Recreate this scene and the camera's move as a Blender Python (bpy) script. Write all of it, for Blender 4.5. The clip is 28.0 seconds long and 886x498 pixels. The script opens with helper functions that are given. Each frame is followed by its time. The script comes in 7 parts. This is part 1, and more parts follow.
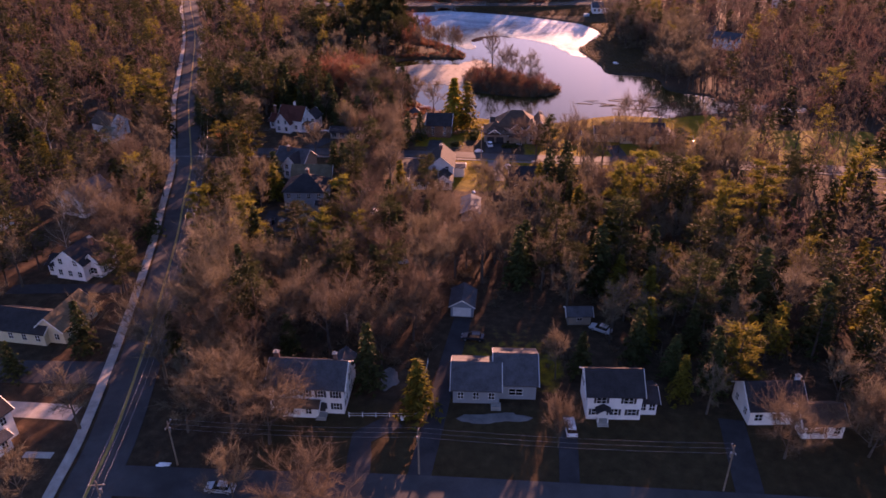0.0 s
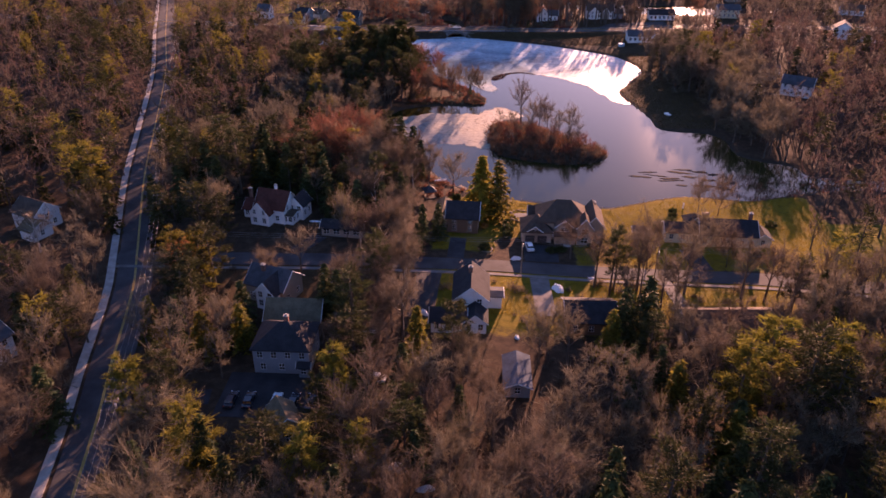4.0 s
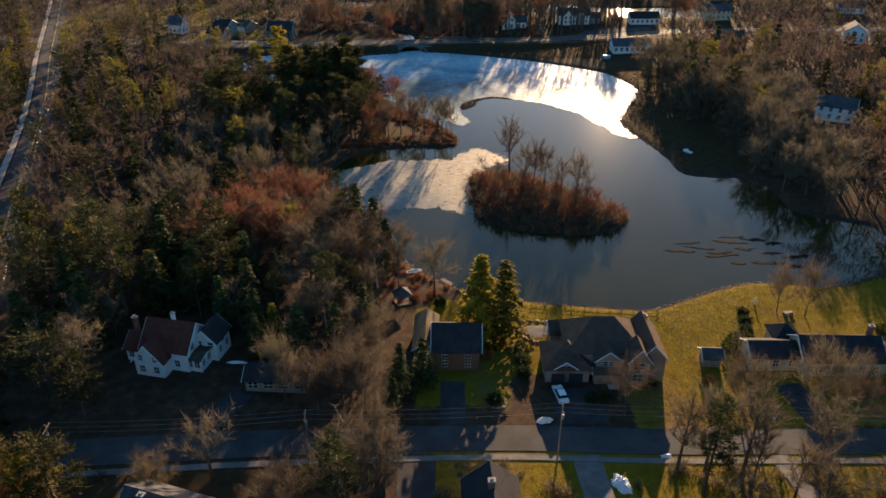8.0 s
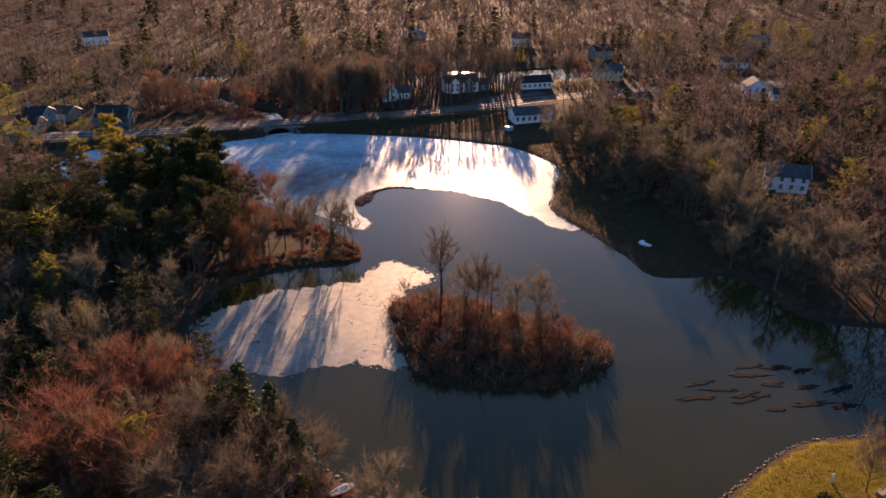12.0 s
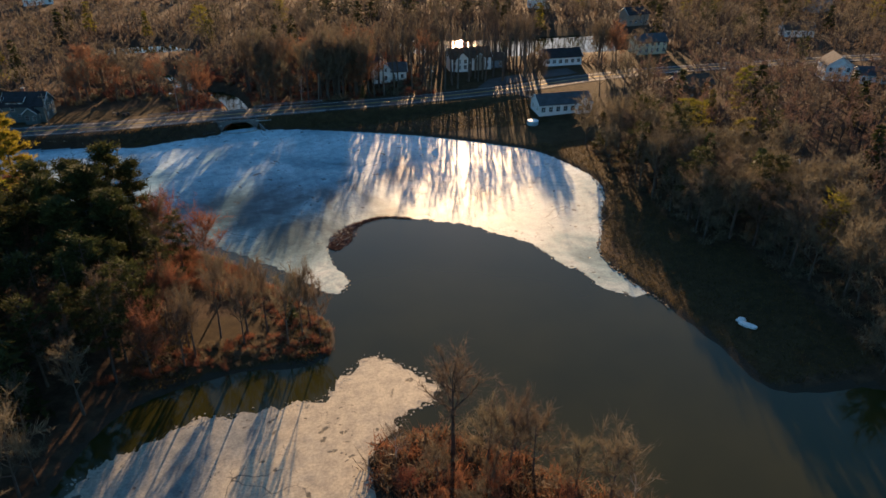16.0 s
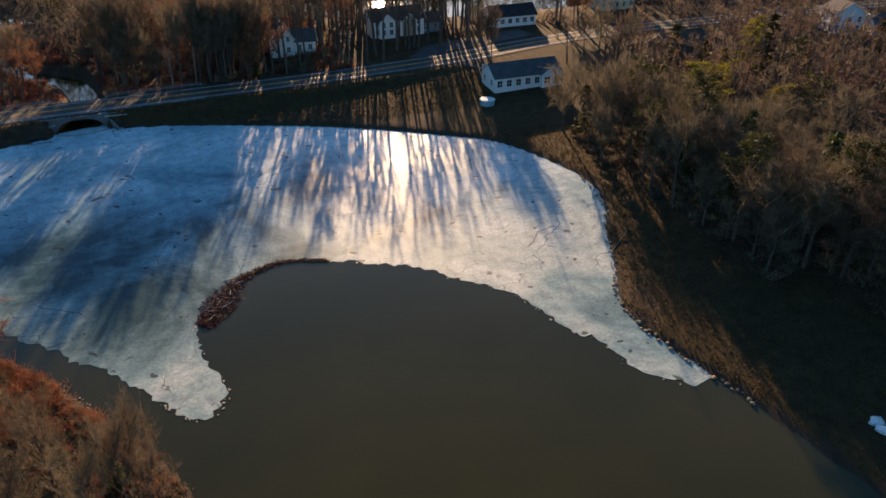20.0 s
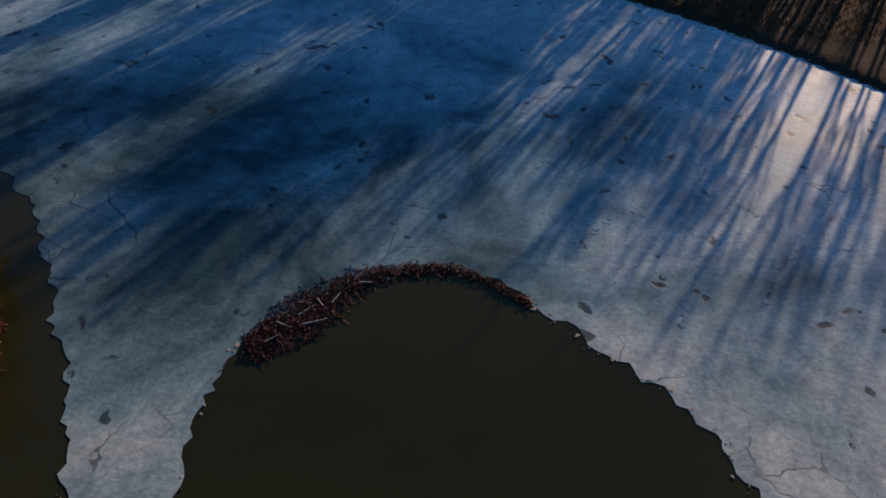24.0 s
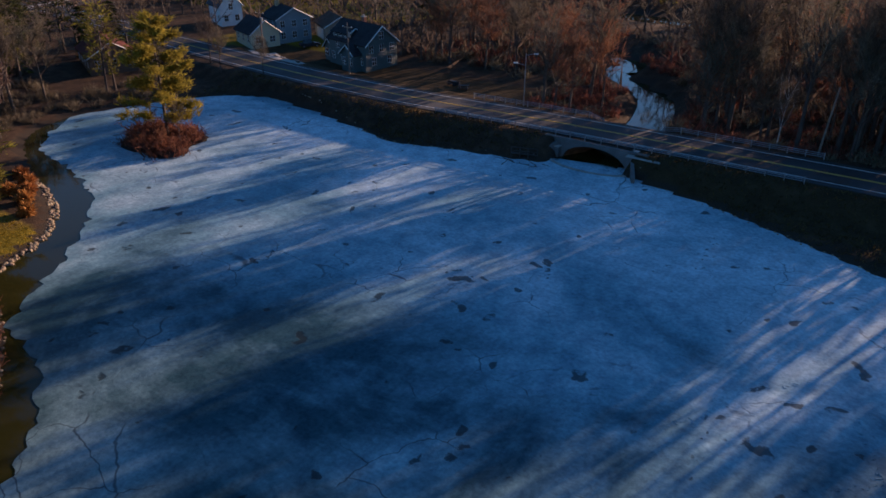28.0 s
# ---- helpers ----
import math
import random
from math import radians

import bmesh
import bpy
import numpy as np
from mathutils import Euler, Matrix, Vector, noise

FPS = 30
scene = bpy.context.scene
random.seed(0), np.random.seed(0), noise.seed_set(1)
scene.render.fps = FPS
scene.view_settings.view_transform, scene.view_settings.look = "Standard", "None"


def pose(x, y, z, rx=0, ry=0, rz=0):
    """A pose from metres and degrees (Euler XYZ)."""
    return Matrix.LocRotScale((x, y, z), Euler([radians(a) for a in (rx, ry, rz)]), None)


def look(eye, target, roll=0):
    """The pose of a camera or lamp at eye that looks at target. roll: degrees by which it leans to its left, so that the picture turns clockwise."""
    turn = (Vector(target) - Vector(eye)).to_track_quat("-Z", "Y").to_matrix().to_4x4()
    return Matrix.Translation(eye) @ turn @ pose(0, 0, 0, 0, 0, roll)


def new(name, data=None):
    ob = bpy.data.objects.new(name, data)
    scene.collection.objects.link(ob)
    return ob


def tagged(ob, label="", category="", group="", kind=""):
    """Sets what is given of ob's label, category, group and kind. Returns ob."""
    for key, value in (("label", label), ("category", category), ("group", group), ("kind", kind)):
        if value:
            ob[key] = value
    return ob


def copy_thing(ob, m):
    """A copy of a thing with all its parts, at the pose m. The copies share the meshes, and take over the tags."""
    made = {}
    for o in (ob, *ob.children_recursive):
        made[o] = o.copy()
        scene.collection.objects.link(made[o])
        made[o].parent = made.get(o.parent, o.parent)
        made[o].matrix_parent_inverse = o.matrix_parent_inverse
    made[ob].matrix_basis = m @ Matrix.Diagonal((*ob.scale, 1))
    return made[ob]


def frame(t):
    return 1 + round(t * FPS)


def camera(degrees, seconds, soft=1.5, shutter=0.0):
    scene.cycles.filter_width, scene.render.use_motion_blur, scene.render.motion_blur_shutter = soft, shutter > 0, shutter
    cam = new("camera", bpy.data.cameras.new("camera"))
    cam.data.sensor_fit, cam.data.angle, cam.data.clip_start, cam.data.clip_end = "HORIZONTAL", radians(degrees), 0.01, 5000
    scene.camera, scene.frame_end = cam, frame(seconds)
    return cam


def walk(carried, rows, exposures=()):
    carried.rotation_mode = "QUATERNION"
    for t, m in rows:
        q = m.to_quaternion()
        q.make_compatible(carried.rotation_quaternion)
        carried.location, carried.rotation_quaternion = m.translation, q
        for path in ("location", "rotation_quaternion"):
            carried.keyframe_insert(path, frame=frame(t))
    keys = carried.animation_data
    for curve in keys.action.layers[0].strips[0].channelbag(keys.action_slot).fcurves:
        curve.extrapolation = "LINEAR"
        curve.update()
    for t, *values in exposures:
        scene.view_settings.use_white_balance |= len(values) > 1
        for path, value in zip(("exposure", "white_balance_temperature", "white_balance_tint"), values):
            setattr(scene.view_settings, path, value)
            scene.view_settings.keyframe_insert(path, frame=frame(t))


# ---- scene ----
cam = camera(62.63, 28.0, soft=1.6)
# seconds, eye, yaw, pitch, roll
PATH = [
    (0, (18.44, 7.73, 92.76), 2.94, -28.83, -0.31),
    (0.5, (16.92, 15.53, 92.87), 2.85, -28.84, -0.20),
    (1, (15.45, 23.67, 92.97), 2.82, -28.85, -0.11),
    (1.5, (13.95, 32.28, 93.07), 2.79, -28.78, -0.04),
    (2, (12.44, 41.22, 93.23), 2.74, -28.74, 0.04),
    (2.5, (10.95, 50.16, 93.58), 2.68, -28.71, 0.06),
    (3, (9.62, 59.13, 94.20), 2.63, -28.79, 0.09),
    (3.5, (8.56, 68.08, 95.10), 2.66, -28.93, 0.15),
    (5.5, (4.52, 103.78, 99.26), 2.83, -29.70, 0.49),
    (6, (3.28, 112.41, 98.51), 2.93, -29.60, 0.42),
    (6.5, (2.05, 121.21, 96.78), 2.99, -29.74, 0.33),
    (7, (0.84, 130.22, 94.45), 3.04, -29.79, 0.22),
    (7.5, (-0.46, 139.27, 91.91), 1.47, -29.71, 0.12),
    (8, (-1.94, 148.16, 89.39), -2.01, -29.57, -0.03),
    (8.5, (-3.57, 157.14, 86.88), -7.28, -29.45, -0.10),
    (9, (-5.19, 166.22, 84.72), -13.90, -27.99, -0.19),
    (9.5, (-6.64, 174.95, 83.24), -14.42, -25.75, -0.14),
    (10, (-7.82, 182.74, 82.62), -14.18, -24.02, -0.15),
    (10.5, (-8.97, 189.10, 82.33), -13.90, -24.06, -0.36),
    (11, (-9.61, 194.66, 82.05), -13.82, -24.27, -0.14),
    (11.5, (-9.52, 200.51, 81.70), -13.71, -24.30, 0.05),
    (13.5, (-5.22, 230.67, 79.84), -14.02, -28.50, 0.13),
    (14, (-3.46, 238.65, 79.53), -13.96, -28.49, 0.21),
    (14.5, (-1.40, 246.64, 79.16), -13.92, -28.51, 0.25),
    (15, (0.65, 254.81, 78.50), -13.83, -28.57, 0.40),
    (15.5, (2.66, 263.13, 77.55), -13.87, -28.58, 0.30),
    (16, (4.78, 271.50, 76.21), -13.84, -28.66, 0.18),
    (16.5, (7.03, 279.89, 74.44), -13.74, -28.81, 0.05),
    (17, (9.35, 288.33, 72.43), -13.64, -28.88, 0.05),
    (17.5, (11.52, 296.72, 70.40), -13.67, -28.82, -0.04),
    (18, (13.24, 304.25, 68.38), -13.71, -28.67, -0.08),
    (18.5, (14.26, 309.84, 66.27), -13.55, -28.77, -0.16),
    (19, (15.07, 314.74, 64.08), -17.38, -28.79, -0.15),
    (19.5, (16.37, 320.02, 61.89), -19.01, -28.84, -0.18),
    (20, (18.11, 326.24, 59.71), -19.96, -30.80, -0.23),
    (20.5, (20.33, 333.15, 57.50), -20.97, -34.62, -0.30),
    (22.5, (31.77, 364.08, 47.67), -21.84, -41.76, -0.42),
    (23, (34.67, 370.77, 45.72), -11.98, -41.76, -0.01),
    (23.5, (37.24, 376.74, 44.29), 2.43, -42.18, 0.11),
    (24, (39.28, 382.65, 42.94), 17.03, -42.42, -0.11),
    (24.5, (40.41, 388.56, 41.66), 30.06, -41.43, -0.15),
    (25, (40.98, 394.15, 40.50), 33.84, -33.10, -0.01),
    (25.5, (40.69, 398.85, 39.54), 36.19, -27.03, 0.03),
    (26, (39.98, 401.54, 38.95), 36.18, -26.89, 0.04),
    (26.5, (39.42, 402.65, 38.33), 36.14, -26.84, 0.09),
    (27, (38.87, 403.44, 37.40), 36.23, -27.02, 0.17),
    (27.5, (37.89, 404.76, 36.56), 36.32, -27.04, 0.12),
    (28, (36.44, 406.53, 36.05), 36.80, -27.01, 0.13),
]
# seconds, stops, kelvin, tint: the clip's camera starts with a purple veil and ends cool
EXPO = [(0.0, 1.84, 7050, 82), (2.0, 1.84, 7000, 80), (3.5, 1.8, 6700, 72), (6.6, 1.8, 6450, 68), (8.0, 1.5, 6200, 16), (8.8, 1.5, 6250, 14), (9.6, 1.65, 6450, 48), (11.5, 1.6, 6450, 45), (13.5, 1.53, 6550, 20),
        (19.8, 1.47, 6250, 17), (20.5, 1.17, 6200, 34), (22.5, 0.5, 5600, 22), (24.0, 0.38, 5380, 24), (25.0, 0.77, 5550, 30), (28.0, 0.9, 5350, 30)]
walk(cam, [(t, pose(*eye, 90 + pitch, 0, yaw) @ pose(0, 0, 0, 0, 0, roll)) for t, eye, yaw, pitch, roll in PATH], EXPO)

# ---- light: a low late sun ahead of the flight, clear sky ----
SUN_EL, SUN_AZ = 12.0, 15.2
world = bpy.data.worlds.new("world")
scene.world = world
world.use_nodes = True
wn, wl = world.node_tree.nodes, world.node_tree.links
sky = wn.new("ShaderNodeTexSky")
sky.sky_type, sky.sun_disc = "NISHITA", False
sky.sun_elevation, sky.sun_rotation = radians(SUN_EL), radians(SUN_AZ)
sky.air_density, sky.dust_density, sky.ozone_density = 1.0, 0.4, 2.5
clear = wn.new("ShaderNodeHueSaturation")
clear.inputs["Hue"].default_value, clear.inputs["Saturation"].default_value = 0.487, 1.2
wl.new(sky.outputs["Color"], clear.inputs["Color"])
wl.new(clear.outputs["Color"], wn["Background"].inputs["Color"])
wn["Background"].inputs["Strength"].default_value = 0.068
sun = new("sun", bpy.data.lights.new("sun", "SUN"))
sun.data.energy, sun.data.angle, sun.data.color = 5.0, radians(0.45), (1.0, 0.655, 0.33)
to_sun = Vector((math.sin(radians(SUN_AZ)) * math.cos(radians(SUN_EL)), math.cos(radians(SUN_AZ)) * math.cos(radians(SUN_EL)), math.sin(radians(SUN_EL))))
sun.matrix_world = look((60, 700, 200), Vector((60, 700, 200)) - to_sun)

# ---- materials ----
RNG = random.Random(11)


def ramp(nt, fac, stops):
    n = nt.nodes.new("ShaderNodeValToRGB")
    e = n.color_ramp.elements
    while len(e) < len(stops):
        e.new(0.5)
    for k, (p, c) in enumerate(stops):
        e[k].position, e[k].color = p, (*c, 1)
    nt.links.new(fac, n.inputs["Fac"])
    return n.outputs["Color"]


def grain(nt, scale, detail=4.0, rough=0.6, stretch=None, turn=0.0, warp=0.0):
    tc = nt.nodes.new("ShaderNodeNewGeometry").outputs["Position"]
    if stretch or turn:
        mp = nt.nodes.new("ShaderNodeMapping")
        mp.inputs["Scale"].default_value = stretch or (1, 1, 1)
        mp.inputs["Rotation"].default_value = (0, 0, radians(turn))
        nt.links.new(tc, mp.inputs["Vector"])
        tc = mp.outputs["Vector"]
    n = nt.nodes.new("ShaderNodeTexNoise")
    n.inputs["Scale"].default_value, n.inputs["Detail"].default_value, n.inputs["Roughness"].default_value = scale, detail, rough
    n.inputs["Distortion"].default_value = warp
    nt.links.new(tc, n.inputs["Vector"])
    return n.outputs["Fac"]


def mixc(nt, a, b, fac, mode="MIX"):
    n = nt.nodes.new("ShaderNodeMix")
    n.data_type, n.blend_type = "RGBA", mode
    for sock, val in ((n.inputs[0], fac), (n.inputs[6], a), (n.inputs[7], b)):
        if isinstance(val, (int, float)):
            sock.default_value = val
        elif isinstance(val, tuple):
            sock.default_value = (*val, 1)
        else:
            nt.links.new(val, sock)
    return n.outputs[2]


def arith(nt, op, a, b=0.0, c=None, clamp=False):
    n = nt.nodes.new("ShaderNodeMath")
    n.operation, n.use_clamp = op, clamp
    for k, val in enumerate((a, b, c)):
        if val is None:
            continue
        if isinstance(val, (int, float)):
            n.inputs[k].default_value = val
        else:
            nt.links.new(val, n.inputs[k])
    return n.outputs[0]


def span(nt, v, lo, hi, a=0.0, b=1.0):
    n = nt.nodes.new("ShaderNodeMapRange")
    n.interpolation_type = "SMOOTHSTEP"
    for k, val in enumerate((lo, hi, a, b)):
        n.inputs[k + 1].default_value = val
    nt.links.new(v, n.inputs[0])
    return n.outputs[0]


def bare(name):
    m = bpy.data.materials.new(name)
    m.use_nodes = True
    return m, m.node_tree, m.node_tree.nodes["Principled BSDF"]


def bump(nt, bs, height, strength, dist):
    b = nt.nodes.new("ShaderNodeBump")
    b.inputs["Strength"].default_value, b.inputs["Distance"].default_value = strength, dist
    nt.links.new(height, b.inputs["Height"])
    nt.links.new(b.outputs["Normal"], bs.inputs["Normal"])


def surface(name, col, rough=0.8, vary=0.25, scale=1.2, fine=14.0, relief=0.3, metal=0.0, each=0.0, island=0.0, spec=0.4):
    """A surface with large stains, fine grain, a little relief, and a shift of its own for each object or island."""
    m, nt, bs = bare(name)
    lo = tuple(c * (1 - vary) for c in col)
    hi = tuple(min(1, c * (1 + vary)) for c in col)
    big, small = grain(nt, scale, 3.0), grain(nt, fine, 4.0)
    c = ramp(nt, big, [(0.3, lo), (0.7, hi)])
    c = mixc(nt, c, ramp(nt, small, [(0.3, (0.72, 0.72, 0.72)), (0.7, (1.2, 1.2, 1.2))]), 0.6, "MULTIPLY")
    for amount, node, sock in ((each, "ShaderNodeObjectInfo", "Random"), (island, "ShaderNodeNewGeometry", "Random Per Island")):
        if amount:
            r = nt.nodes.new(node).outputs[sock]
            hs = nt.nodes.new("ShaderNodeHueSaturation")
            nt.links.new(arith(nt, "MULTIPLY_ADD", r, 0.06 * amount, 0.5 - 0.03 * amount), hs.inputs["Hue"])
            nt.links.new(arith(nt, "MULTIPLY_ADD", r, 0.9 * amount, 1 - 0.45 * amount), hs.inputs["Value"])
            nt.links.new(c, hs.inputs["Color"])
            c = hs.outputs["Color"]
    nt.links.new(c, bs.inputs["Base Color"])
    bs.inputs["Roughness"].default_value, bs.inputs["Metallic"].default_value = rough, metal
    bs.inputs["Specular IOR Level"].default_value = spec
    if relief:
        bump(nt, bs, small, relief, 0.05)
    return m


def leafy(name, col, each=0.6, island=0.5, through_light=0.35):
    """Needles, leaves and twigs: rough, and partly lit through. On flat twigs this stands in for the lit edges of
    round wood.
    """
    m, nt, bs = bare(name)
    c = ramp(nt, grain(nt, 0.35, 2.0), [(0.3, tuple(k * 0.7 for k in col)), (0.7, tuple(k * 1.3 for k in col))])
    r1 = nt.nodes.new("ShaderNodeObjectInfo").outputs["Random"]
    r2 = nt.nodes.new("ShaderNodeNewGeometry").outputs["Random Per Island"]
    hs = nt.nodes.new("ShaderNodeHueSaturation")
    nt.links.new(arith(nt, "MULTIPLY_ADD", r1, 0.05 * each, 0.5 - 0.025 * each), hs.inputs["Hue"])
    v = arith(nt, "ADD", arith(nt, "MULTIPLY_ADD", r1, 0.6 * each, 1 - 0.3 * each - 0.45 * island), arith(nt, "MULTIPLY", r2, 0.9 * island))
    nt.links.new(v, hs.inputs["Value"])
    nt.links.new(c, hs.inputs["Color"])
    nt.links.new(hs.outputs["Color"], bs.inputs["Base Color"])
    bs.inputs["Roughness"].default_value = 0.75
    bs.inputs["Specular IOR Level"].default_value = 0.15
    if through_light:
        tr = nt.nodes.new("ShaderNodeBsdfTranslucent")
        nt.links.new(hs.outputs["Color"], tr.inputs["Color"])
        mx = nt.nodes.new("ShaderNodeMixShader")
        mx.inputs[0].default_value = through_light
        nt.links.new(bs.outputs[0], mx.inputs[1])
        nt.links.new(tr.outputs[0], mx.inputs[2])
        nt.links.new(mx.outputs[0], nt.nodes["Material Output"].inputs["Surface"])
    return m


def ground_material():
    """Leaf litter in the woods, dull winter lawn in the yards, wet mud at the waterline."""
    m, nt, bs = bare("ground")
    at = nt.nodes.new("ShaderNodeAttribute")
    at.attribute_name = "zone"
    sep = nt.nodes.new("ShaderNodeSeparateColor")
    nt.links.new(at.outputs["Color"], sep.inputs[0])
    small, mid, big = grain(nt, 6.0, 5.0, 0.7), grain(nt, 0.5, 4.0), grain(nt, 0.06, 3.0)
    litter = ramp(nt, mid, [(0.25, (0.03, 0.02, 0.013)), (0.5, (0.06, 0.038, 0.024)), (0.78, (0.11, 0.07, 0.042))])
    lawn = ramp(nt, mid, [(0.25, (0.10, 0.083, 0.008)), (0.55, (0.18, 0.135, 0.01)), (0.8, (0.245, 0.165, 0.02))])
    lawn = mixc(nt, lawn, (0.17, 0.11, 0.05), span(nt, big, 0.5, 0.75), "MIX")
    edge = arith(nt, "ADD", sep.outputs[0], arith(nt, "MULTIPLY_ADD", mid, 0.7, -0.35))
    c = mixc(nt, litter, lawn, span(nt, edge, 0.35, 0.65))
    meadow = ramp(nt, mid, [(0.25, (0.036, 0.024, 0.013)), (0.55, (0.06, 0.040, 0.019)), (0.8, (0.09, 0.058, 0.03))])
    c = mixc(nt, c, meadow, span(nt, arith(nt, "ADD", sep.outputs[2], arith(nt, "MULTIPLY_ADD", big, 0.6, -0.3)), 0.35, 0.65))
    c = mixc(nt, c, (0.05, 0.038, 0.028), span(nt, arith(nt, "ADD", sep.outputs[1], arith(nt, "MULTIPLY_ADD", mid, 0.5, -0.25)), 0.4, 0.7))
    c = mixc(nt, c, ramp(nt, small, [(0.25, (0.5, 0.5, 0.5)), (0.75, (1.35, 1.35, 1.35))]), 0.8, "MULTIPLY")
    nt.links.new(c, bs.inputs["Base Color"])
    bs.inputs["Roughness"].default_value = 0.95
    bs.inputs["Specular IOR Level"].default_value = 0.1
    bump(nt, bs, small, 0.8, 0.12)
    return m


def water_material():
    m, nt, bs = bare("pond_water")
    c = ramp(nt, grain(nt, 0.03, 3.0), [(0.3, (0.021, 0.021, 0.005)), (0.7, (0.033, 0.031, 0.008))])
    nt.links.new(c, bs.inputs["Base Color"])
    bs.inputs["Roughness"].default_value = 0.06
    bs.inputs["IOR"].default_value = 1.33
    bs.inputs["Specular IOR Level"].default_value = 0.5
    bump(nt, bs, grain(nt, 1.5, 2.0), 0.02, 0.03)
    return m


def ice_material(name, thin, mid, milky, r0, r1, field, holes, rotten=None):
    """Late pond ice: milky where thick, dark where thin, refrozen streaks, melt holes, cracks, a rough half-gloss.
    field: base whiteness, then gains (axis, from, to, gain) and one thin oval (x, y, half width, half depth, loss).
    rotten: from, to, where old ice over the brown water turns warm grey."""
    m, nt, bs = bare(name)
    pos = nt.nodes.new("ShaderNodeNewGeometry").outputs["Position"]
    nz = nt.nodes.new("ShaderNodeTexNoise")
    nz.inputs["Scale"].default_value, nz.inputs["Detail"].default_value = 0.12, 4.0
    nt.links.new(pos, nz.inputs["Vector"])
    vm = nt.nodes.new("ShaderNodeVectorMath")
    vm.operation = "MULTIPLY_ADD"
    nt.links.new(nz.outputs["Color"], vm.inputs[0])
    vm.inputs[1].default_value = (9, 9, 0)
    nt.links.new(pos, vm.inputs[2])
    sep = nt.nodes.new("ShaderNodeSeparateXYZ")
    nt.links.new(vm.outputs[0], sep.inputs[0])
    big = grain(nt, 0.05, 6.0, 0.62, None, 0, 0.5)
    streak = grain(nt, 0.16, 4.0, 0.6, (1.0, 0.25, 1.0), 35.0)
    fine, grit, pits = grain(nt, 2.2, 5.0, 0.7), grain(nt, 7.0, 3.0, 0.6), grain(nt, 0.5, 3.0, 0.5)
    w = arith(nt, "MULTIPLY_ADD", big, 1.6, field[0] - 1.0)
    w = arith(nt, "ADD", w, arith(nt, "MULTIPLY", streak, 0.4))
    for axis, lo, hi, gain in field[1]:
        w = arith(nt, "ADD", w, span(nt, sep.outputs[axis], lo + 4.5, hi + 4.5, 0, gain))
    cx, cy, rx, ry, loss = field[2]
    dx = arith(nt, "MULTIPLY_ADD", sep.outputs[0], 1 / rx, -(cx + 4.5) / rx)
    dy = arith(nt, "MULTIPLY_ADD", sep.outputs[1], 1 / ry, -(cy + 4.5) / ry)
    d2 = arith(nt, "ADD", arith(nt, "MULTIPLY", dx, dx), arith(nt, "MULTIPLY", dy, dy))
    w = arith(nt, "ADD", w, span(nt, d2, 0.15, 1.5, -loss, 0))
    c = ramp(nt, w, [(0.12, thin), (0.45, mid), (0.85, milky)])
    if rotten:
        c = mixc(nt, c, (1.14, 0.97, 0.83), span(nt, sep.outputs[1], rotten[0] + 4.5, rotten[1] + 4.5, 1, 0), "MULTIPLY")
    c = mixc(nt, c, ramp(nt, fine, [(0.25, (0.5, 0.52, 0.56)), (0.75, (1.35, 1.33, 1.3))]), 0.85, "MULTIPLY")
    c = mixc(nt, c, ramp(nt, pits, [(0.3, (0.7, 0.72, 0.76)), (0.6, (1.1, 1.1, 1.08))]), 0.8, "MULTIPLY")

    def cells(scale, feature):
        vor = nt.nodes.new("ShaderNodeTexVoronoi")
        vor.feature = feature
        vor.inputs["Scale"].default_value = scale
        nt.links.new(vm.outputs[0], vor.inputs["Vector"])
        return vor.outputs["Distance"]
    crack = arith(nt, "MULTIPLY", span(nt, cells(0.14, "DISTANCE_TO_EDGE"), 0.003, 0.012, 1, 0), span(nt, big, 0.53, 0.62))
    c = mixc(nt, c, (0.03, 0.04, 0.05), arith(nt, "MULTIPLY", crack, 0.7))
    spots = arith(nt, "MULTIPLY", span(nt, arith(nt, "MULTIPLY_ADD", fine, -0.25, cells(0.3, "F1")), 0.0, 0.05, 1, 0), span(nt, pits, 0.42, 0.5))
    small = arith(nt, "MULTIPLY", span(nt, arith(nt, "MULTIPLY_ADD", fine, -0.3, cells(1.1, "F1")), 0.02, 0.08, 1, 0), span(nt, streak, 0.62 - holes, 0.7 - holes))
    c = mixc(nt, c, (0.02, 0.026, 0.03), arith(nt, "MULTIPLY", arith(nt, "MAXIMUM", spots, small), 0.8))
    nt.links.new(c, bs.inputs["Base Color"])
    nt.links.new(span(nt, w, 0.2, 0.8, r0, r1), bs.inputs["Roughness"])
    bs.inputs["IOR"].default_value = 1.31
    bs.inputs["Specular IOR Level"].default_value = 0.07
    hgt = arith(nt, "ADD", arith(nt, "ADD", fine, arith(nt, "MULTIPLY", grit, 0.5)), arith(nt, "MULTIPLY", arith(nt, "MAXIMUM", spots, small), -0.8))
    bump(nt, bs, hgt, 0.5, 0.04)
    return m


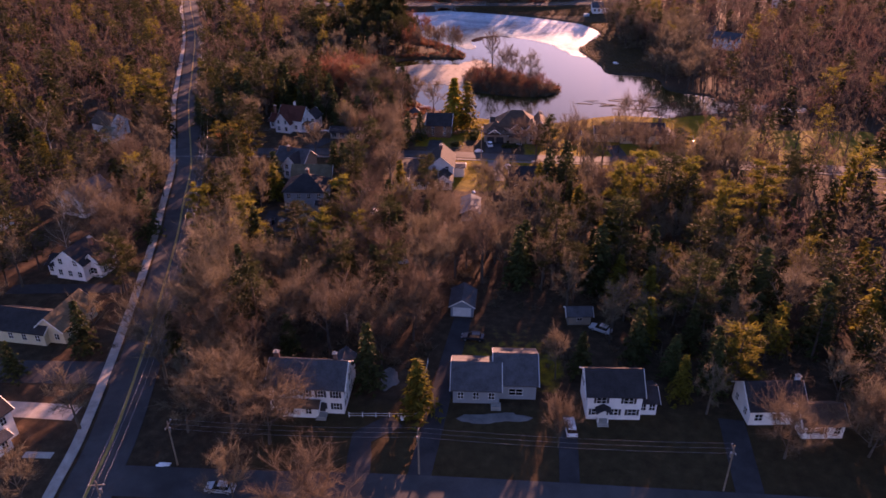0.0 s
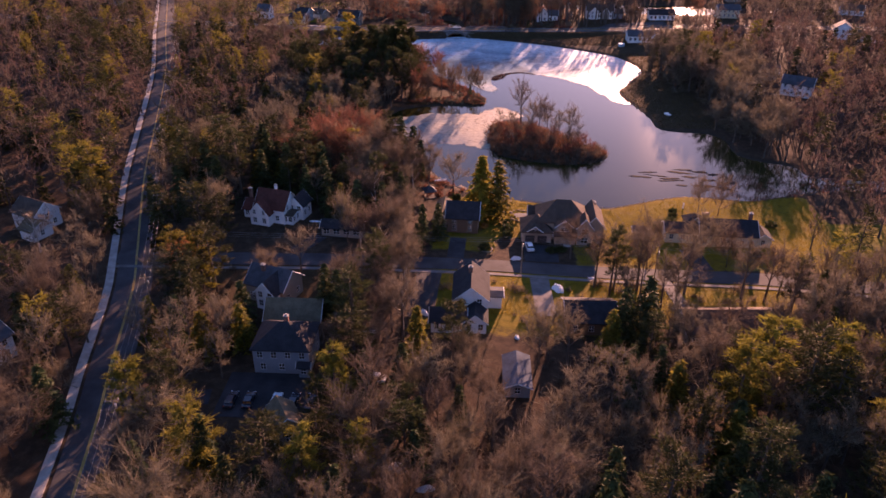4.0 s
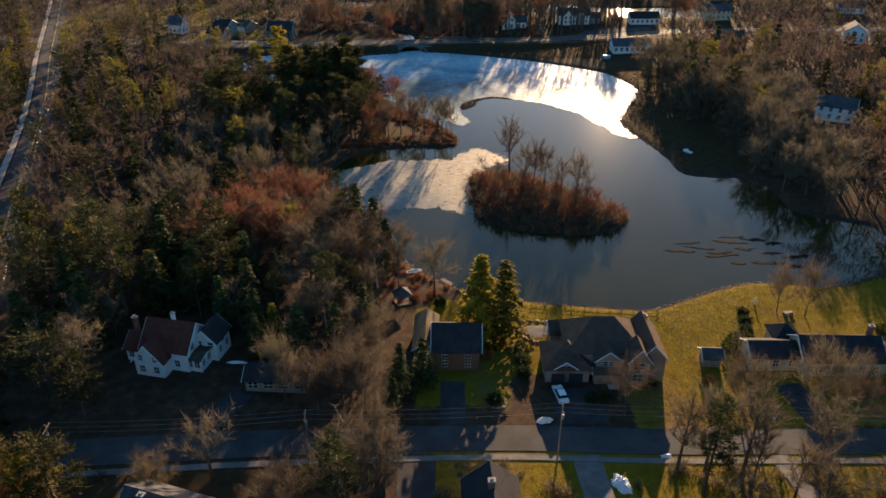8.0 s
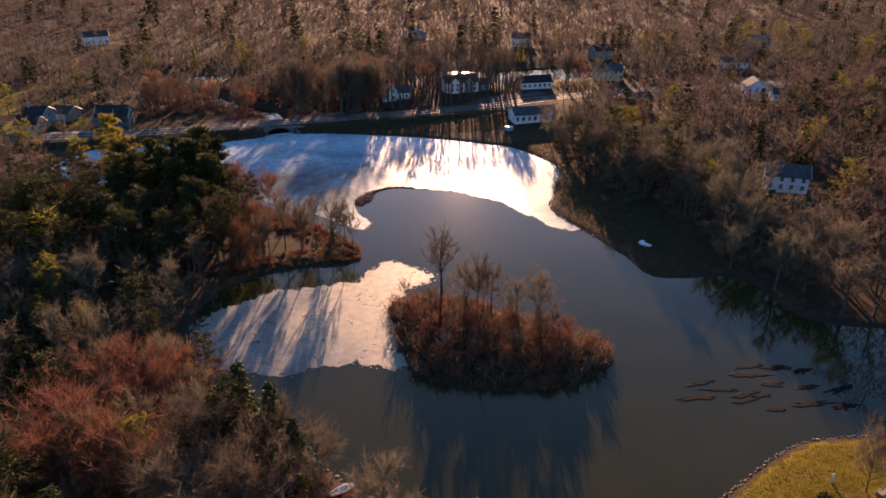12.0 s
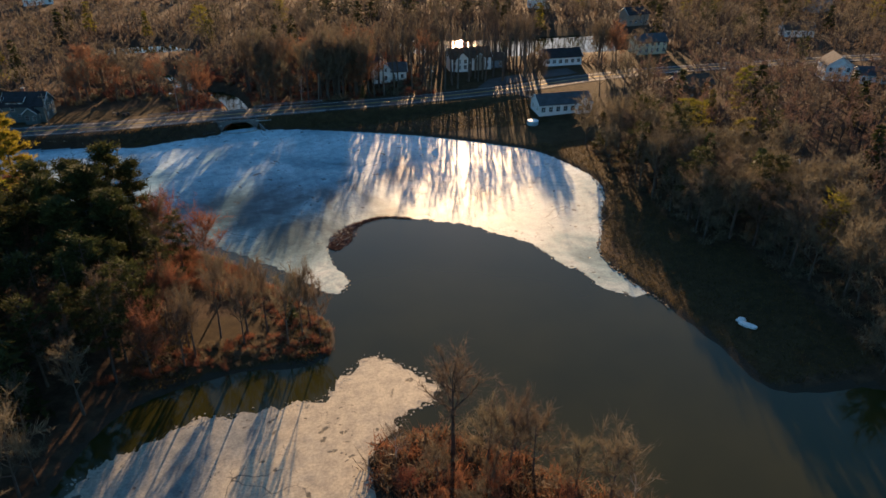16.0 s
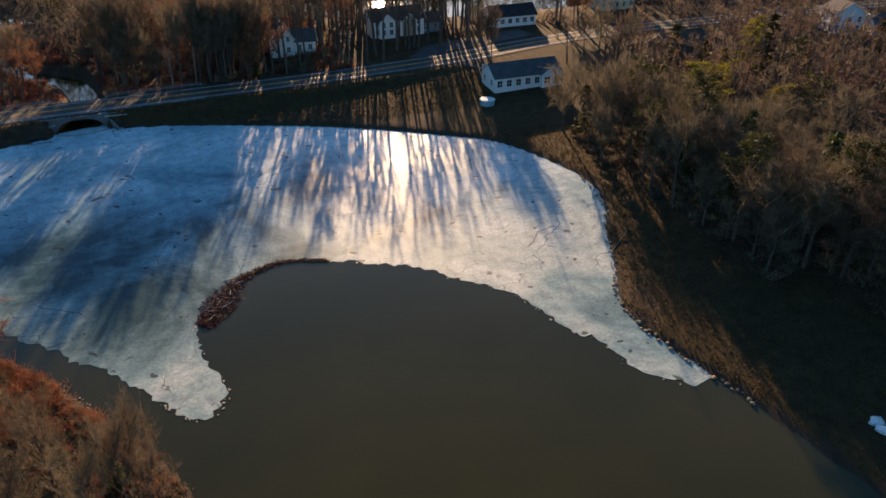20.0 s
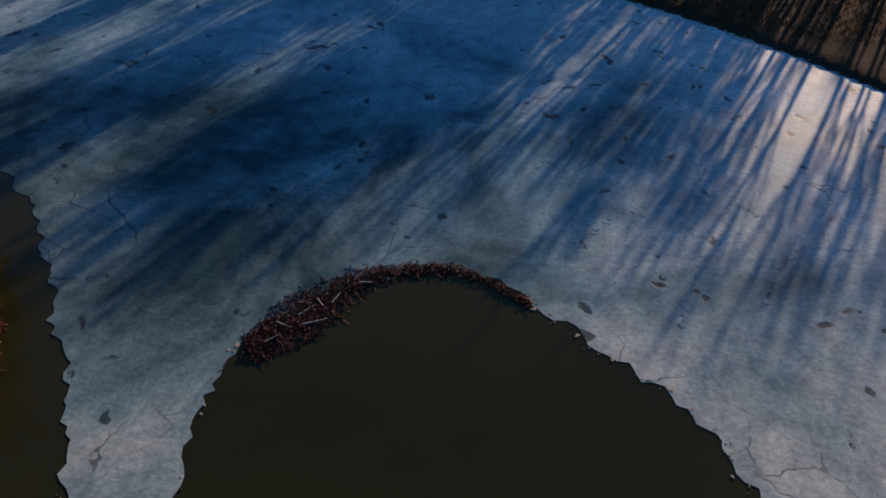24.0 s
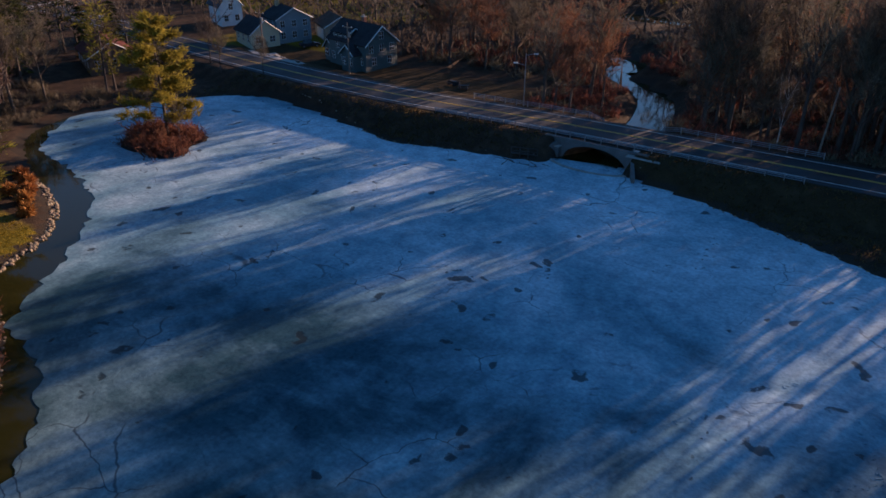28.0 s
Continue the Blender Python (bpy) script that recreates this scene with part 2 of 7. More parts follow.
def shingles(name, col, rough=0.85):
    m, nt, bs = bare(name)
    tc = nt.nodes.new("ShaderNodeTexCoord").outputs["Object"]
    w = nt.nodes.new("ShaderNodeTexWave")
    w.bands_direction, w.wave_profile = "Z", "SAW"
    w.inputs["Scale"].default_value, w.inputs["Distortion"].default_value = 3.2, 0.4
    nt.links.new(tc, w.inputs["Vector"])
    big, small = grain(nt, 0.6, 3.0), grain(nt, 5.0, 4.0)
    c = ramp(nt, big, [(0.3, tuple(k * 0.75 for k in col)), (0.7, tuple(k * 1.25 for k in col))])
    c = mixc(nt, c, ramp(nt, small, [(0.3, (0.65, 0.65, 0.65)), (0.7, (1.3, 1.3, 1.3))]), 0.7, "MULTIPLY")
    c = mixc(nt, c, ramp(nt, w.outputs["Fac"], [(0.0, (0.7, 0.7, 0.7)), (0.2, (1.0, 1.0, 1.0))]), 0.6, "MULTIPLY")
    nt.links.new(c, bs.inputs["Base Color"])
    bs.inputs["Roughness"].default_value = rough
    bs.inputs["Specular IOR Level"].default_value = 0.12
    bump(nt, bs, w.outputs["Fac"], 0.5, 0.03)
    return m


def clapboard(name, col):
    m, nt, bs = bare(name)
    tc = nt.nodes.new("ShaderNodeTexCoord").outputs["Object"]
    w = nt.nodes.new("ShaderNodeTexWave")
    w.bands_direction, w.wave_profile = "Z", "SAW"
    w.inputs["Scale"].default_value, w.inputs["Distortion"].default_value = 2.4, 0.0
    nt.links.new(tc, w.inputs["Vector"])
    c = ramp(nt, grain(nt, 0.7, 4.0), [(0.3, tuple(k * 0.86 for k in col)), (0.7, col)])
    c = mixc(nt, c, ramp(nt, w.outputs["Fac"], [(0.0, (0.8, 0.8, 0.8)), (0.12, (1.0, 1.0, 1.0))]), 0.6, "MULTIPLY")
    nt.links.new(c, bs.inputs["Base Color"])
    bs.inputs["Roughness"].default_value = 0.6
    bump(nt, bs, w.outputs["Fac"], 0.6, 0.02)
    return m


def glass_material():
    m, nt, bs = bare("window_glass")
    bs.inputs["Base Color"].default_value = (0.015, 0.018, 0.022, 1)
    bs.inputs["Roughness"].default_value = 0.04
    bs.inputs["Specular IOR Level"].default_value = 0.8
    return m


M = dict(
    ground=ground_material(), water=water_material(),
    ice=ice_material("blue_ice", (0.035, 0.085, 0.115), (0.19, 0.335, 0.415), (0.50, 0.63, 0.70), 0.32, 0.5,
                     # the y gain paints the sky's sheen on the shaded far ice as whiteness
                     (0.46, ((1, 446, 486, 0.26), (0, 20, 60, 0.1)), (-2, 431, 34, 25, 0.3)), 0.0, (414, 448)),
    # milky tone is beige: the warm low sunlight is mixed into it
    frost=ice_material("frosted_ice", (0.10, 0.12, 0.13), (0.26, 0.265, 0.25), (0.46, 0.40, 0.30), 0.34, 0.5,
                       (0.52, ((0, -6, 12, 0.24), (1, 335, 360, 0.12)), (-20, 318, 20, 14, 0.2)), 0.1),
    rime=surface("white_rime", (0.74, 0.77, 0.79), 0.75, 0.15, 0.8, 5.0, 0.6, island=0.3),
    raft=leafy("wet_debris", (0.085, 0.036, 0.03), 0.0, 1.0, 0.15),
    asphalt=surface("asphalt", (0.055, 0.055, 0.058), 0.9, 0.35, 0.15, 6.0, 0.4, spec=0.25),
    drive=surface("driveway_asphalt", (0.04, 0.04, 0.043), 0.92, 0.3, 0.3, 6.0, 0.4, spec=0.2),
    concrete=surface("concrete", (0.34, 0.32, 0.29), 0.85, 0.25, 0.5, 8.0, 0.3),
    paving=surface("worn_grey_paving", (0.15, 0.145, 0.14), 0.9, 0.3, 0.4, 7.0, 0.35, spec=0.2),
    paint=surface("road_paint_white", (0.55, 0.55, 0.52), 0.6, 0.3, 1.5, 12.0, 0.1),
    yellow=surface("road_paint_yellow", (0.5, 0.33, 0.06), 0.6, 0.3, 1.5, 12.0, 0.1),
    bark=surface("bark", (0.078, 0.06, 0.049), 0.9, 0.35, 0.8, 10.0, 0.5, each=0.5, island=0.25),
    birch=surface("pale_bark", (0.42, 0.39, 0.35), 0.85, 0.3, 1.5, 10.0, 0.3),
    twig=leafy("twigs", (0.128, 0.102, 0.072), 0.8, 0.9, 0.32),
    mauvewood=leafy("purple_brown_twigs", (0.13, 0.085, 0.067), 0.3, 0.5, 0.35),
    # half translucent, so that flat far twigs look evenly lit from both sides
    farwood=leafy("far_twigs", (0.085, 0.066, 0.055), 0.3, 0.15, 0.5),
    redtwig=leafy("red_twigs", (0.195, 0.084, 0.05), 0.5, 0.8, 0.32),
    rust=leafy("rust_leaves", (0.30, 0.13, 0.035), 0.5, 0.7, 0.3),
    # sunlit spruce: the low sun's yellow is put into the base colour
    lime=leafy("sun_tinted_spruce_needles", (0.24, 0.19, 0.022), 0.3, 0.8, 0.5),
    needle=leafy("needles", (0.04, 0.044, 0.013), 0.6, 0.9, 0.28),
    spruce=leafy("spruce_needles", (0.045, 0.06, 0.02), 0.5, 0.8, 0.25),
    # brighter copy of the needle green, with sunlight mixed into the colour
    goldneedle=leafy("sun_tinted_pine_needles", (0.145, 0.13, 0.02), 0.5, 0.7, 0.5),
    grass=leafy("winter_grass", (0.27, 0.19, 0.008), 0.0, 0.4, 0.45),
    straw=leafy("straw_grass", (0.095, 0.066, 0.024), 0.0, 0.7, 0.4),
    white=clapboard("white_clapboard", (0.86, 0.86, 0.85)),
    cream=clapboard("cream_clapboard", (0.62, 0.55, 0.38)),
    greyclap=clapboard("grey_blue_clapboard", (0.22, 0.27, 0.31)),
    teal=clapboard("slate_green_clapboard", (0.09, 0.13, 0.13)),
    taupe=clapboard("taupe_clapboard", (0.30, 0.26, 0.21)),
    brownclap=clapboard("brown_clapboard", (0.14, 0.085, 0.055)),
    roofdark=shingles("dark_shingles", (0.036, 0.036, 0.04)),
    roofgrey=shingles("grey_shingles", (0.08, 0.083, 0.092)),
    roofbrown=shingles("brown_shingles", (0.095, 0.065, 0.05)),
    roofred=shingles("red_brown_shingles", (0.13, 0.04, 0.03)),
    rooftan=shingles("tan_shingles", (0.16, 0.125, 0.08)),
    roofblue=shingles("blue_metal_roof", (0.06, 0.09, 0.13), 0.85),
    trim=surface("white_trim", (0.75, 0.75, 0.73), 0.55, 0.1, 1.0, 10.0, 0.05),
    shutter=surface("dark_shutter", (0.03, 0.032, 0.036), 0.6, 0.2, 2.0, 10.0, 0.1),
    glass=glass_material(),
    brick=surface("chimney_brick", (0.26, 0.11, 0.075), 0.9, 0.35, 1.6, 9.0, 0.5),
    stone=surface("field_stone", (0.28, 0.21, 0.14), 0.9, 0.35, 0.9, 6.0, 0.6, each=0.6),
    mud=surface("wet_mud", (0.013, 0.011, 0.009), 0.95, 0.3, 0.5, 6.0, 0.5, spec=0.08),
    wood=surface("weathered_wood", (0.21, 0.16, 0.12), 0.85, 0.3, 1.2, 14.0, 0.4, each=0.4),
    darkwood=surface("dark_wet_wood", (0.06, 0.047, 0.038), 0.85, 0.3, 1.2, 14.0, 0.4),
    rust_metal=surface("rusty_steel", (0.30, 0.10, 0.04), 0.75, 0.4, 0.8, 6.0, 0.4),
    steel=surface("galvanised_steel", (0.38, 0.39, 0.40), 0.4, 0.2, 1.0, 8.0, 0.05, metal=0.8),
    snow=surface("old_snow", (0.72, 0.76, 0.80), 0.7, 0.12, 0.8, 4.0, 0.6),
    tarp=surface("white_tarp", (0.72, 0.74, 0.76), 0.5, 0.12, 0.8, 4.0, 0.4),
    poolblue=surface("pale_blue_vinyl", (0.30, 0.45, 0.52), 0.5, 0.15, 1.0, 8.0, 0.1),
    rubber=surface("rubber", (0.02, 0.02, 0.02), 0.8, 0.2, 3.0, 12.0, 0.1),
    carwhite=surface("white_car_paint", (0.75, 0.77, 0.78), 0.25, 0.05, 1.0, 10.0, 0.0, spec=0.6),
    cardark=surface("dark_car_paint", (0.03, 0.035, 0.045), 0.22, 0.1, 1.0, 10.0, 0.0, spec=0.6),
    carsilver=surface("silver_car_paint", (0.4, 0.42, 0.44), 0.28, 0.08, 1.0, 10.0, 0.0, spec=0.6),
    redpaint=surface("red_paint", (0.4, 0.04, 0.03), 0.5, 0.15, 1.0, 10.0, 0.05),
)

# ---- mesh helpers ----
def part(name, bm, mat, parent=None, label="", kind=""):
    me = bpy.data.meshes.new(name)
    bm.to_mesh(me)
    bm.free()
    me.materials.append(mat)
    ob = new(name, me)
    ob.parent = parent
    return tagged(ob, label, kind=kind)


def sheet(name, verts, faces, mat, smooth=False):
    """A mesh from arrays of vertices and of triangles or quads."""
    verts, faces = np.asarray(verts, np.float32), np.asarray(faces, np.int32)
    me = bpy.data.meshes.new(name)
    k = faces.shape[1]
    me.vertices.add(len(verts))
    me.loops.add(faces.size)
    me.polygons.add(len(faces))
    me.vertices.foreach_set("co", verts.ravel())
    me.loops.foreach_set("vertex_index", faces.ravel())
    me.polygons.foreach_set("loop_start", np.arange(0, faces.size, k, dtype=np.int32))
    for one in (mat if isinstance(mat, (list, tuple)) else [mat]):
        me.materials.append(one)
    me.update(calc_edges=True)
    if not smooth:
        me.shade_flat()
    return me


def empty(name, x, y, z, yaw=0.0):
    ob = new(name)
    ob.matrix_basis = pose(x, y, z, 0, 0, yaw)
    ob.empty_display_size = 0.2
    return ob


def box(bm, cx, cy, z0, w, d, h, yaw=0.0, bevel=0.0):
    """A box standing on z0, added to bm."""
    m = pose(cx, cy, z0 + h / 2, 0, 0, yaw) @ Matrix.Diagonal((w, d, h, 1))
    r = bmesh.ops.create_cube(bm, size=1.0, matrix=m)
    if bevel:
        es = list({e for v in r["verts"] for e in v.link_edges})
        bmesh.ops.bevel(bm, geom=es, offset=bevel, segments=1, affect="EDGES")
    return bm


def boxed(cx, cy, z0, w, d, h, yaw=0.0, bevel=0.0):
    return box(bmesh.new(), cx, cy, z0, w, d, h, yaw, bevel)


def rod(bm, a, b, r0, r1=None, sides=6):
    """A tapered rod from a to b, added to bm."""
    a, b = Vector(a), Vector(b)
    m = Matrix.Translation((a + b) / 2) @ (b - a).to_track_quat("Z", "Y").to_matrix().to_4x4()
    bmesh.ops.create_cone(bm, cap_ends=True, segments=sides, radius1=r0, radius2=r0 if r1 is None else r1, depth=(b - a).length, matrix=m)
    return bm


# ---- the plan: shoreline, streets, ground ----
SOUTH = [(-29, 340), (-25, 331), (-16, 316), (-10, 307.5), (-4, 297), (2.5, 290), (8, 286.5), (16, 283), (25, 280.5), (36, 278.5), (47, 277),
         (56, 280.5), (65, 284.5), (73, 287), (81, 286.3), (92, 285), (104, 289), (116, 293), (132, 295), (150, 294), (150, 301), (132, 304)]
EAST = [(119, 306), (116, 314), (106, 318.5), (100, 325), (100, 338), (95, 345), (84, 346.5), (78, 350), (77, 361), (74.5, 374), (72, 384),
        (70.3, 395.5), (75.5, 407), (80, 417), (84.5, 425), (86.5, 437), (79, 457), (68, 466), (57.6, 473), (45.7, 479.5), (33, 485), (20.8, 489.7), (3, 495.2)]
NORTH = [(-10, 493.6), (-17, 492.3), (-26, 489.5), (-34.5, 487.3), (-45, 490), (-58, 492.5), (-70.5, 492.7), (-79, 484), (-84, 471), (-85, 462), (-79, 453.5),
         (-61.5, 446.5), (-51, 443.5), (-43.5, 438.5), (-38.5, 430)]
WEST = [(-30, 427.5), (-19, 422), (-13, 416.6), (-7.6, 411), (-4, 407), (1, 400), (5, 394), (9.5, 387), (11.5, 381), (10.3, 376), (6, 372.3),
        (-4, 373.2), (-15, 371), (-23.5, 366), (-28.5, 356.5), (-30.3, 348)]
ISLAND = [(13.6, 348.5), (13, 338), (12.8, 327), (15, 319.5), (25.5, 314), (38, 311.6), (46.4, 313), (52.8, 317.3), (54, 323), (48, 329), (41, 336), (34, 344), (26, 350.5), (19, 352)]
ISLET = [(-66, 461.8), (-62, 460.6), (-58.6, 461.6), (-55.2, 461.2), (-53.8, 464.5), (-56.5, 467.4), (-57, 471), (-61, 472.4), (-64, 470.6), (-67.5, 469.4), (-68.4, 465.5)]
ICE_SOUTH = [(16.8, 372.2), (23, 366.7), (26.3, 360.2), (20, 356.5), (13.6, 349.3), (13.4, 340.5), (14.1, 329.5), (10, 324.4), (2, 328.6), (-8.6, 327.6), (-15.4, 329.3),
             (-22, 332), (-26, 338), (-28, 347), (-26.5, 354), (-20.8, 357.5), (-11.6, 362), (-0.8, 362.5), (7, 363), (11.5, 367)]
ICE_NORTH = [(69.8, 378.9), (65.1, 384.2), (63.7, 390.6), (60.8, 395.1), (59.1, 401), (56.7, 406), (51.2, 411.3), (48.1, 416.1), (42.3, 419.1), (35.5, 422.4), (28.5, 425.2),
             (20.5, 422.6), (15, 415), (13.7, 408.8), (16.5, 397.6), (13, 393.7), (8.8, 398.5), (5.5, 403), (2.9, 406.6), (-3.5, 413.3), (-14, 422.8), (-21, 425.7), (-28.5, 428),
             (-33, 433), (-37.5, 437.6), (-43, 443.6), (-50, 448), (-56, 450), (-63, 451.6), (-70, 452.6), (-76, 455.2), (-81, 459.5)]
ICE_REST = [(-86, 465), (-86.5, 472), (-80, 486), (-70.5, 495), (-58, 495), (-45, 492.5), (-34.5, 489.5), (-26, 492), (-10, 496), (3, 498), (21, 492),
            (33, 487.5), (46, 482), (58, 475.5), (69, 468), (81, 458.5), (89, 437.5), (87, 424), (82, 416), (77.5, 406), (72.3, 395.5), (74, 384), (73.5, 380)]


def spline(pts, n=8, closed=True):
    """A Catmull-Rom curve through pts."""
    p = np.array(pts, float)
    k = len(p)
    out = []
    for i in range(k if closed else k - 1):
        if closed:
            a, b, c, d = p[i - 1], p[i], p[(i + 1) % k], p[(i + 2) % k]
        else:
            a, b, c, d = p[max(i - 1, 0)], p[i], p[i + 1], p[min(i + 2, k - 1)]
        t = np.linspace(0, 1, n, endpoint=False)[:, None]
        out.append(0.5 * ((2 * b) + (c - a) * t + (2 * a - 5 * b + 4 * c - d) * t * t + (3 * b - a - 3 * c + d) * t ** 3))
    if not closed:
        out.append(p[-1:])
    return np.concatenate(out)


def roughened(poly, size, seed, step=0.5, closed=True):
    """The line, cut finely and frayed by noise."""
    nxt = np.roll(poly, -1, 0)
    out = []
    for a, b in zip(poly if closed else poly[:-1], nxt if closed else nxt[:-1]):
        n = max(1, int(np.hypot(*(b - a)) / step))
        for k in range(n):
            out.append(a + (b - a) * k / n)
    out = np.array(out)
    d = np.roll(out, -1, 0) - np.roll(out, 1, 0)
    nrm = np.stack([d[:, 1], -d[:, 0]], 1) / (np.hypot(d[:, 0], d[:, 1])[:, None] + 1e-6)
    w = np.array([noise.fractal(Vector((x * 0.4, y * 0.4, seed)), 0.55, 2.1, 5) for x, y in out])
    return out + nrm * (w * size)[:, None]


def blocks(n, k):
    """Stretches of n points that suit k line pieces at a time."""
    step = max(1, int(3e5 / k))
    return [slice(i, i + step) for i in range(0, n, step)]


def inside(poly, x, y):
    x, y = np.asarray(x, float), np.asarray(y, float)
    ax, ay = poly[:, 0][:, None], poly[:, 1][:, None]
    bx, by = np.roll(ax, -1, 0), np.roll(ay, -1, 0)
    slope = (bx - ax) / np.where(by == ay, 1e-9, by - ay)
    r = np.zeros(x.shape, bool)
    for s in blocks(len(x), len(poly)):
        r[s] = (((ay > y[s]) != (by > y[s])) & (x[s] < slope * (y[s] - ay) + ax)).sum(0) % 2 == 1
    return r


def distance(line, x, y, closed=True):
    x, y = np.asarray(x, float), np.asarray(y, float)
    a, b = (line, np.roll(line, -1, 0)) if closed else (line[:-1], line[1:])
    ax, ay, dx, dy = a[:, :1], a[:, 1:], b[:, :1] - a[:, :1], b[:, 1:] - a[:, 1:]
    q = dx * dx + dy * dy + 1e-9
    r = np.empty(x.shape)
    for s in blocks(len(x), len(a)):
        u, v = x[s] - ax, y[s] - ay
        t = np.clip((u * dx + v * dy) / q, 0, 1)
        r[s] = np.sqrt(((u - t * dx) ** 2 + (v - t * dy) ** 2).min(0))
    return r


POND = spline(SOUTH + EAST + NORTH + WEST, 4)
ISLE = spline(ISLAND, 4)
ISLET_LINE = spline(ISLET, 4)
MAIN_ROAD = spline([(-35, 20), (-39, 60), (-42.2, 86.4), (-44.2, 103), (-51.8, 139), (-60.3, 174), (-65.6, 192.5), (-72.8, 219), (-79.6, 238), (-97.6, 286), (-112, 330), (-138, 408), (-166, 480), (-196, 560), (-250, 700), (-330, 900)], 6, False)
MID_STREET = spline([(-84, 235), (-57, 235.7), (-25, 237), (10, 237.5), (34, 236), (67, 234.6), (95, 232), (140, 226), (200, 214), (280, 205)], 4, False)
SOUTH_STREET = spline([(-42, 90), (-20, 89.6), (10, 89.5), (60, 88), (140, 86), (260, 84)], 4, False)
FAR_ROAD = spline([(-330, 520), (-240, 512), (-160, 508), (-108, 504.5), (-73, 501.5), (-44, 501), (-14, 503.5), (22, 505), (52, 506.5), (90, 511), (136, 518.5), (174, 519.5), (236, 517.5), (330, 508), (480, 480)], 5, False)
WEST_LANE = spline([(-48, 117), (-75, 117), (-110, 118), (-200, 124)], 3, False)
STREAM = spline([(-4.6, 497), (-4.8, 511), (-6.5, 522), (-11, 534), (-20, 542), (-27, 549), (-24, 556), (-36, 566), (-60, 580), (-90, 600)], 5, False)
FAR_LAKE = spline([(42, 596), (56, 582), (72, 572), (93, 563), (118, 559), (142, 556), (164, 560), (172, 574), (160, 594), (130, 600), (98, 602), (70, 604), (50, 604)], 4)
FAR_POOL = spline([(-62, 605), (-40, 596), (-22, 600), (-20, 612), (-45, 618), (-64, 614)], 3)


def fade(v, lo, hi):
    t = np.clip((np.asarray(v, float) - lo) / (hi - lo), 0, 1)
    return t * t * (3 - 2 * t)


def height(x, y, cut=True):
    """The ground's height. The pond lies at zero."""
    x, y = np.atleast_1d(np.asarray(x, float)), np.atleast_1d(np.asarray(y, float))
    near = (x > -180) & (x < 250) & (y > 190) & (y < 680)
    z = np.full(x.shape, 3.2)
    if near.any():
        xn, yn = x[near], y[near]
        d = distance(POND, xn, yn)
        wet = inside(POND, xn, yn)
        di = np.minimum(distance(ISLE, xn, yn), distance(ISLET_LINE, xn, yn))
        dry = inside(ISLE, xn, yn) | inside(ISLET_LINE, xn, yn)
        land = 0.55 * fade(d, 0, 1.6) + 0.25 * fade(d, 0, 8) + 2.4 * fade(d, 6, 70)
        bed = -1.3 * fade(d, 0, 5)
        bed = np.where(dry, 0.5 * fade(di, 0, 1.5) + 0.5 * fade(di, 0, 7), np.maximum(bed, -1.3 * fade(di, 0, 4)))
        zn = np.where(wet, bed, land)
        lift = np.where(wet, 0, 2.7 * (1 - fade(distance(FAR_ROAD, xn, yn, False), 6.5, 13)))
        zn = np.maximum(zn, np.where(lift > 0.3, lift, zn))
        if cut:
            gate = (1 - fade(np.abs(xn + 5.0), 5.1, 6.2)) * fade(yn, 489.5, 491.5) * (1 - fade(yn, 511.5, 514))
            zn = zn - (zn + 0.6) * gate
        for line, half, deep in ((STREAM, 2.2, 1.2),):
            ds = distance(line, xn, yn, False)
            zn = np.where(yn > 509, zn - (zn - 0.1 + 0.5) * (1 - fade(ds, half, half + 3.5)), zn)
        for line in (FAR_LAKE, FAR_POOL):
            ds = np.where(inside(line, xn, yn), -1, 1) * distance(line, xn, yn)
            zn = zn - (zn + 0.6) * (1 - fade(ds, -1.5, 4))
        z[near] = zn
    far = fade(np.hypot(x - 40, y - 350), 260, 900)
    roll = 1.2 * np.sin(x * 0.013 + 1) * np.sin(y * 0.011) * fade(np.hypot(x - 30, y - 390), 150, 300)
    return z + roll + far * 4.0 * (1 + np.sin(x * 0.006) * np.cos(y * 0.005 + 1))


def height_uncut(x, y):
    return height(x, y, False)


def high(x, y):
    return float(height(x, y)[0])


HOUSE_SPOTS = []  # x, y, clearing radius; filled from the plan of houses below
LAWNS = [  # x, y, half width, half depth
    (30, 268, 30, 13), (75, 270, 34, 17), (5, 262, 8, 16), (18, 222, 22, 13), (30, 222, 30, 12), (62, 222, 20, 12), 
    (25, 128, 10, 8), 
    (-52, 432, 14, 6), (-95, 520, 16, 12), 
    (75, 250, 40, 12), (-100, 565, 14, 14), (-150, 570, 40, 30), (130, 248, 30, 20)]


MEADOWS_AND_SHADE = [(50, 497, 58, 7), (95, 478, 24, 15), (84, 420, 8, 42), (86, 371, 14, 21), (140, 505, 40, 7), (-60, 512, 40, 9), (22, 102, 40, 10), (60, 100, 30, 10), (-6, 101, 10, 8), (-2, 381, 11, 8), (-35, 225, 25, 8), (100, 530, 70, 24)]  # unmown banks, brown and dull green; front yards with shade put in their colour


def lawn_at(x, y, fields=None):
    g = np.zeros(np.shape(x))
    for cx, cy, w, d in fields or LAWNS:
        g = np.maximum(g, 1 - fade(np.maximum(np.abs(x - cx) - w, np.abs(y - cy) - d), -2, 3))
    return g


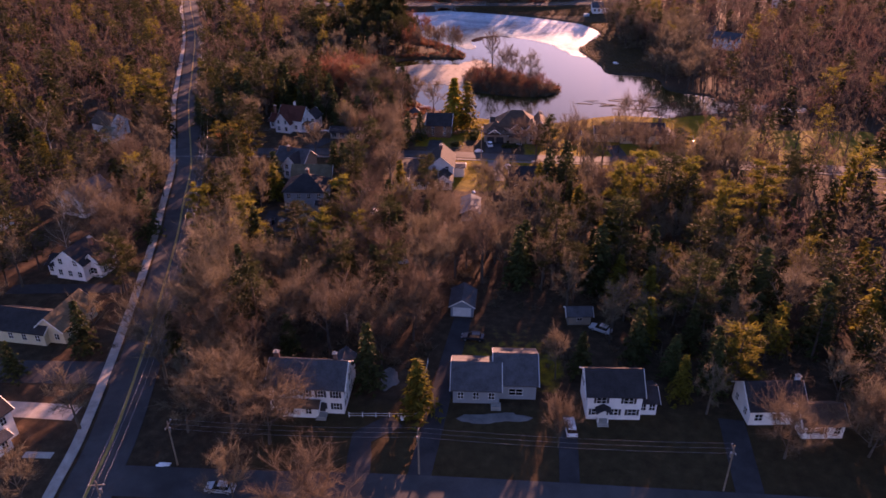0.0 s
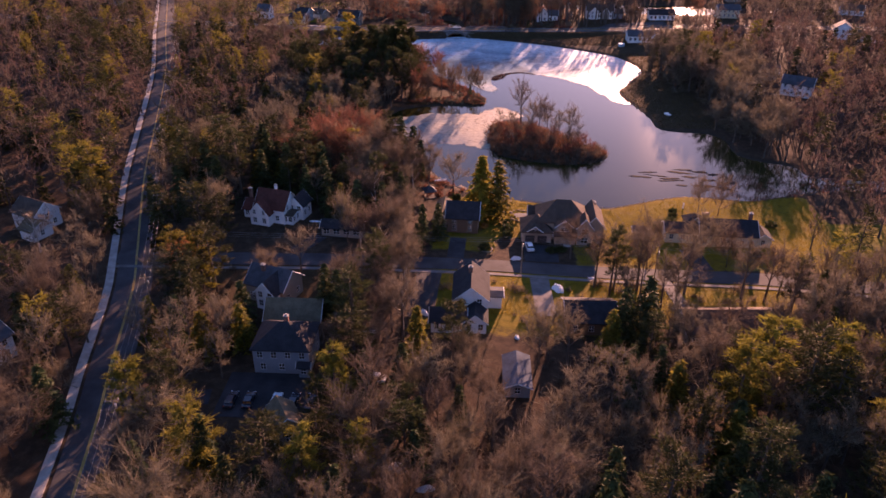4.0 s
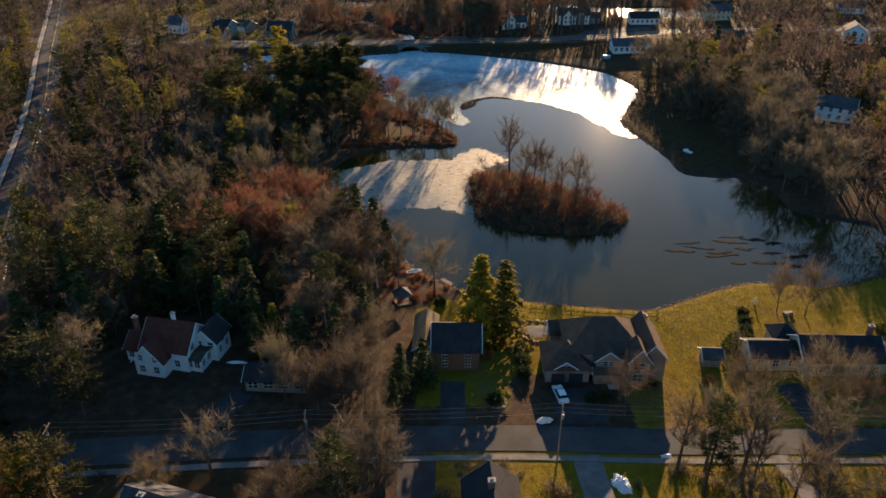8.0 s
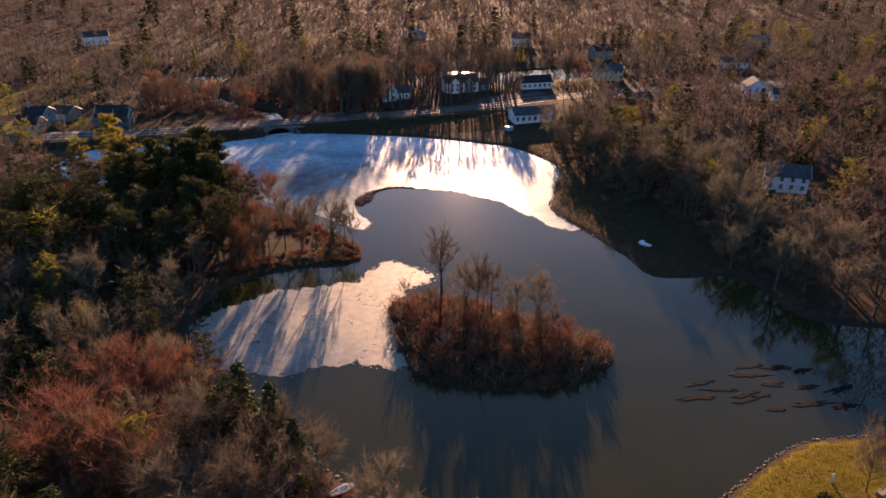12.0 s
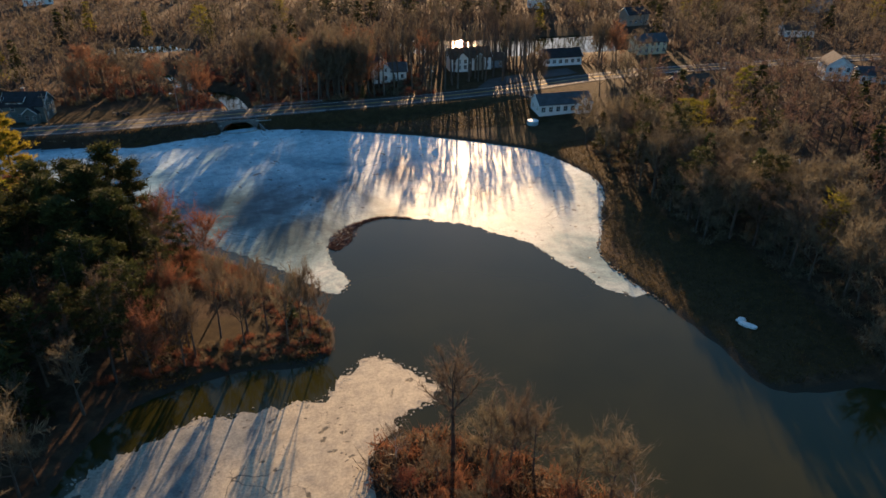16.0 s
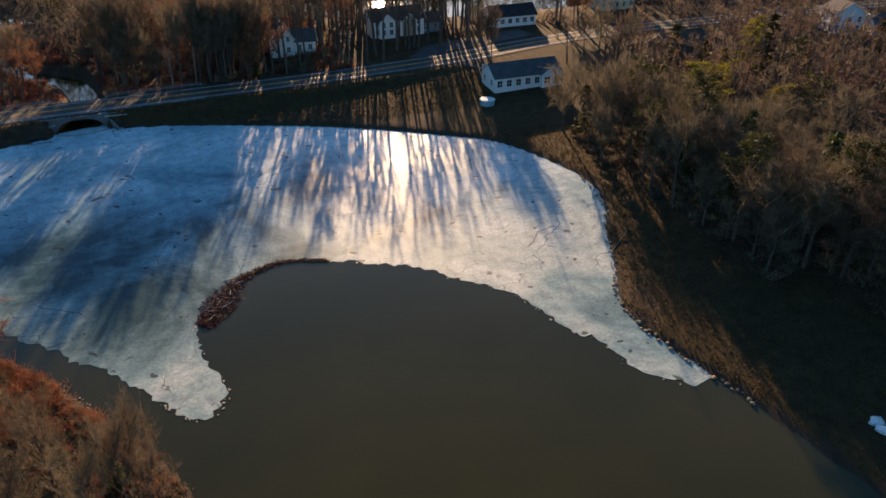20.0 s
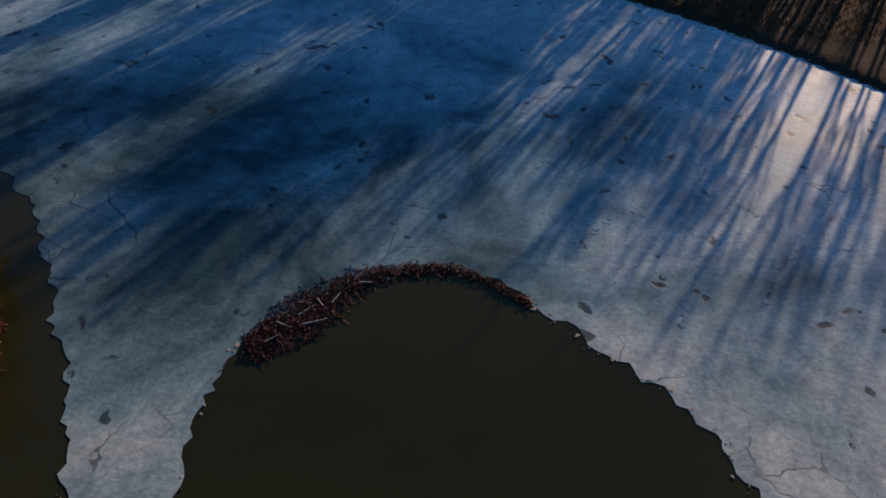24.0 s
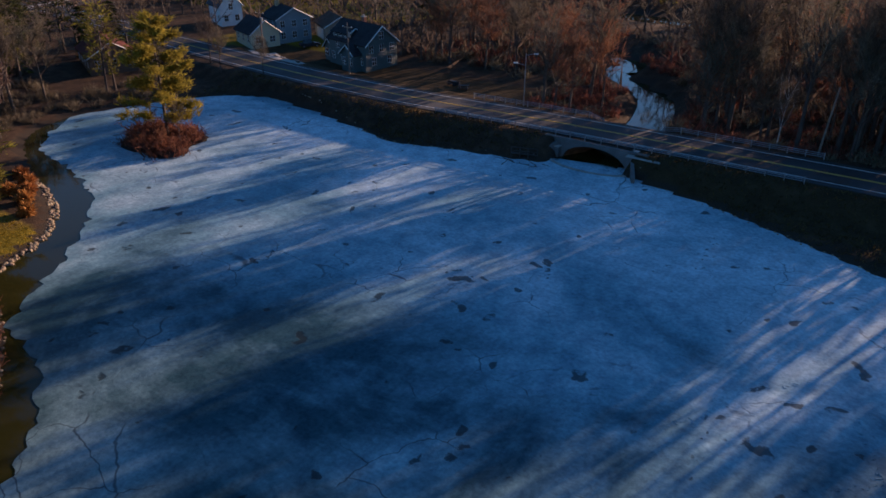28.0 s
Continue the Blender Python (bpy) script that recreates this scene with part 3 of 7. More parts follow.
def build_ground():
    def steps(lo, hi, fine, far_lo, far_hi):
        a = list(np.arange(lo, hi + 0.01, fine))
        s = fine
        while a[-1] < far_hi:
            s = min(s * 1.12, 160)
            a.append(a[-1] + s)
        s = fine
        while a[0] > far_lo:
            s = min(s * 1.12, 160)
            a.insert(0, a[0] - s)
        return np.array(a)
    xs, ys = steps(-92, 122, 1.15, -3000, 3000), steps(272, 512, 1.15, -2200, 3600)
    gx, gy = np.meshgrid(xs, ys)
    x, y = gx.ravel(), gy.ravel()
    z = height(x, y)
    v = np.stack([x, y, z], 1)
    nx = len(xs)
    i = (np.arange(len(ys) - 1)[:, None] * nx + np.arange(nx - 1)[None]).ravel()
    me = sheet("ground", v, np.stack([i, i + 1, i + nx + 1, i + nx], 1), M["ground"], True)
    zone = np.zeros((len(v), 4), np.float32)
    zone[:, 0] = lawn_at(x, y)
    zone[:, 1] = np.where((z < 0.45) & (np.hypot(x - 30, y - 390) < 260), 1, 0)
    zone[:, 2] = lawn_at(x, y, MEADOWS_AND_SHADE)
    zone[:, 3] = 1
    a = me.color_attributes.new("zone", "FLOAT_COLOR", "POINT")
    a.data.foreach_set("color", zone.ravel())
    return tagged(new("ground", me), "brown leaf litter and dull winter lawn round the pond", "ground", kind="structure")


def slab(name, line, z, thick, mat, label, category, kind="structure"):
    """A flat sheet with the given outline and a small thickness."""
    bm = bmesh.new()
    top = [bm.verts.new((x, y, z)) for x, y in line]
    f = bm.faces.new(top)
    if f.normal.z < 0:
        f.normal_flip()
    bm.normal_update()
    r = bmesh.ops.extrude_face_region(bm, geom=[f])
    for e in r["geom"]:
        if isinstance(e, bmesh.types.BMVert):
            e.co.z -= thick
    bmesh.ops.recalc_face_normals(bm, faces=bm.faces)
    bmesh.ops.triangulate(bm, faces=[q for q in bm.faces if len(q.verts) > 4])
    return tagged(part(name, bm, mat), label, category, kind=kind)


def ribbon(line, half, lift, mat, name, shift=0.0, across=4, z_of=None):
    """A strip along a line, laid on the ground, with a turned-down edge."""
    p = []
    for a, b in zip(line[:-1], line[1:]):
        n = max(1, int(np.hypot(*(b - a)) / 4))
        p += [a + (b - a) * k / n for k in range(n)]
    p = np.array(p + [line[-1]])
    d = np.gradient(p, axis=0)
    nrm = np.stack([-d[:, 1], d[:, 0]], 1) / np.hypot(d[:, 0], d[:, 1])[:, None]
    offs = np.linspace(-half, half, across + 1)
    offs = np.concatenate([[offs[0]], offs, [offs[-1]]])
    v = []
    for k, o in enumerate(offs):
        q = p + nrm * (o + shift)
        z = height_uncut(q[:, 0], q[:, 1]) if z_of is None else np.full(len(q), z_of)
        v.append(np.column_stack([q, z + (lift if 0 < k < len(offs) - 1 else lift - 0.3)]))
    n = len(p)
    v = np.concatenate(v)
    f = [(r * n + c, r * n + c + 1, (r + 1) * n + c + 1, (r + 1) * n + c) for r in range(len(offs) - 1) for c in range(n - 1)]
    f = np.array(f)[:, ::-1]
    return new(name, sheet(name, v, f, mat, False))


def build_setting():
    build_ground()
    big = np.array([(-100, 262), (165, 262), (165, 510), (-100, 510)], float)
    slab("pond_water", big, 0.0, 0.05, M["water"], "still dark olive pond water mirroring the sky", "water")
    slab("ice_sheet", roughened(spline(ICE_SOUTH, 9), 1.5, 3.1), 0.035, 0.03, M["frost"], "pale frosted sheet of thin melting ice", "ice")
    north = np.concatenate([roughened(spline(ICE_NORTH, 9, False), 1.0, 7.7, 0.5, False), spline(ICE_REST, 4, False)])
    slab("ice_sheet", north, 0.04, 0.03, M["ice"], "large blue-grey sheet of thin pond ice with milky streaks", "ice")
    for line in (FAR_LAKE, FAR_POOL):
        b = np.array(line)
        c = b.mean(0)
        slab("far_water", c + (b - c) * 1.04, 0.35, 0.05, M["water"], "bright water of a pool seen between far bare trees", "water")
    tagged(ribbon(STREAM, 3.2, 0, M["water"], "stream", 0, 2, 0.28), "narrow shallow stream winding away below the road", "water", kind="structure")
    for name, line, half, mat, label in (
            ("main_road", MAIN_ROAD, 4.2, "asphalt", "long straight two-lane asphalt road"), ("mid_street", MID_STREET, 3.1, "asphalt", "quiet residential asphalt street in long tree shadows"),
            ("south_street", SOUTH_STREET, 3.2, "asphalt", "dim residential asphalt street"), ("far_road", FAR_ROAD, 4.7, "asphalt", "two-lane asphalt road along the pond's far bank"),
            ("west_lane", WEST_LANE, 3.4, "asphalt", "side street of dark asphalt")):
        tagged(ribbon(line, half, 0.1, M[mat], name), label, "road", kind="structure")
    tagged(ribbon(MID_STREET, 0.6, 0.14, M["paving"], "pavement", -4.6, 2), "narrow grey footpath beside the residential street", "footpath", kind="structure")
    tagged(ribbon(MAIN_ROAD, 0.9, 0.16, M["concrete"], "pavement", 5.8, 2), "pale concrete footpath beside the main road", "footpath", kind="structure")
    for line, offs in ((MAIN_ROAD, (-0.14, 0.14)), (FAR_ROAD, (-0.14, 0.14))):
        for o in offs:
            tagged(ribbon(line, 0.075, 0.125, M["yellow"], "centre_line", o, 1), "faded yellow centre line painted on asphalt", "road marking", kind="structure")
    for line, offs in ((FAR_ROAD, (-3.5, 3.5)),):
        for o in offs:
            tagged(ribbon(line, 0.07, 0.125, M["paint"], "edge_line", o, 1), "worn white edge line painted on asphalt", "road marking", kind="structure")
    for pts, half, mat, label in (
            ([(10, 92.5), (12, 108), (14, 124), (16, 138)], 1.9, "drive", "long dark asphalt driveway to the garage"),
            ([(34, 91), (35, 104)], 1.6, "drive", "short asphalt driveway"), ([(62, 91), (64, 108)], 2.2, "drive", "dark asphalt driveway"),
            ([(0, 92.5), (-0.5, 101), (5, 105.5)], 2.0, "drive", "curved dark driveway beside the white house"),
            ([(25.5, 240.5), (25.5, 250.5)], 4.4, "drive", "wide black asphalt driveway of the villa"), ([(24, 233), (24.6, 214)], 2.3, "paving", "worn grey concrete driveway"),
            ([(-3, 234), (-4, 212)], 3.0, "drive", "shaded asphalt driveway"), ([(66, 238), (65, 250)], 2.5, "drive", "asphalt driveway"), ([(55, 232), (57, 214)], 1.6, "paving", "grey gravel driveway"),
            ([(-40, 184), (-22, 184)], 6.5, "drive", "asphalt parking court behind the house"), ([(-62, 180), (-42, 183)], 2.2, "drive", "driveway from the main road"),
            ([(-53, 105.5), (-80, 107)], 2.0, "concrete", "pale concrete driveway"), ([(-62, 148), (-90, 147)], 2.0, "drive", "asphalt driveway"),
            ([(-39, 240), (-34, 250)], 2.2, "drive", "shaded driveway"), ([(3, 241), (3.5, 253)], 2.2, "drive", "asphalt driveway"),
            ([(-75, 505), (-92, 512)], 3.0, "concrete", "pale driveway across the road"), ([(-57, 95), (-52, 95)], 0.7, "concrete", "short concrete front path"),
            ([(84, 510), (100, 497), (112, 497)], 2.4, "drive", "driveway of the white ranch house"), ([(80, 512), (86, 520), (118, 527)], 4.0, "asphalt", "parking strip beyond the road")):
        tagged(ribbon(np.array(pts, float), half, 0.07, M[mat], "driveway"), label, "driveway", kind="structure")


build_setting()

# ---- houses ----
CACHE = {}


def cached(key, make):
    if key not in CACHE:
        bm = make()
        me = bpy.data.meshes.new(key[0])
        bm.to_mesh(me)
        bm.free()
        CACHE[key] = me
    return CACHE[key]


def child(name, me, mat, parent, m, label=""):
    if not me.materials:
        me.materials.append(mat)
    ob = new(name, me)
    ob.parent = parent
    ob.matrix_basis = m
    return tagged(ob, label)


def frame_mesh(w, h, t=0.09, d=0.1):
    """A sash frame with four lights, in one piece."""
    bm = bmesh.new()
    bmesh.ops.create_grid(bm, x_segments=2, y_segments=2, size=0.5, matrix=pose(0, 0, h / 2, 90) @ Matrix.Diagonal((w + 2 * t, h + 2 * t, 1, 1)))
    r = bmesh.ops.inset_individual(bm, faces=bm.faces[:], thickness=t * 0.6)
    bmesh.ops.delete(bm, geom=[f for f in bm.faces if f not in set(r["faces"])], context="FACES")
    e = bmesh.ops.extrude_face_region(bm, geom=bm.faces[:])
    bmesh.ops.translate(bm, verts=[v for v in e["geom"] if isinstance(v, bmesh.types.BMVert)], vec=(0, d / 2, 0))
    bmesh.ops.translate(bm, verts=bm.verts, vec=(0, -d / 2, 0))
    bmesh.ops.recalc_face_normals(bm, faces=bm.faces)
    return bm


def window(parent, x, y, z, turn, w=0.95, h=1.35, shutters=False):
    """A sash window on a wall whose outside faces -y before the turn."""
    m = pose(x, y, z, 0, 0, turn)
    f = child("window", cached(("window", w, h), lambda: frame_mesh(w, h)), M["trim"], parent, m, "white-framed sash window")
    child("pane", cached(("pane", w, h), lambda: boxed(0, 0.02, 0, w, 0.03, h)), M["glass"], f, Matrix())
    if shutters:
        for s in (-1, 1):
            child("shutter", cached(("shutter", h), lambda: boxed(0, 0, 0, 0.4, 0.06, h)), M["shutter"], f, pose(s * (w / 2 + 0.32), 0.0, 0), "dark louvred shutter")
    return f


def roof_mesh(w, d, rise, axis, over=0.45, thick=0.22, hip=False):
    """Two slopes (or four) over a w x d block, ridge along the axis, standing on z = 0 at the eaves."""
    if axis == "y":
        w, d = d, w
    bm = bmesh.new()
    k = rise / (d / 2)
    ez = -over * k
    hx = w / 2 + over
    rx = w / 2 + over if not hip else max(w / 2 - d / 2, 0.05)
    hy = d / 2 + over
    pts = [(-hx, -hy, ez), (hx, -hy, ez), (rx, 0, rise), (-rx, 0, rise), (-hx, hy, ez), (hx, hy, ez)]
    v = [bm.verts.new(p) for p in pts]
    u = [bm.verts.new((p[0], p[1], p[2] + thick)) for p in pts]
    for q in ((u[0], u[1], u[2], u[3]), (u[5], u[4], u[3], u[2])):
        bm.faces.new(q)
    for q in ((v[3], v[2], v[1], v[0]), (v[2], v[3], v[4], v[5])):
        bm.faces.new(q)
    for a, b in ((0, 1), (5, 4)):
        bm.faces.new((v[a], v[b], u[b], u[a]))
    if hip:
        for a, b, c in ((1, 5, 2), (4, 0, 3)):
            bm.faces.new((u[a], u[b], u[c]))
            bm.faces.new((v[c], v[b], v[a]))
            bm.faces.new((v[a], v[b], u[b], u[a]))
    else:
        for a, b in ((1, 2), (2, 5), (4, 3), (3, 0)):
            bm.faces.new((v[a], v[b], u[b], u[a]))
    if axis == "y":
        bmesh.ops.rotate(bm, verts=bm.verts, cent=(0, 0, 0), matrix=Matrix.Rotation(radians(90), 3, "Z"))
    bmesh.ops.recalc_face_normals(bm, faces=bm.faces)
    return bm


def wall_mesh(w, d, h, rise, axis, hip=False):
    bm = bmesh.new()
    if axis == "y":
        w, d = d, w
    prof = [(-d / 2, 0), (d / 2, 0), (d / 2, h), (0, h + (0 if hip else rise)), (-d / 2, h)]
    a = [bm.verts.new((-w / 2, y, z)) for y, z in prof]
    b = [bm.verts.new((w / 2, y, z)) for y, z in prof]
    bm.faces.new(a[::-1]), bm.faces.new(b)
    for i in range(5):
        bm.faces.new((a[i], a[(i + 1) % 5], b[(i + 1) % 5], b[i]))
    if axis == "y":
        bmesh.ops.rotate(bm, verts=bm.verts, cent=(0, 0, 0), matrix=Matrix.Rotation(radians(90), 3, "Z"))
    bmesh.ops.recalc_face_normals(bm, faces=bm.faces)
    return bm


def block(parent, cx, cy, w, d, h, rise, axis, wall, roof, wins=(), hip=False, shutters=False, base=0.0, over=0.45, floors=None):
    """A wing of a house. wins: (side, floor height, count) with sides s, n, e, w."""
    wb = wall_mesh(w, d, h + 1.2, rise, axis, hip)
    bmesh.ops.translate(wb, verts=wb.verts, vec=(cx, cy, base - 1.2))
    part("wall", wb, M[wall], parent)
    rb = roof_mesh(w, d, rise, axis, over, 0.2, hip)
    bmesh.ops.translate(rb, verts=rb.verts, vec=(cx, cy, base + h))
    r = part("roof", rb, M[roof], parent)
    if not hip:
        ww, dd = (w, d) if axis == "x" else (d, w)
        for s in (-1, 1):
            for e in (-1, 1):
                p = [(s * (ww / 2 + over + 0.03), e * (dd / 2 + over), -over * rise / (dd / 2) + 0.05), (s * (ww / 2 + over + 0.03), 0, rise + 0.05)]
                if axis == "y":
                    p = [(-q[1], q[0], q[2]) for q in p]
                g = rod(bmesh.new(), *[(q[0] + cx, q[1] + cy, q[2] + base + h) for q in p], 0.11, 0.11, 4)
                part("rake_board", g, M["trim"], r)
    for side, z, n, *size in wins:
        sw, sh = size if size else (0.95, 1.35)
        run = w if side in "sn" else d
        for i in range(n):
            o = run * ((i + 0.5) / n - 0.5)
            x, y, turn = {"s": (cx + o, cy - d / 2 - 0.03, 0), "n": (cx - o, cy + d / 2 + 0.03, 180), "e": (cx + w / 2 + 0.03, cy + o, 90), "w": (cx - w / 2 - 0.03, cy - o, -90)}[side]
            window(parent, x, y, base + z, turn, sw, sh, shutters)
    return r


def chimney(parent, x, y, z, h, w=0.9, mat="brick"):
    c = part("chimney", boxed(x, y, z, w, w * 0.75, h, 0, 0.03), M[mat], parent)
    part("cap", box(boxed(x, y, z + h, w + 0.2, w * 0.75 + 0.2, 0.14), x, y, z + h + 0.14, w * 0.5, w * 0.4, 0.3), M["concrete"], c)


def entry(parent, x, y, turn=0, w=1.0, mat="trim", porch=False):
    d = child("door", cached(("door", w, mat), lambda: boxed(0, 0, 0.3, w, 0.08, 2.1, 0, 0.02)), M[mat], parent, pose(x, y, 0, 0, 0, turn), "panelled front door")
    child("step", cached(("step", w), lambda: box(boxed(0, -0.8, -0.3, w + 0.8, 1.4, 0.5), 0, -1.7, -0.3, w + 0.8, 0.5, 0.3)), M["concrete"], d, Matrix())
    if porch:
        for s in (-1, 1):
            child("post", cached(("post",), lambda: rod(bmesh.new(), (0, 0, 0), (0, 0, 2.5), 0.1, 0.1, 8)), M["trim"], d, pose(s * (w / 2 + 0.3), -1.2, 0.1))
        rb = roof_mesh(w + 1.2, 1.6, 0.7, "y", 0.25, 0.14)
        bmesh.ops.translate(rb, verts=rb.verts, vec=(0, -0.7, 2.6))
        p = part("porch_roof", rb, M["roofdark"], d)


def garage_door(parent, x, y, turn=0, w=2.6, h=2.2, mat="trim"):
    d = child("garage_door", cached(("garage_door", w, h, mat), lambda: boxed(0, 0.04, 0.03, w, 0.06, h)), M[mat], parent, pose(x, y, 0, 0, 0, turn), "panelled garage door")
    panel = cached(("panel", w, h, mat), lambda: boxed(0, 0, 0, w / 4 - 0.05, 0.08, h / 4 - 0.04, 0, 0.012))
    for i in range(4):
        for j in range(4):
            child("panel", panel, M[mat], d, pose(-w / 2 + w * (j + 0.5) / 4, 0, 0.05 + i * h / 4))


def house(x, y, yaw, label, clear=9.0, category="house", name="house"):
    HOUSE_SPOTS.append((x, y, clear))
    return tagged(empty(name, x, y, high(x, y) + 0.15, yaw), label, category)


def build_houses():
    # white colonial on the south street
    h = house(-11, 111, -2, "white two-storey clapboard colonial house with dark roof and shutters", 10)
    block(h, 0, 0, 13.4, 8.0, 5.6, 2.9, "x", "white", "roofgrey", [("s", 0.9, 5), ("s", 3.5, 5), ("e", 0.9, 2), ("e", 3.5, 2), ("w", 3.5, 2), ("n", 3.5, 4)], shutters=True)
    block(h, -1.0, -4.6, 6.5, 1.6, 2.5, 0.5, "x", "white", "roofbrown", [("s", 0.8, 2)])
    block(h, 5.2, 5.2, 3.0, 3.0, 5.2, 1.2, "y", "white", "roofgrey", [("e", 3.4, 1)])
    chimney(h, -6, 0.6, 7.5, 2.0), chimney(h, 4.6, 0.8, 7.2, 2.4, 0.7)
    entry(h, 2.8, -4.05, 0, 1.0, "shutter")
    # grey-blue ranch with its garage
    h = house(22, 115.5, 0, "grey-blue single-storey ranch house with broad grey roof", 10)
    block(h, -3.0, -0.2, 8.4, 9.6, 3.0, 2.4, "x", "greyclap", "roofgrey", [("s", 0.9, 3), ("w", 0.9, 2)])
    block(h, 4.2, 1.7, 7.4, 10.6, 3.3, 2.8, "x", "greyclap", "roofgrey", [("s", 0.9, 1, 2.4, 1.3), ("e", 0.9, 3), ("n", 0.9, 2)])
    entry(h, 0.6, -4.95, 0, 1.0, "trim")
    h = house(15.9, 141.8, -3, "grey detached garage with wide white door", 5, "garage", "garage")
    block(h, 0, 0, 4.9, 6.6, 2.7, 1.5, "y", "greyclap", "roofgrey", [("e", 1.0, 1)])
    garage_door(h, 0, -3.34, 0, 3.9, 2.2)
    # white colonial with black roof
    h = house(44.3, 111, 1, "white two-storey colonial house with black roof and gabled porch", 9)
    block(h, -1.2, 0, 9.4, 7.6, 5.3, 2.7, "x", "white", "roofdark", [("s", 0.9, 3, 1.4, 1.3), ("s", 3.5, 2, 1.6, 1.2), ("w", 3.4, 2), ("e", 3.4, 1), ("n", 3.4, 3)], shutters=True)
    block(h, 5.0, 0.4, 3.2, 5.6, 2.7, 1.2, "x", "white", "roofdark", [("s", 0.9, 2)])
    entry(h, -3.2, -3.85, 0, 1.1, "trim", True)
    # white L-shaped house under bare trees
    h = house(73, 110, 4, "white L-shaped cape house with dark roof under bare trees", 9)
    block(h, -2, 1, 9.5, 7.5, 3.4, 3.0, "x", "white", "roofdark", [("s", 0.9, 3, 1.3, 1.3), ("w", 0.9, 2)])
    block(h, 4.6, -3.5, 7.0, 5.6, 3.0, 2.0, "x", "white", "roofbrown", [("s", 0.9, 3), ("e", 0.9, 1)])
    chimney(h, 2.4, 1.4, 5.4, 1.8, 0.8, "trim")
    h = house(40.5, 138, 3, "small grey garden shed with open side", 4, "shed", "shed")
    block(h, 0, 0, 4.8, 3.2, 2.3, 1.0, "x", "taupe", "roofgrey", [("s", 1.0, 1)])
    # west of the main road
    h = house(-66.5, 96.5, -20, "white two-storey house with a railed front porch", 9)
    block(h, 0, 0, 8.5, 10.5, 5.6, 3.0, "y", "white", "roofdark", [("e", 3.5, 3), ("e", 0.9, 3), ("s", 3.5, 2), ("n", 3.5, 2)])
    block(h, 5.2, -1, 2.2, 7.0, 2.6, 0.6, "y", "white", "roofgrey", [("e", 0.8, 3)])
    h = house(-73, 130.5, -8, "cream ranch house with tan roof lit by the low sun", 10)
    block(h, -2, -0.5, 12.5, 8.2, 3.0, 2.6, "x", "cream", "roofdark", [("s", 0.9, 4), ("w", 0.9, 2)])
    block(h, 4.6, 2.2, 6.4, 11.0, 3.2, 2.8, "y", "cream", "rooftan", [("e", 0.9, 3), ("s", 0.9, 2), ("n", 0.9, 2)])
    h = house(-76.5, 155.5, -12, "white one-and-a-half-storey house with gable ends", 9)
    block(h, 0, 0, 8.0, 8.0, 4.4, 3.2, "y", "white", "roofdark", [("s", 0.9, 3), ("s", 3.9, 2), ("e", 0.9, 2)])
    block(h, 4.6, 1.5, 4.0, 6.0, 4.0, 2.2, "y", "white", "roofdark", [("s", 0.9, 1, 1.6, 1.4), ("e", 0.9, 2), ("e", 2.6, 1)])
    block(h, -5.2, -0.6, 3.4, 5.0, 2.8, 1.4, "x", "white", "roofdark", [("s", 0.9, 2)])
    chimney(h, 2.5, 2.0, 6.5, 2.0)
    h = house(-92, 190.5, -20, "white gabled house behind a pale bare tree", 9)
    block(h, 0, 0, 8.0, 11.0, 5.2, 2.8, "y", "white", "roofgrey", [("e", 0.9, 3), ("e", 3.4, 3), ("s", 3.4, 2), ("s", 0.9, 2)])
    h = house(-113, 251.5, -25, "white gabled house with brown roof among trees", 9)
    block(h, 0, 0, 9.0, 8.0, 4.8, 3.0, "x", "white", "roofbrown", [("e", 3.0, 1), ("e", 0.9, 2), ("s", 0.9, 3)])
    block(h, 5.5, -4.5, 5.0, 6.0, 3.0, 1.8, "x", "white", "rooftan", [("e", 0.9, 1)])
    h = house(-113, 178, -20, "small white house half hidden by trees", 7)
    block(h, 0, 0, 8.0, 7.0, 3.2, 2.4, "x", "white", "roofgrey", [("e", 0.9, 2), ("s", 0.9, 2)])
    # blue-grey house with the parking court
    h = house(-29.8, 195.5, 0, "blue-grey two-storey house with dark hipped roof", 9)
    block(h, 0, 0, 11.2, 9.6, 5.8, 3.2, "x", "greyclap", "roofdark", [("s", 0.9, 3), ("s", 3.7, 4), ("e", 0.9, 2), ("e", 3.7, 2), ("w", 3.7, 2)], hip=True)
    block(h, 4.6, -5.2, 2.0, 1.6, 2.6, 0.5, "x", "greyclap", "roofdark", [("s", 0.9, 1)])
    chimney(h, 0.4, 0.5, 8.4, 1.8)
    h = house(-25.2, 173.5, 30, "small barn with tan roof among bare trees", 5, "barn", "barn")
    block(h, 0, 0, 5.0, 6.0, 4.0, 2.2, "y", "taupe", "rooftan", [("s", 1.0, 1)])
    # south side of the middle street
    h = house(5.2, 213.5, 0, "dark-roofed white house with rear porch and side deck", 11)
    block(h, 2.2, 4.0, 7.6, 11.0, 5.0, 3.2, "y", "white", "roofdark", [("s", 3.8, 2), ("e", 0.9, 3), ("n", 0.9, 2), ("n", 3.4, 2)])
    block(h, -2.6, -4.4, 7.4, 5.2, 2.8, 1.9, "x", "white", "roofdark", [("s", 0.9, 3), ("w", 0.9, 1)])
    block(h, 3.2, -4.6, 5.0, 4.8, 2.8, 1.9, "y", "white", "roofdark", [("s", 0.9, 2), ("e", 0.9, 1)])
    block(h, 7.6, 5.0, 3.2, 3.6, 3.0, 0.3, "x", "white", "roofgrey", [("e", 0.9, 2), ("n", 0.9, 1)])
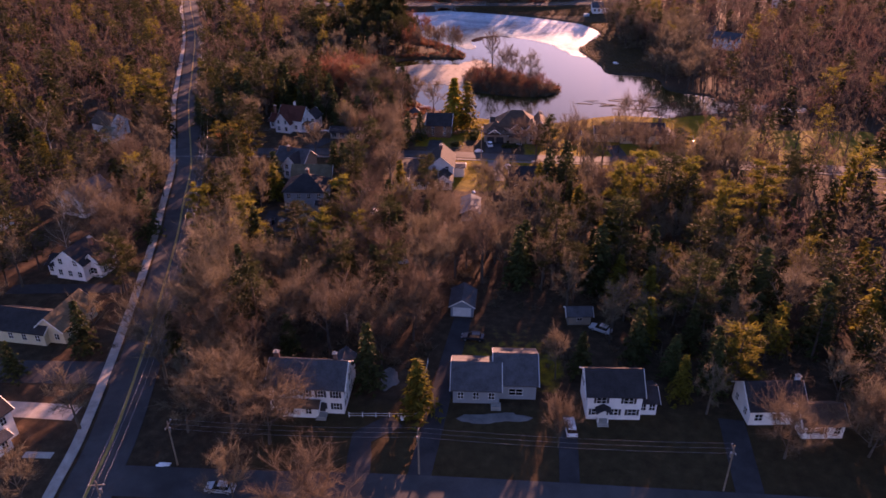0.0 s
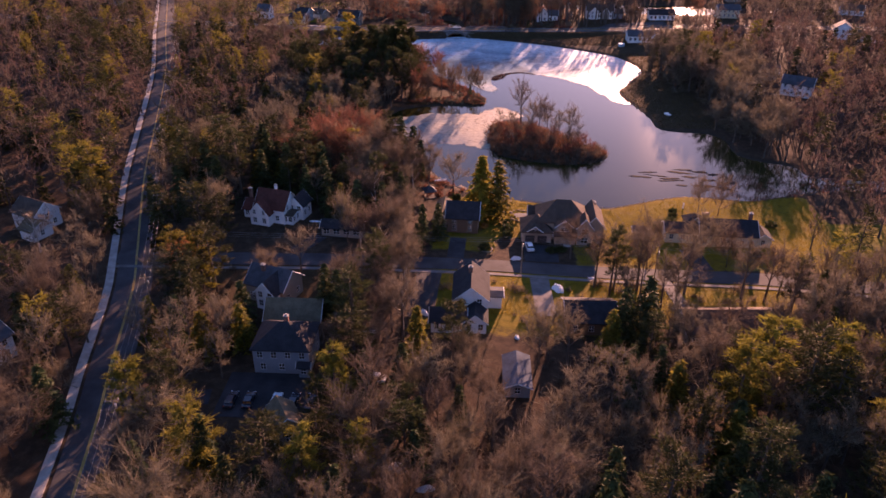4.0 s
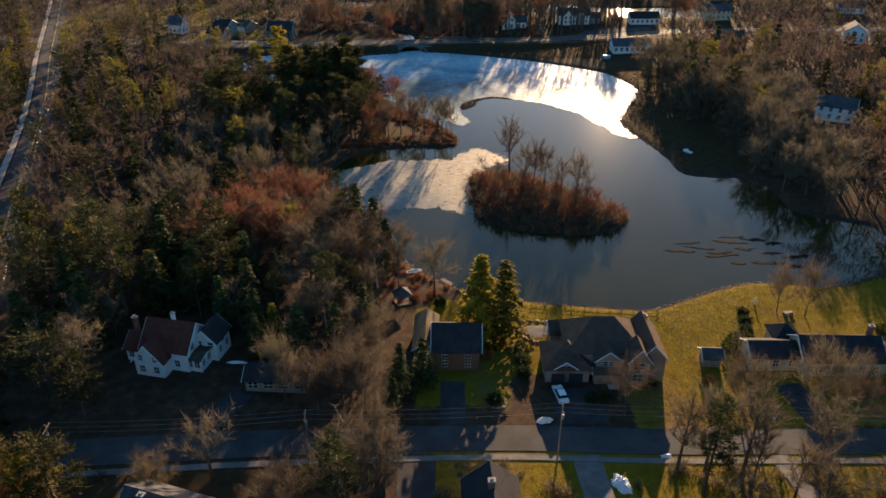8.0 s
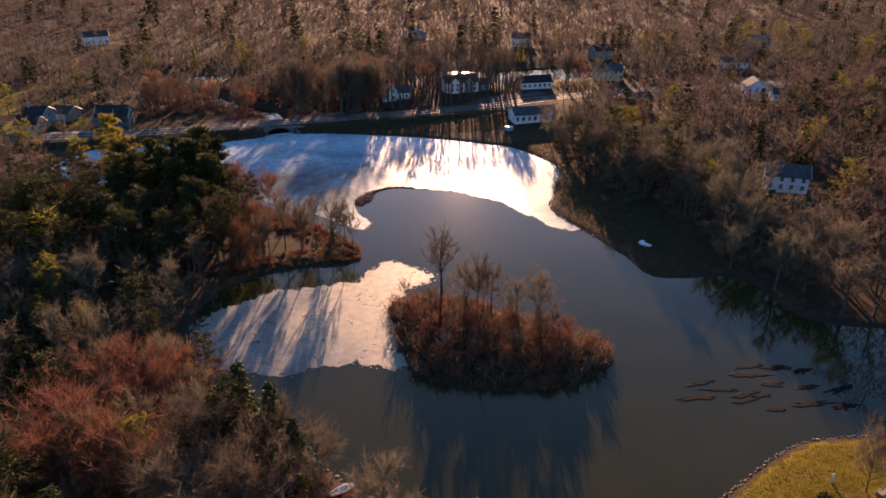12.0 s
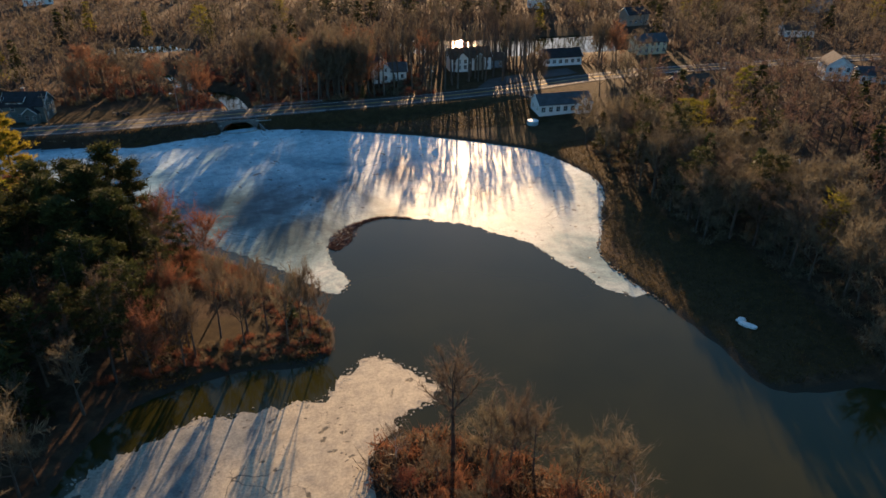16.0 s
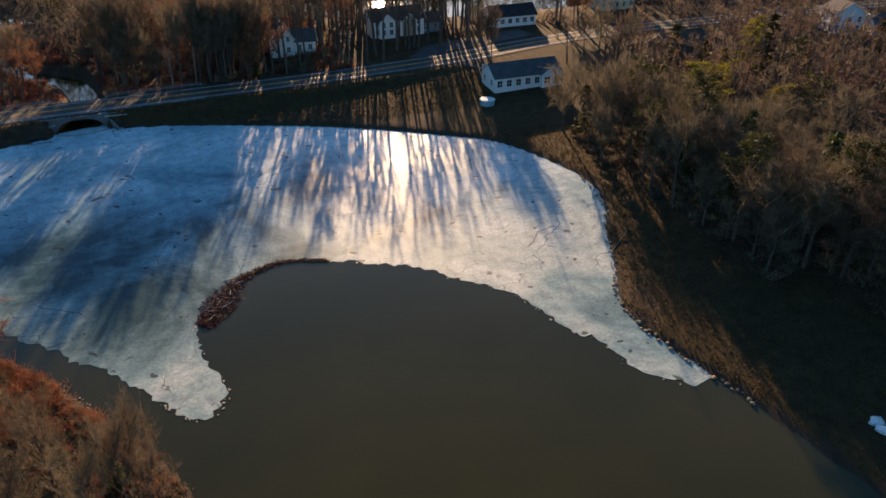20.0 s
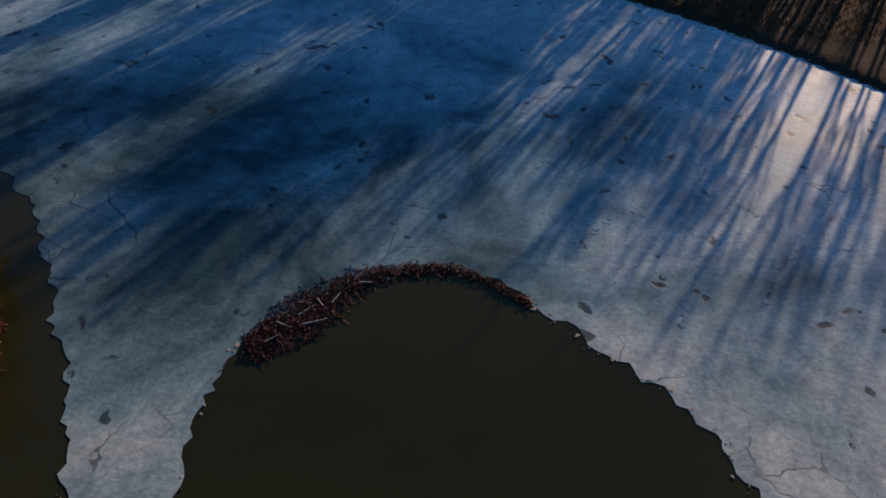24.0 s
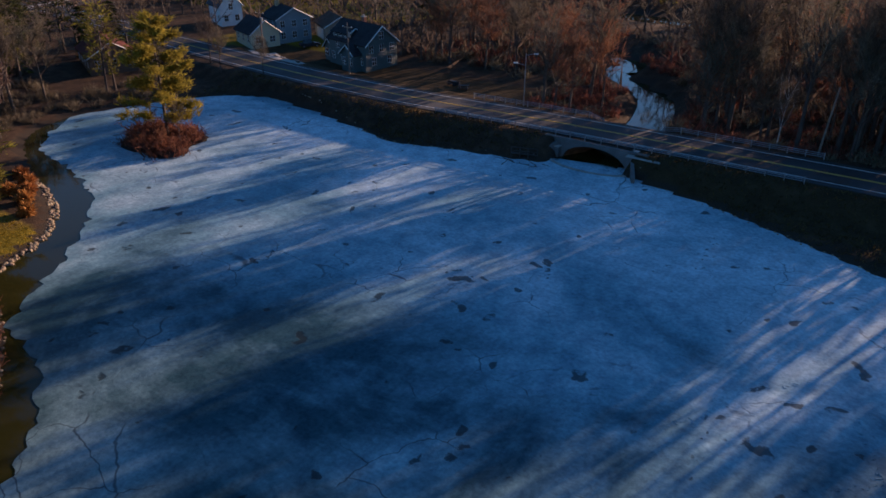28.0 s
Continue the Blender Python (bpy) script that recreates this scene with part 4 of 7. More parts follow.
    chimney(h, 2.0, 5.2, 8.0, 1.5), chimney(h, 0.2, -3.0, 4.2, 1.4)
    h = house(33.5, 212, 0, "low brown house with dark roof behind bare trees", 9)
    block(h, 0, 0, 10.5, 9.5, 3.2, 2.4, "x", "brownclap", "roofdark", [("s", 0.9, 3), ("n", 0.9, 3)])
    h = house(64, 210, 3, "long brown-roofed ranch house in the trees", 11)
    block(h, 0, 0, 22.0, 9.5, 3.0, 2.6, "x", "taupe", "roofbrown", [("s", 0.9, 6), ("n", 0.9, 6), ("e", 0.9, 2)])
    h = house(-38.5, 219.5, -20, "grey-roofed house with crossed gables", 9)
    block(h, 0, 0, 10.0, 8.0, 4.4, 3.2, "x", "taupe", "roofgrey", [("s", 0.9, 3), ("e", 0.9, 2)])
    block(h, 1.8, -3.2, 5.0, 6.0, 4.4, 2.8, "y", "white", "roofdark", [("s", 0.9, 2), ("s", 3.2, 2)])
    chimney(h, -1.6, -1.2, 6.8, 1.6)
    h = house(-30.5, 207, 0, "long dark-roofed barn beside the street", 7, "barn", "barn")
    block(h, 0, 0, 11.5, 7.6, 4.2, 3.0, "x", "brownclap", "rooftan", [("s", 1.2, 3)])
    h = house(16.8, 190.5, 0, "low shed with a pale blue metal roof", 5, "shed", "shed")
    block(h, 0, 0, 4.8, 9.5, 2.5, 1.0, "y", "greyclap", "roofblue", [("s", 1.0, 1)])
    # north side of the middle street, towards the pond
    h = house(-49.5, 260.5, -14, "white house with red-brown roof and steep gables", 11)
    block(h, 1.0, 0.5, 9.0, 8.0, 4.4, 3.8, "x", "white", "roofred", [("s", 0.9, 2), ("e", 0.9, 3), ("e", 3.6, 2), ("w", 0.9, 2)])
    block(h, -0.8, -3.6, 5.6, 5.0, 3.6, 3.4, "y", "white", "roofred", [("s", 0.9, 2), ("s", 3.4, 2, 0.7, 1.2)])
    block(h, 6.6, 3.6, 4.6, 5.2, 4.0, 2.4, "y", "white", "roofdark", [("e", 0.9, 2), ("s", 2.4, 2), ("e", 2.6, 1)])
    block(h, 6.2, -1.0, 3.0, 4.0, 2.6, 0.4, "x", "white", "roofbrown", [("e", 0.8, 2), ("s", 0.8, 2)])
    block(h, -5.6, 0.2, 4.2, 5.6, 2.8, 2.0, "x", "white", "roofred", [("s", 0.9, 2)])
    chimney(h, -7.0, 1.0, 2.4, 5.0), chimney(h, 1.2, 1.0, 7.6, 1.8, 0.7, "trim")
    h = house(-28, 252.5, -4, "low dark shed with grey doors", 7, "shed", "shed")
    block(h, 0, 0, 11.0, 5.0, 2.6, 1.2, "x", "taupe", "roofdark", [("s", 0.9, 4, 1.6, 1.3)])
    h = house(4.6, 261, -3, "blue-grey-roofed house close to the pond", 9)
    block(h, 0, 0, 8.6, 9.0, 4.6, 3.0, "x", "brownclap", "roofdark", [("s", 0.9, 2), ("s", 3.0, 2), ("e", 0.9, 2)])
    block(h, -6.0, 4.0, 4.2, 11.0, 2.8, 1.4, "y", "taupe", "rooftan", [("w", 0.9, 2), ("n", 0.9, 1)])
    h = house(-6.2, 281, 20, "small garden pavilion with a pale pyramid roof", 3, "pavilion", "pavilion")
    for a in (-1.3, 1.3):
        for b in (-1.3, 1.3):
            part("post", rod(bmesh.new(), (a, b, -0.2), (a, b, 2.3), 0.09, 0.09, 6), M["wood"], h)
    rb = roof_mesh(3.2, 3.2, 1.3, "x", 0.3, 0.1, True)
    bmesh.ops.translate(rb, verts=rb.verts, vec=(0, 0, 2.3))
    part("roof", rb, M["roofgrey"], h)
    part("floor", boxed(0, 0, -0.2, 3.2, 3.2, 0.3), M["wood"], h)
    build_villa()
    # house in the lawn east of the villa
    h = house(73, 256, -3, "long low cream house with dark roof and brick chimney", 14)
    block(h, 3.0, 0, 14.5, 8.0, 3.6, 2.8, "x", "cream", "roofdark", [("s", 0.9, 6), ("e", 0.9, 2), ("n", 0.9, 5)])
    block(h, -8.6, 0.6, 9.0, 5.6, 3.0, 1.6, "x", "cream", "roofdark", [("s", 0.9, 3), ("w", 0.9, 1)])
    block(h, -4.4, 5.6, 4.8, 4.6, 3.2, 1.8, "x", "taupe", "roofdark", [("n", 0.9, 2)], hip=True)
    block(h, 12.2, -0.6, 4.2, 5.4, 2.7, 1.3, "y", "cream", "roofdark", [("s", 0.9, 1)])
    chimney(h, 9.0, 1.0, 5.4, 2.6)
    h = house(53.2, 257.5, -5, "small white-trimmed garden shed", 4, "shed", "shed")
    block(h, 0, 0, 3.2, 3.0, 2.2, 1.0, "x", "taupe", "roofgrey", [("s", 0.9, 1, 0.7, 0.8)])
    # across the pond, along the far road and the east shore
    h = house(97.5, 487.5, 0, "long white ranch house with grey roof facing the pond", 12)
    block(h, 0, 0, 17.5, 8.4, 3.2, 2.3, "x", "white", "roofgrey", [("s", 0.8, 7, 1.2, 1.5), ("w", 0.9, 2)])
    block(h, 6.0, -3.4, 5.4, 4.0, 3.2, 1.8, "y", "white", "roofgrey", [("s", 0.8, 2, 1.4, 1.6)])
    h = house(47.5, 533, -4, "white cape house with steep gable beyond the road", 9)
    block(h, -2.0, 0, 6.4, 8.6, 4.6, 3.8, "y", "white", "roofgrey", [("s", 0.9, 2), ("s", 3.8, 2, 0.7, 1.2)])
    block(h, 4.2, 0.6, 6.0, 6.4, 3.4, 2.4, "x", "white", "roofgrey", [("s", 0.9, 2), ("e", 0.9, 1)])
    h = house(80.5, 540, 0, "grey-white house before the bright water", 10)
    block(h, 0, 0, 16.0, 8.0, 4.8, 2.8, "x", "white", "roofbrown", [("s", 0.9, 5), ("s", 3.2, 5)])
    block(h, -3.6, -3.6, 4.6, 3.4, 4.6, 2.2, "y", "white", "roofbrown", [("s", 0.9, 2), ("s", 3.0, 2)])
    block(h, 3.4, -3.2, 4.0, 2.6, 4.4, 1.9, "y", "taupe", "roofbrown", [("s", 3.0, 2)])
    block(h, 10.6, 0.6, 6.4, 6.4, 3.0, 2.0, "x", "greyclap", "roofbrown", [("s", 0.9, 2)])
    chimney(h, -1.0, 1.0, 7.0, 1.6)
    h = house(117.5, 538.5, 0, "long low white house with dark roof", 10)
    block(h, 0, 0, 15.0, 7.5, 3.2, 2.4, "x", "white", "roofdark", [("s", 0.9, 6, 1.2, 1.3)])
    h = house(159.5, 547, 0, "pale house beyond the road", 10)
    block(h, 0, 0, 13.0, 8.0, 5.0, 2.4, "x", "cream", "roofgrey", [("s", 0.9, 5), ("s", 3.4, 5)])
    h = house(143, 486.5, 8, "dark brown house in the trees", 9)
    block(h, 0, 0, 14.0, 8.0, 4.6, 2.8, "x", "brownclap", "roofbrown", [("s", 0.9, 4), ("s", 3.2, 4)])
    chimney(h, -5.5, 1.0, 6.5, 2.0)
    h = house(207, 495, -20, "white two-storey house beside the road", 9)
    block(h, 0, 0, 9.0, 9.0, 5.6, 3.0, "y", "white", "roofgrey", [("s", 0.9, 3), ("s", 3.4, 3), ("w", 0.9, 3), ("w", 3.4, 3)])
    block(h, 14.0, -3.0, 14.0, 7.0, 3.2, 2.0, "x", "white", "roofgrey", [("s", 0.9, 6)])
    h = house(143.5, 388, -30, "white house with grey roof on the wooded slope", 9)
    block(h, 0, 0, 12.0, 7.5, 5.0, 2.6, "x", "white", "roofgrey", [("s", 0.9, 4), ("s", 3.3, 4), ("w", 0.9, 2)])
    h = house(137.5, 413, -20, "brown-roofed house among trees", 8)
    block(h, 0, 0, 12.0, 7.5, 3.6, 2.6, "x", "taupe", "roofbrown", [("s", 0.9, 4)])
    # north-west, beyond the road
    h = house(-69, 519.5, -10, "dark green two-storey house with dormers and white trim", 9)
    block(h, 0, 0, 12.5, 8.0, 5.0, 3.2, "x", "teal", "roofdark", [("s", 0.9, 4), ("s", 3.3, 2), ("e", 0.9, 2), ("e", 3.3, 3), ("e", 5.8, 1)])
    block(h, -2.4, -2.2, 5.4, 3.0, 6.4, 0.8, "x", "teal", "roofdark", [("s", 5.3, 3, 0.9, 0.8)])
    block(h, 2.6, -4.6, 4.0, 2.6, 3.2, 1.6, "y", "teal", "roofdark", [("s", 0.9, 2)])
    block(h, -7.4, -0.8, 3.0, 5.0, 2.8, 1.6, "y", "teal", "roofdark", [("s", 0.9, 2)])
    chimney(h, -1.0, 1.4, 7.2, 1.8)
    h = house(-100.5, 518, -18, "pale yellow gabled house with a taller grey wing and dark roof", 9)
    block(h, 0.5, 0, 9.0, 6.8, 2.9, 2.6, "x", "cream", "roofdark", [("e", 0.8, 2, 1.2, 1.2), ("s", 0.9, 3)])
    block(h, 0.0, 7.6, 8.0, 8.4, 5.2, 2.2, "x", "greyclap", "roofdark", [("e", 0.9, 3), ("e", 3.4, 3), ("s", 3.6, 2)])
    chimney(h, -3.2, 7.0, 6.6, 2.0, 1.1, "stone")
    h = house(-122, 526.5, -18, "white gabled house behind bare trees", 8)
    block(h, 0, 0, 8.0, 5.6, 4.6, 3.2, "x", "white", "roofgrey", [("e", 0.9, 2), ("e", 3.6, 1), ("s", 0.9, 3)])
    h = house(-90, 533, -28, "brown garage with pale door", 7, "garage", "garage")
    block(h, 0, 0, 8.5, 7.5, 3.0, 2.0, "x", "taupe", "roofbrown", [("e", 0.9, 1)])
    garage_door(h, 0, -3.8, 0, 4.8, 2.2)
    h = house(-109, 486, -20, "brown-roofed bungalow under tall pines", 9)
    block(h, 0, 0, 13.0, 9.0, 3.0, 2.6, "x", "brownclap", "roofred", [("s", 0.9, 4), ("e", 0.9, 3)])
    # far scattered houses
    far = ((-230, 560), (180, 600), (240, 560), (290, 610), (330, 520), (150, 650), (90, 690), (260, 460), (310, 430), (-180, 640), (400, 560), (-110, 720))
    for k, (x, y) in enumerate(far):
        h = house(x, y, (k * 37) % 60 - 30, ("white", "grey", "brown")[(k + 1) % 3] + " house far off among bare trees", 9)
        block(h, 0, 0, 10 + k % 4 * 1.5, 8, 3.2 + (k % 2) * 2, 2.6, "x" if k % 3 else "y", ("white", "greyclap", "taupe")[(k + 1) % 3], ("roofgrey", "roofdark", "roofbrown")[k % 3], [("s", 0.9, 4), ("w", 0.9, 2), ("e", 0.9, 2)])


def build_villa():
    h = house(32, 257.5, -2, "large taupe shingled villa with many gables and dark brown roof", 13)
    block(h, 0, 2.0, 14.0, 10.0, 5.4, 4.2, "x", "taupe", "roofbrown", [("n", 0.9, 4, 1.3, 1.6), ("n", 3.6, 4)], hip=True)
    block(h, -7.2, -1.4, 8.0, 8.0, 3.4, 3.2, "x", "taupe", "roofbrown", [("w", 0.9, 2), ("n", 0.9, 2)], hip=True)
    block(h, 8.2, 0.4, 5.0, 10.5, 5.2, 3.0, "y", "taupe", "roofbrown", [("e", 0.9, 3), ("e", 3.4, 3), ("n", 0.9, 2)])
    block(h, 5.6, -4.0, 3.8, 4.0, 5.6, 2.4, "y", "taupe", "roofbrown", [("s", 0.9, 1, 1.8, 1.5), ("s", 3.5, 1, 1.8, 1.4)])
    block(h, 0.2, -3.2, 4.4, 3.4, 5.0, 1.8, "y", "taupe", "roofbrown", [("s", 3.6, 1, 1.9, 0.9)])
    block(h, -7.6, -4.2, 3.6, 2.4, 3.6, 1.3, "y", "taupe", "roofbrown", [("s", 3.0, 1, 1.8, 0.8)])
    block(h, 0.5, -5.2, 5.6, 1.4, 2.8, 0.5, "x", "stone", "roofbrown", [])
    for dx in (-8.9, -5.6):
        garage_door(h, dx, -5.46, 0, 2.5, 2.1, "shutter")
    block(h, -5.0, 7.4, 8.0, 4.0, 3.4, 1.6, "x", "taupe", "roofbrown", [("n", 0.9, 3, 1.4, 1.5)])
    chimney(h, 8.6, 5.0, 6.6, 1.3, 1.0, "brick")
    entry(h, 1.2, -5.95, 0, 1.2, "wood", False)


build_houses()

# ---- trees: shapes ----
def unit(v):
    return v / (np.linalg.norm(v) + 1e-9)


class Soup:
    """Triangles, gathered in arrays."""
    def __init__(self):
        self.v, self.f, self.n = [], [], 0

    def add(self, v, f):
        v, f = np.asarray(v, float), np.asarray(f, int)
        self.v.append(v)
        self.f.append(f + self.n)
        self.n += len(v)

    def limb(self, a, b, r0, r1, sides=3):
        d = unit(b - a)
        s = unit(np.cross(d, (0.3, 0.9, 0.2)))
        t = np.cross(d, s)
        ang = np.arange(sides) * 2 * np.pi / sides
        ring = np.cos(ang)[:, None] * s + np.sin(ang)[:, None] * t
        v = np.concatenate([a + ring * r0, b + ring * r1])
        f = []
        for i in range(sides):
            j = (i + 1) % sides
            f += [(i, j, sides + j), (i, sides + j, sides + i)]
        self.add(v, f)

    def slivers(self, a, b, w, rs):
        """Thin triangles from points a to points b."""
        d = b - a
        s = np.cross(d, rs.normal(size=a.shape))
        s = s / (np.linalg.norm(s, axis=1)[:, None] + 1e-9) * (w / 2 if np.isscalar(w) else w[:, None] / 2)
        n = len(a)
        v = np.concatenate([a - s, a + s, b])
        i = np.arange(n)
        self.add(v, np.stack([i, i + n, i + 2 * n], 1))

    def arrays(self):
        return np.concatenate(self.v), np.concatenate(self.f)


def bare_tree(seed, h, spread, twigs=9, width=0.06, limbs=6, subs=4, fork=0.3):
    """A leafless tree: wood (trunk and limbs) and crown (twigs)."""
    rs = np.random.RandomState(seed)
    wood, crown = Soup(), Soup()
    lean = np.array([rs.normal() * 0.04, rs.normal() * 0.04, 1])
    r = 0.0115 * h + 0.05
    base, top = np.array([0, 0, -0.4]), lean * h * fork
    wood.limb(base, top, r * 1.35, r * 0.85, 6)
    lead = lean * h * 0.72
    wood.limb(top, lead, r * 0.7, r * 0.25, 4)
    starts = [(top + (lead - top) * k, None) for k in np.linspace(0, 0.95, limbs)]
    ang0 = rs.rand() * 6.28
    for i, (s, _) in enumerate(starts):
        k = i / max(1, limbs - 1)
        for _ in range(1 if i % 2 else 2):
            ang0 += 2.4 + rs.rand() * 0.5
            out = np.array([math.cos(ang0), math.sin(ang0), 0])
            reach = spread * (1 - 0.55 * k) * rs.uniform(0.75, 1.1)
            rise = h * (1 - fork) * rs.uniform(0.34, 0.6) * (1 - 0.45 * k)
            mid = s + out * reach * 0.5 + np.array([0, 0, rise * 0.45])
            end = s + out * reach + np.array([0, 0, rise])
            wood.limb(s, mid, r * 0.5 * (1 - 0.4 * k), r * 0.3, 3)
            wood.limb(mid, end, r * 0.3, r * 0.08, 3)
            for j in range(subs):
                t = rs.uniform(0.15, 1.0)
                p = mid + (end - mid) * t if j % 2 else s + (mid - s) * (0.4 + 0.6 * t)
                q = p + (out * rs.uniform(0.0, 0.8) + rs.normal(size=3) * 0.5 + np.array([0, 0, 0.75])) * spread * 0.38
                wood.limb(p, q, r * 0.17, r * 0.05, 3)
                n = twigs
                u = rs.rand(n)[:, None]
                a = p + (q - p) * u
                b = a + (rs.normal(size=(n, 3)) * 0.55 + (q - p) / np.linalg.norm(q - p) * 0.9 + np.array([0, 0, 0.3])) * spread * rs.uniform(0.14, 0.34, (n, 1))
                crown.slivers(a, b, width * rs.uniform(0.6, 1.4, n), rs)
                c = a + (b - a) * rs.uniform(0.3, 0.8, (n, 1))
                e = c + rs.normal(size=(n, 3)) * spread * 0.10 + np.array([0, 0, 0.1])
                crown.slivers(c, e, width * 0.8, rs)
            n = twigs * 2
            a = mid + (end - mid) * rs.rand(n)[:, None]
            crown.slivers(a, a + (rs.normal(size=(n, 3)) * 0.6 + out * 0.4 + np.array([0, 0, 0.4])) * spread * 0.26, width, rs)
    return wood.arrays(), crown.arrays()


def spruce_tree(seed, h, spread, sprays=12, whorls=26, size=0.5):
    """A dense conical conifer with drooping boughs."""
    rs = np.random.RandomState(seed)
    wood, crown = Soup(), Soup()
    wood.limb(np.array([0, 0, -0.4]), np.array([0, 0, h * 0.98]), 0.014 * h + 0.04, 0.02, 5)
    for w in range(whorls):
        k = (w + rs.uniform(-0.3, 0.3)) / whorls
        z = h * (0.08 + 0.9 * k)
        reach = spread * (1 - k) ** 0.85 * rs.uniform(0.8, 1.12) + 0.15
        a0 = rs.rand() * 6.28
        n = 5 if k < 0.7 else 4
        for i in range(n):
            ang = a0 + i * 6.283 / n + rs.normal() * 0.2
            ln = reach * rs.uniform(0.7, 1.1)
            out = np.array([math.cos(ang), math.sin(ang), 0])
            side = np.array([-out[1], out[0], 0])
            m = max(4, int(sprays * (1 - 0.6 * k)))
            t = rs.rand(m) ** 0.7
            a = np.array([0, 0, z]) + out * (t * ln)[:, None] + np.outer(0.12 * ln * np.sin(t * 3.0) - 0.28 * ln * t, (0, 0, 1))
            b = a + side * (rs.choice([-1, 1], m) * rs.uniform(0.4, 1.0, m) * size * 1.5)[:, None] + out * (rs.uniform(0.1, 0.9, m) * size)[:, None] + np.outer(-rs.uniform(0.0, 0.6, m) * size, (0, 0, 1))
            crown.slivers(a, b, size * rs.uniform(0.5, 1.0, m), rs)
    return wood.arrays(), crown.arrays()


def pine_tree(seed, h, spread, tufts=10, clump=16, size=0.55, bole=0.35, taper=0.62):
    """A white pine: a bare lower trunk and level plumes of needles with gaps."""
    rs = np.random.RandomState(seed)
    wood, crown = Soup(), Soup()
    lean = np.array([rs.normal() * 0.03, rs.normal() * 0.03, 1])
    wood.limb(np.array([0, 0, -0.4]), lean * h * 0.6, 0.017 * h, 0.010 * h, 6)
    wood.limb(lean * h * 0.6, lean * h * 0.97, 0.010 * h, 0.03, 4)
    n = int(16 + h * 0.7)
    for i in range(n):
        k = bole + (1 - bole) * (i + rs.uniform(-0.4, 0.4)) / n
        s = lean * h * k
        ang = i * 2.4 + rs.normal() * 0.3
        shape = 1 - taper * max(0, (k - bole) / (1 - bole)) ** (1.6 if taper < 0.7 else 1.1)
        ln = spread * shape * rs.uniform(0.55, 1.15)
        out = np.array([math.cos(ang), math.sin(ang), rs.uniform(-0.02, 0.3)])
        e = s + out * ln
        wood.limb(s, e, 0.05 + 0.002 * h, 0.02, 3)
        for j in range(int(tufts * rs.uniform(0.6, 1.2))):
            t = rs.uniform(0.35, 1.05)
            c = s + (e - s) * t + rs.normal(size=3) * np.array([0.2, 0.2, 0.05]) * spread * 0.4 * (0.5 + t)
            a = c + rs.normal(size=(clump, 3)) * size * 0.35
            d = rs.normal(size=(clump, 3)) * (0.8, 0.8, 0.5) + out * 0.7 + np.array([0, 0, 0.35])
            crown.slivers(a, a + d * size * 0.75, size * rs.uniform(0.14, 0.32, clump), rs)
    return wood.arrays(), crown.arrays()


def leaf_tree(seed, h, spread, leaves=2200, size=0.35):
    """A tree that kept its dead leaves."""
    wood, crown = bare_tree(seed, h, spread, 4)
    rs = np.random.RandomState(seed + 5)
    v = crown[0][np.random.RandomState(seed).randint(0, len(crown[0]), leaves)] + rs.normal(size=(leaves, 3)) * 0.3
    s = Soup()
    s.add(*crown)
    s.slivers(v, v + rs.normal(size=(leaves, 3)) * size, size * rs.uniform(0.5, 1, leaves), rs)
    return wood, s.arrays()


def bush_shape(seed, h, spread, n=260, width=0.05):
    rs = np.random.RandomState(seed)
    s = Soup()
    a = rs.normal(size=(n, 3)) * np.array([0.28, 0.28, 0]) * spread + np.array([0, 0, -0.1])
    d = rs.normal(size=(n, 3)) * np.array([0.45, 0.45, 0.22]) + np.array([0, 0, 0.85])
    b = a + d * h * rs.uniform(0.4, 1.05, (n, 1))
    s.slivers(a, b, width * 1.2, rs)
    for _ in range(2):
        c = a + (b - a) * rs.uniform(0.3, 0.9, (n, 1))
        s.slivers(c, c + (rs.normal(size=(n, 3)) * 0.3 + np.array([0, 0, 0.22])) * h * 0.55, width, rs)
    return s.arrays()


# ---- trees: planting ----
KEEP_OUT = [(MAIN_ROAD, 5.8), (MID_STREET, 4.5), (SOUTH_STREET, 4.5), (FAR_ROAD, 7.0), (WEST_LANE, 5.0), (STREAM, 8.0)]
CLEAR = [(25.5, 245, 6, 7), (24.5, 223, 3, 11), (13, 115, 3.5, 25), (-31, 184, 10, 7), (-4, 223, 4, 11), (30, 266, 26, 15), (72, 270, 30, 16), (40, 495, 55, 8), (92, 475, 16, 12), (82, 430, 5, 20), (22, 126, 8, 10),
         (-66, 106, 14, 4), (5, 100, 26, 6), (98, 520, 30, 6), (-52, 434, 14, 5), (35, 98, 4, 8), (63, 98, 4, 9), (-44, 248, 14, 9), (-104, 477, 10, 8), (118, 553, 50, 11), (-45, 588, 22, 9), (98, 487, 12, 10), (137, 376, 10, 14), (128, 366, 8, 8), (199, 482, 13, 13), (-44, 516, 19, 10), (-86, 514, 12, 7),
         (-74, 144, 12, 8), (-70, 164, 10, 12), (-86, 174, 12, 13), (-104, 236, 10, 11), (-38, 180, 7, 8)]
TREE_SPOTS = []


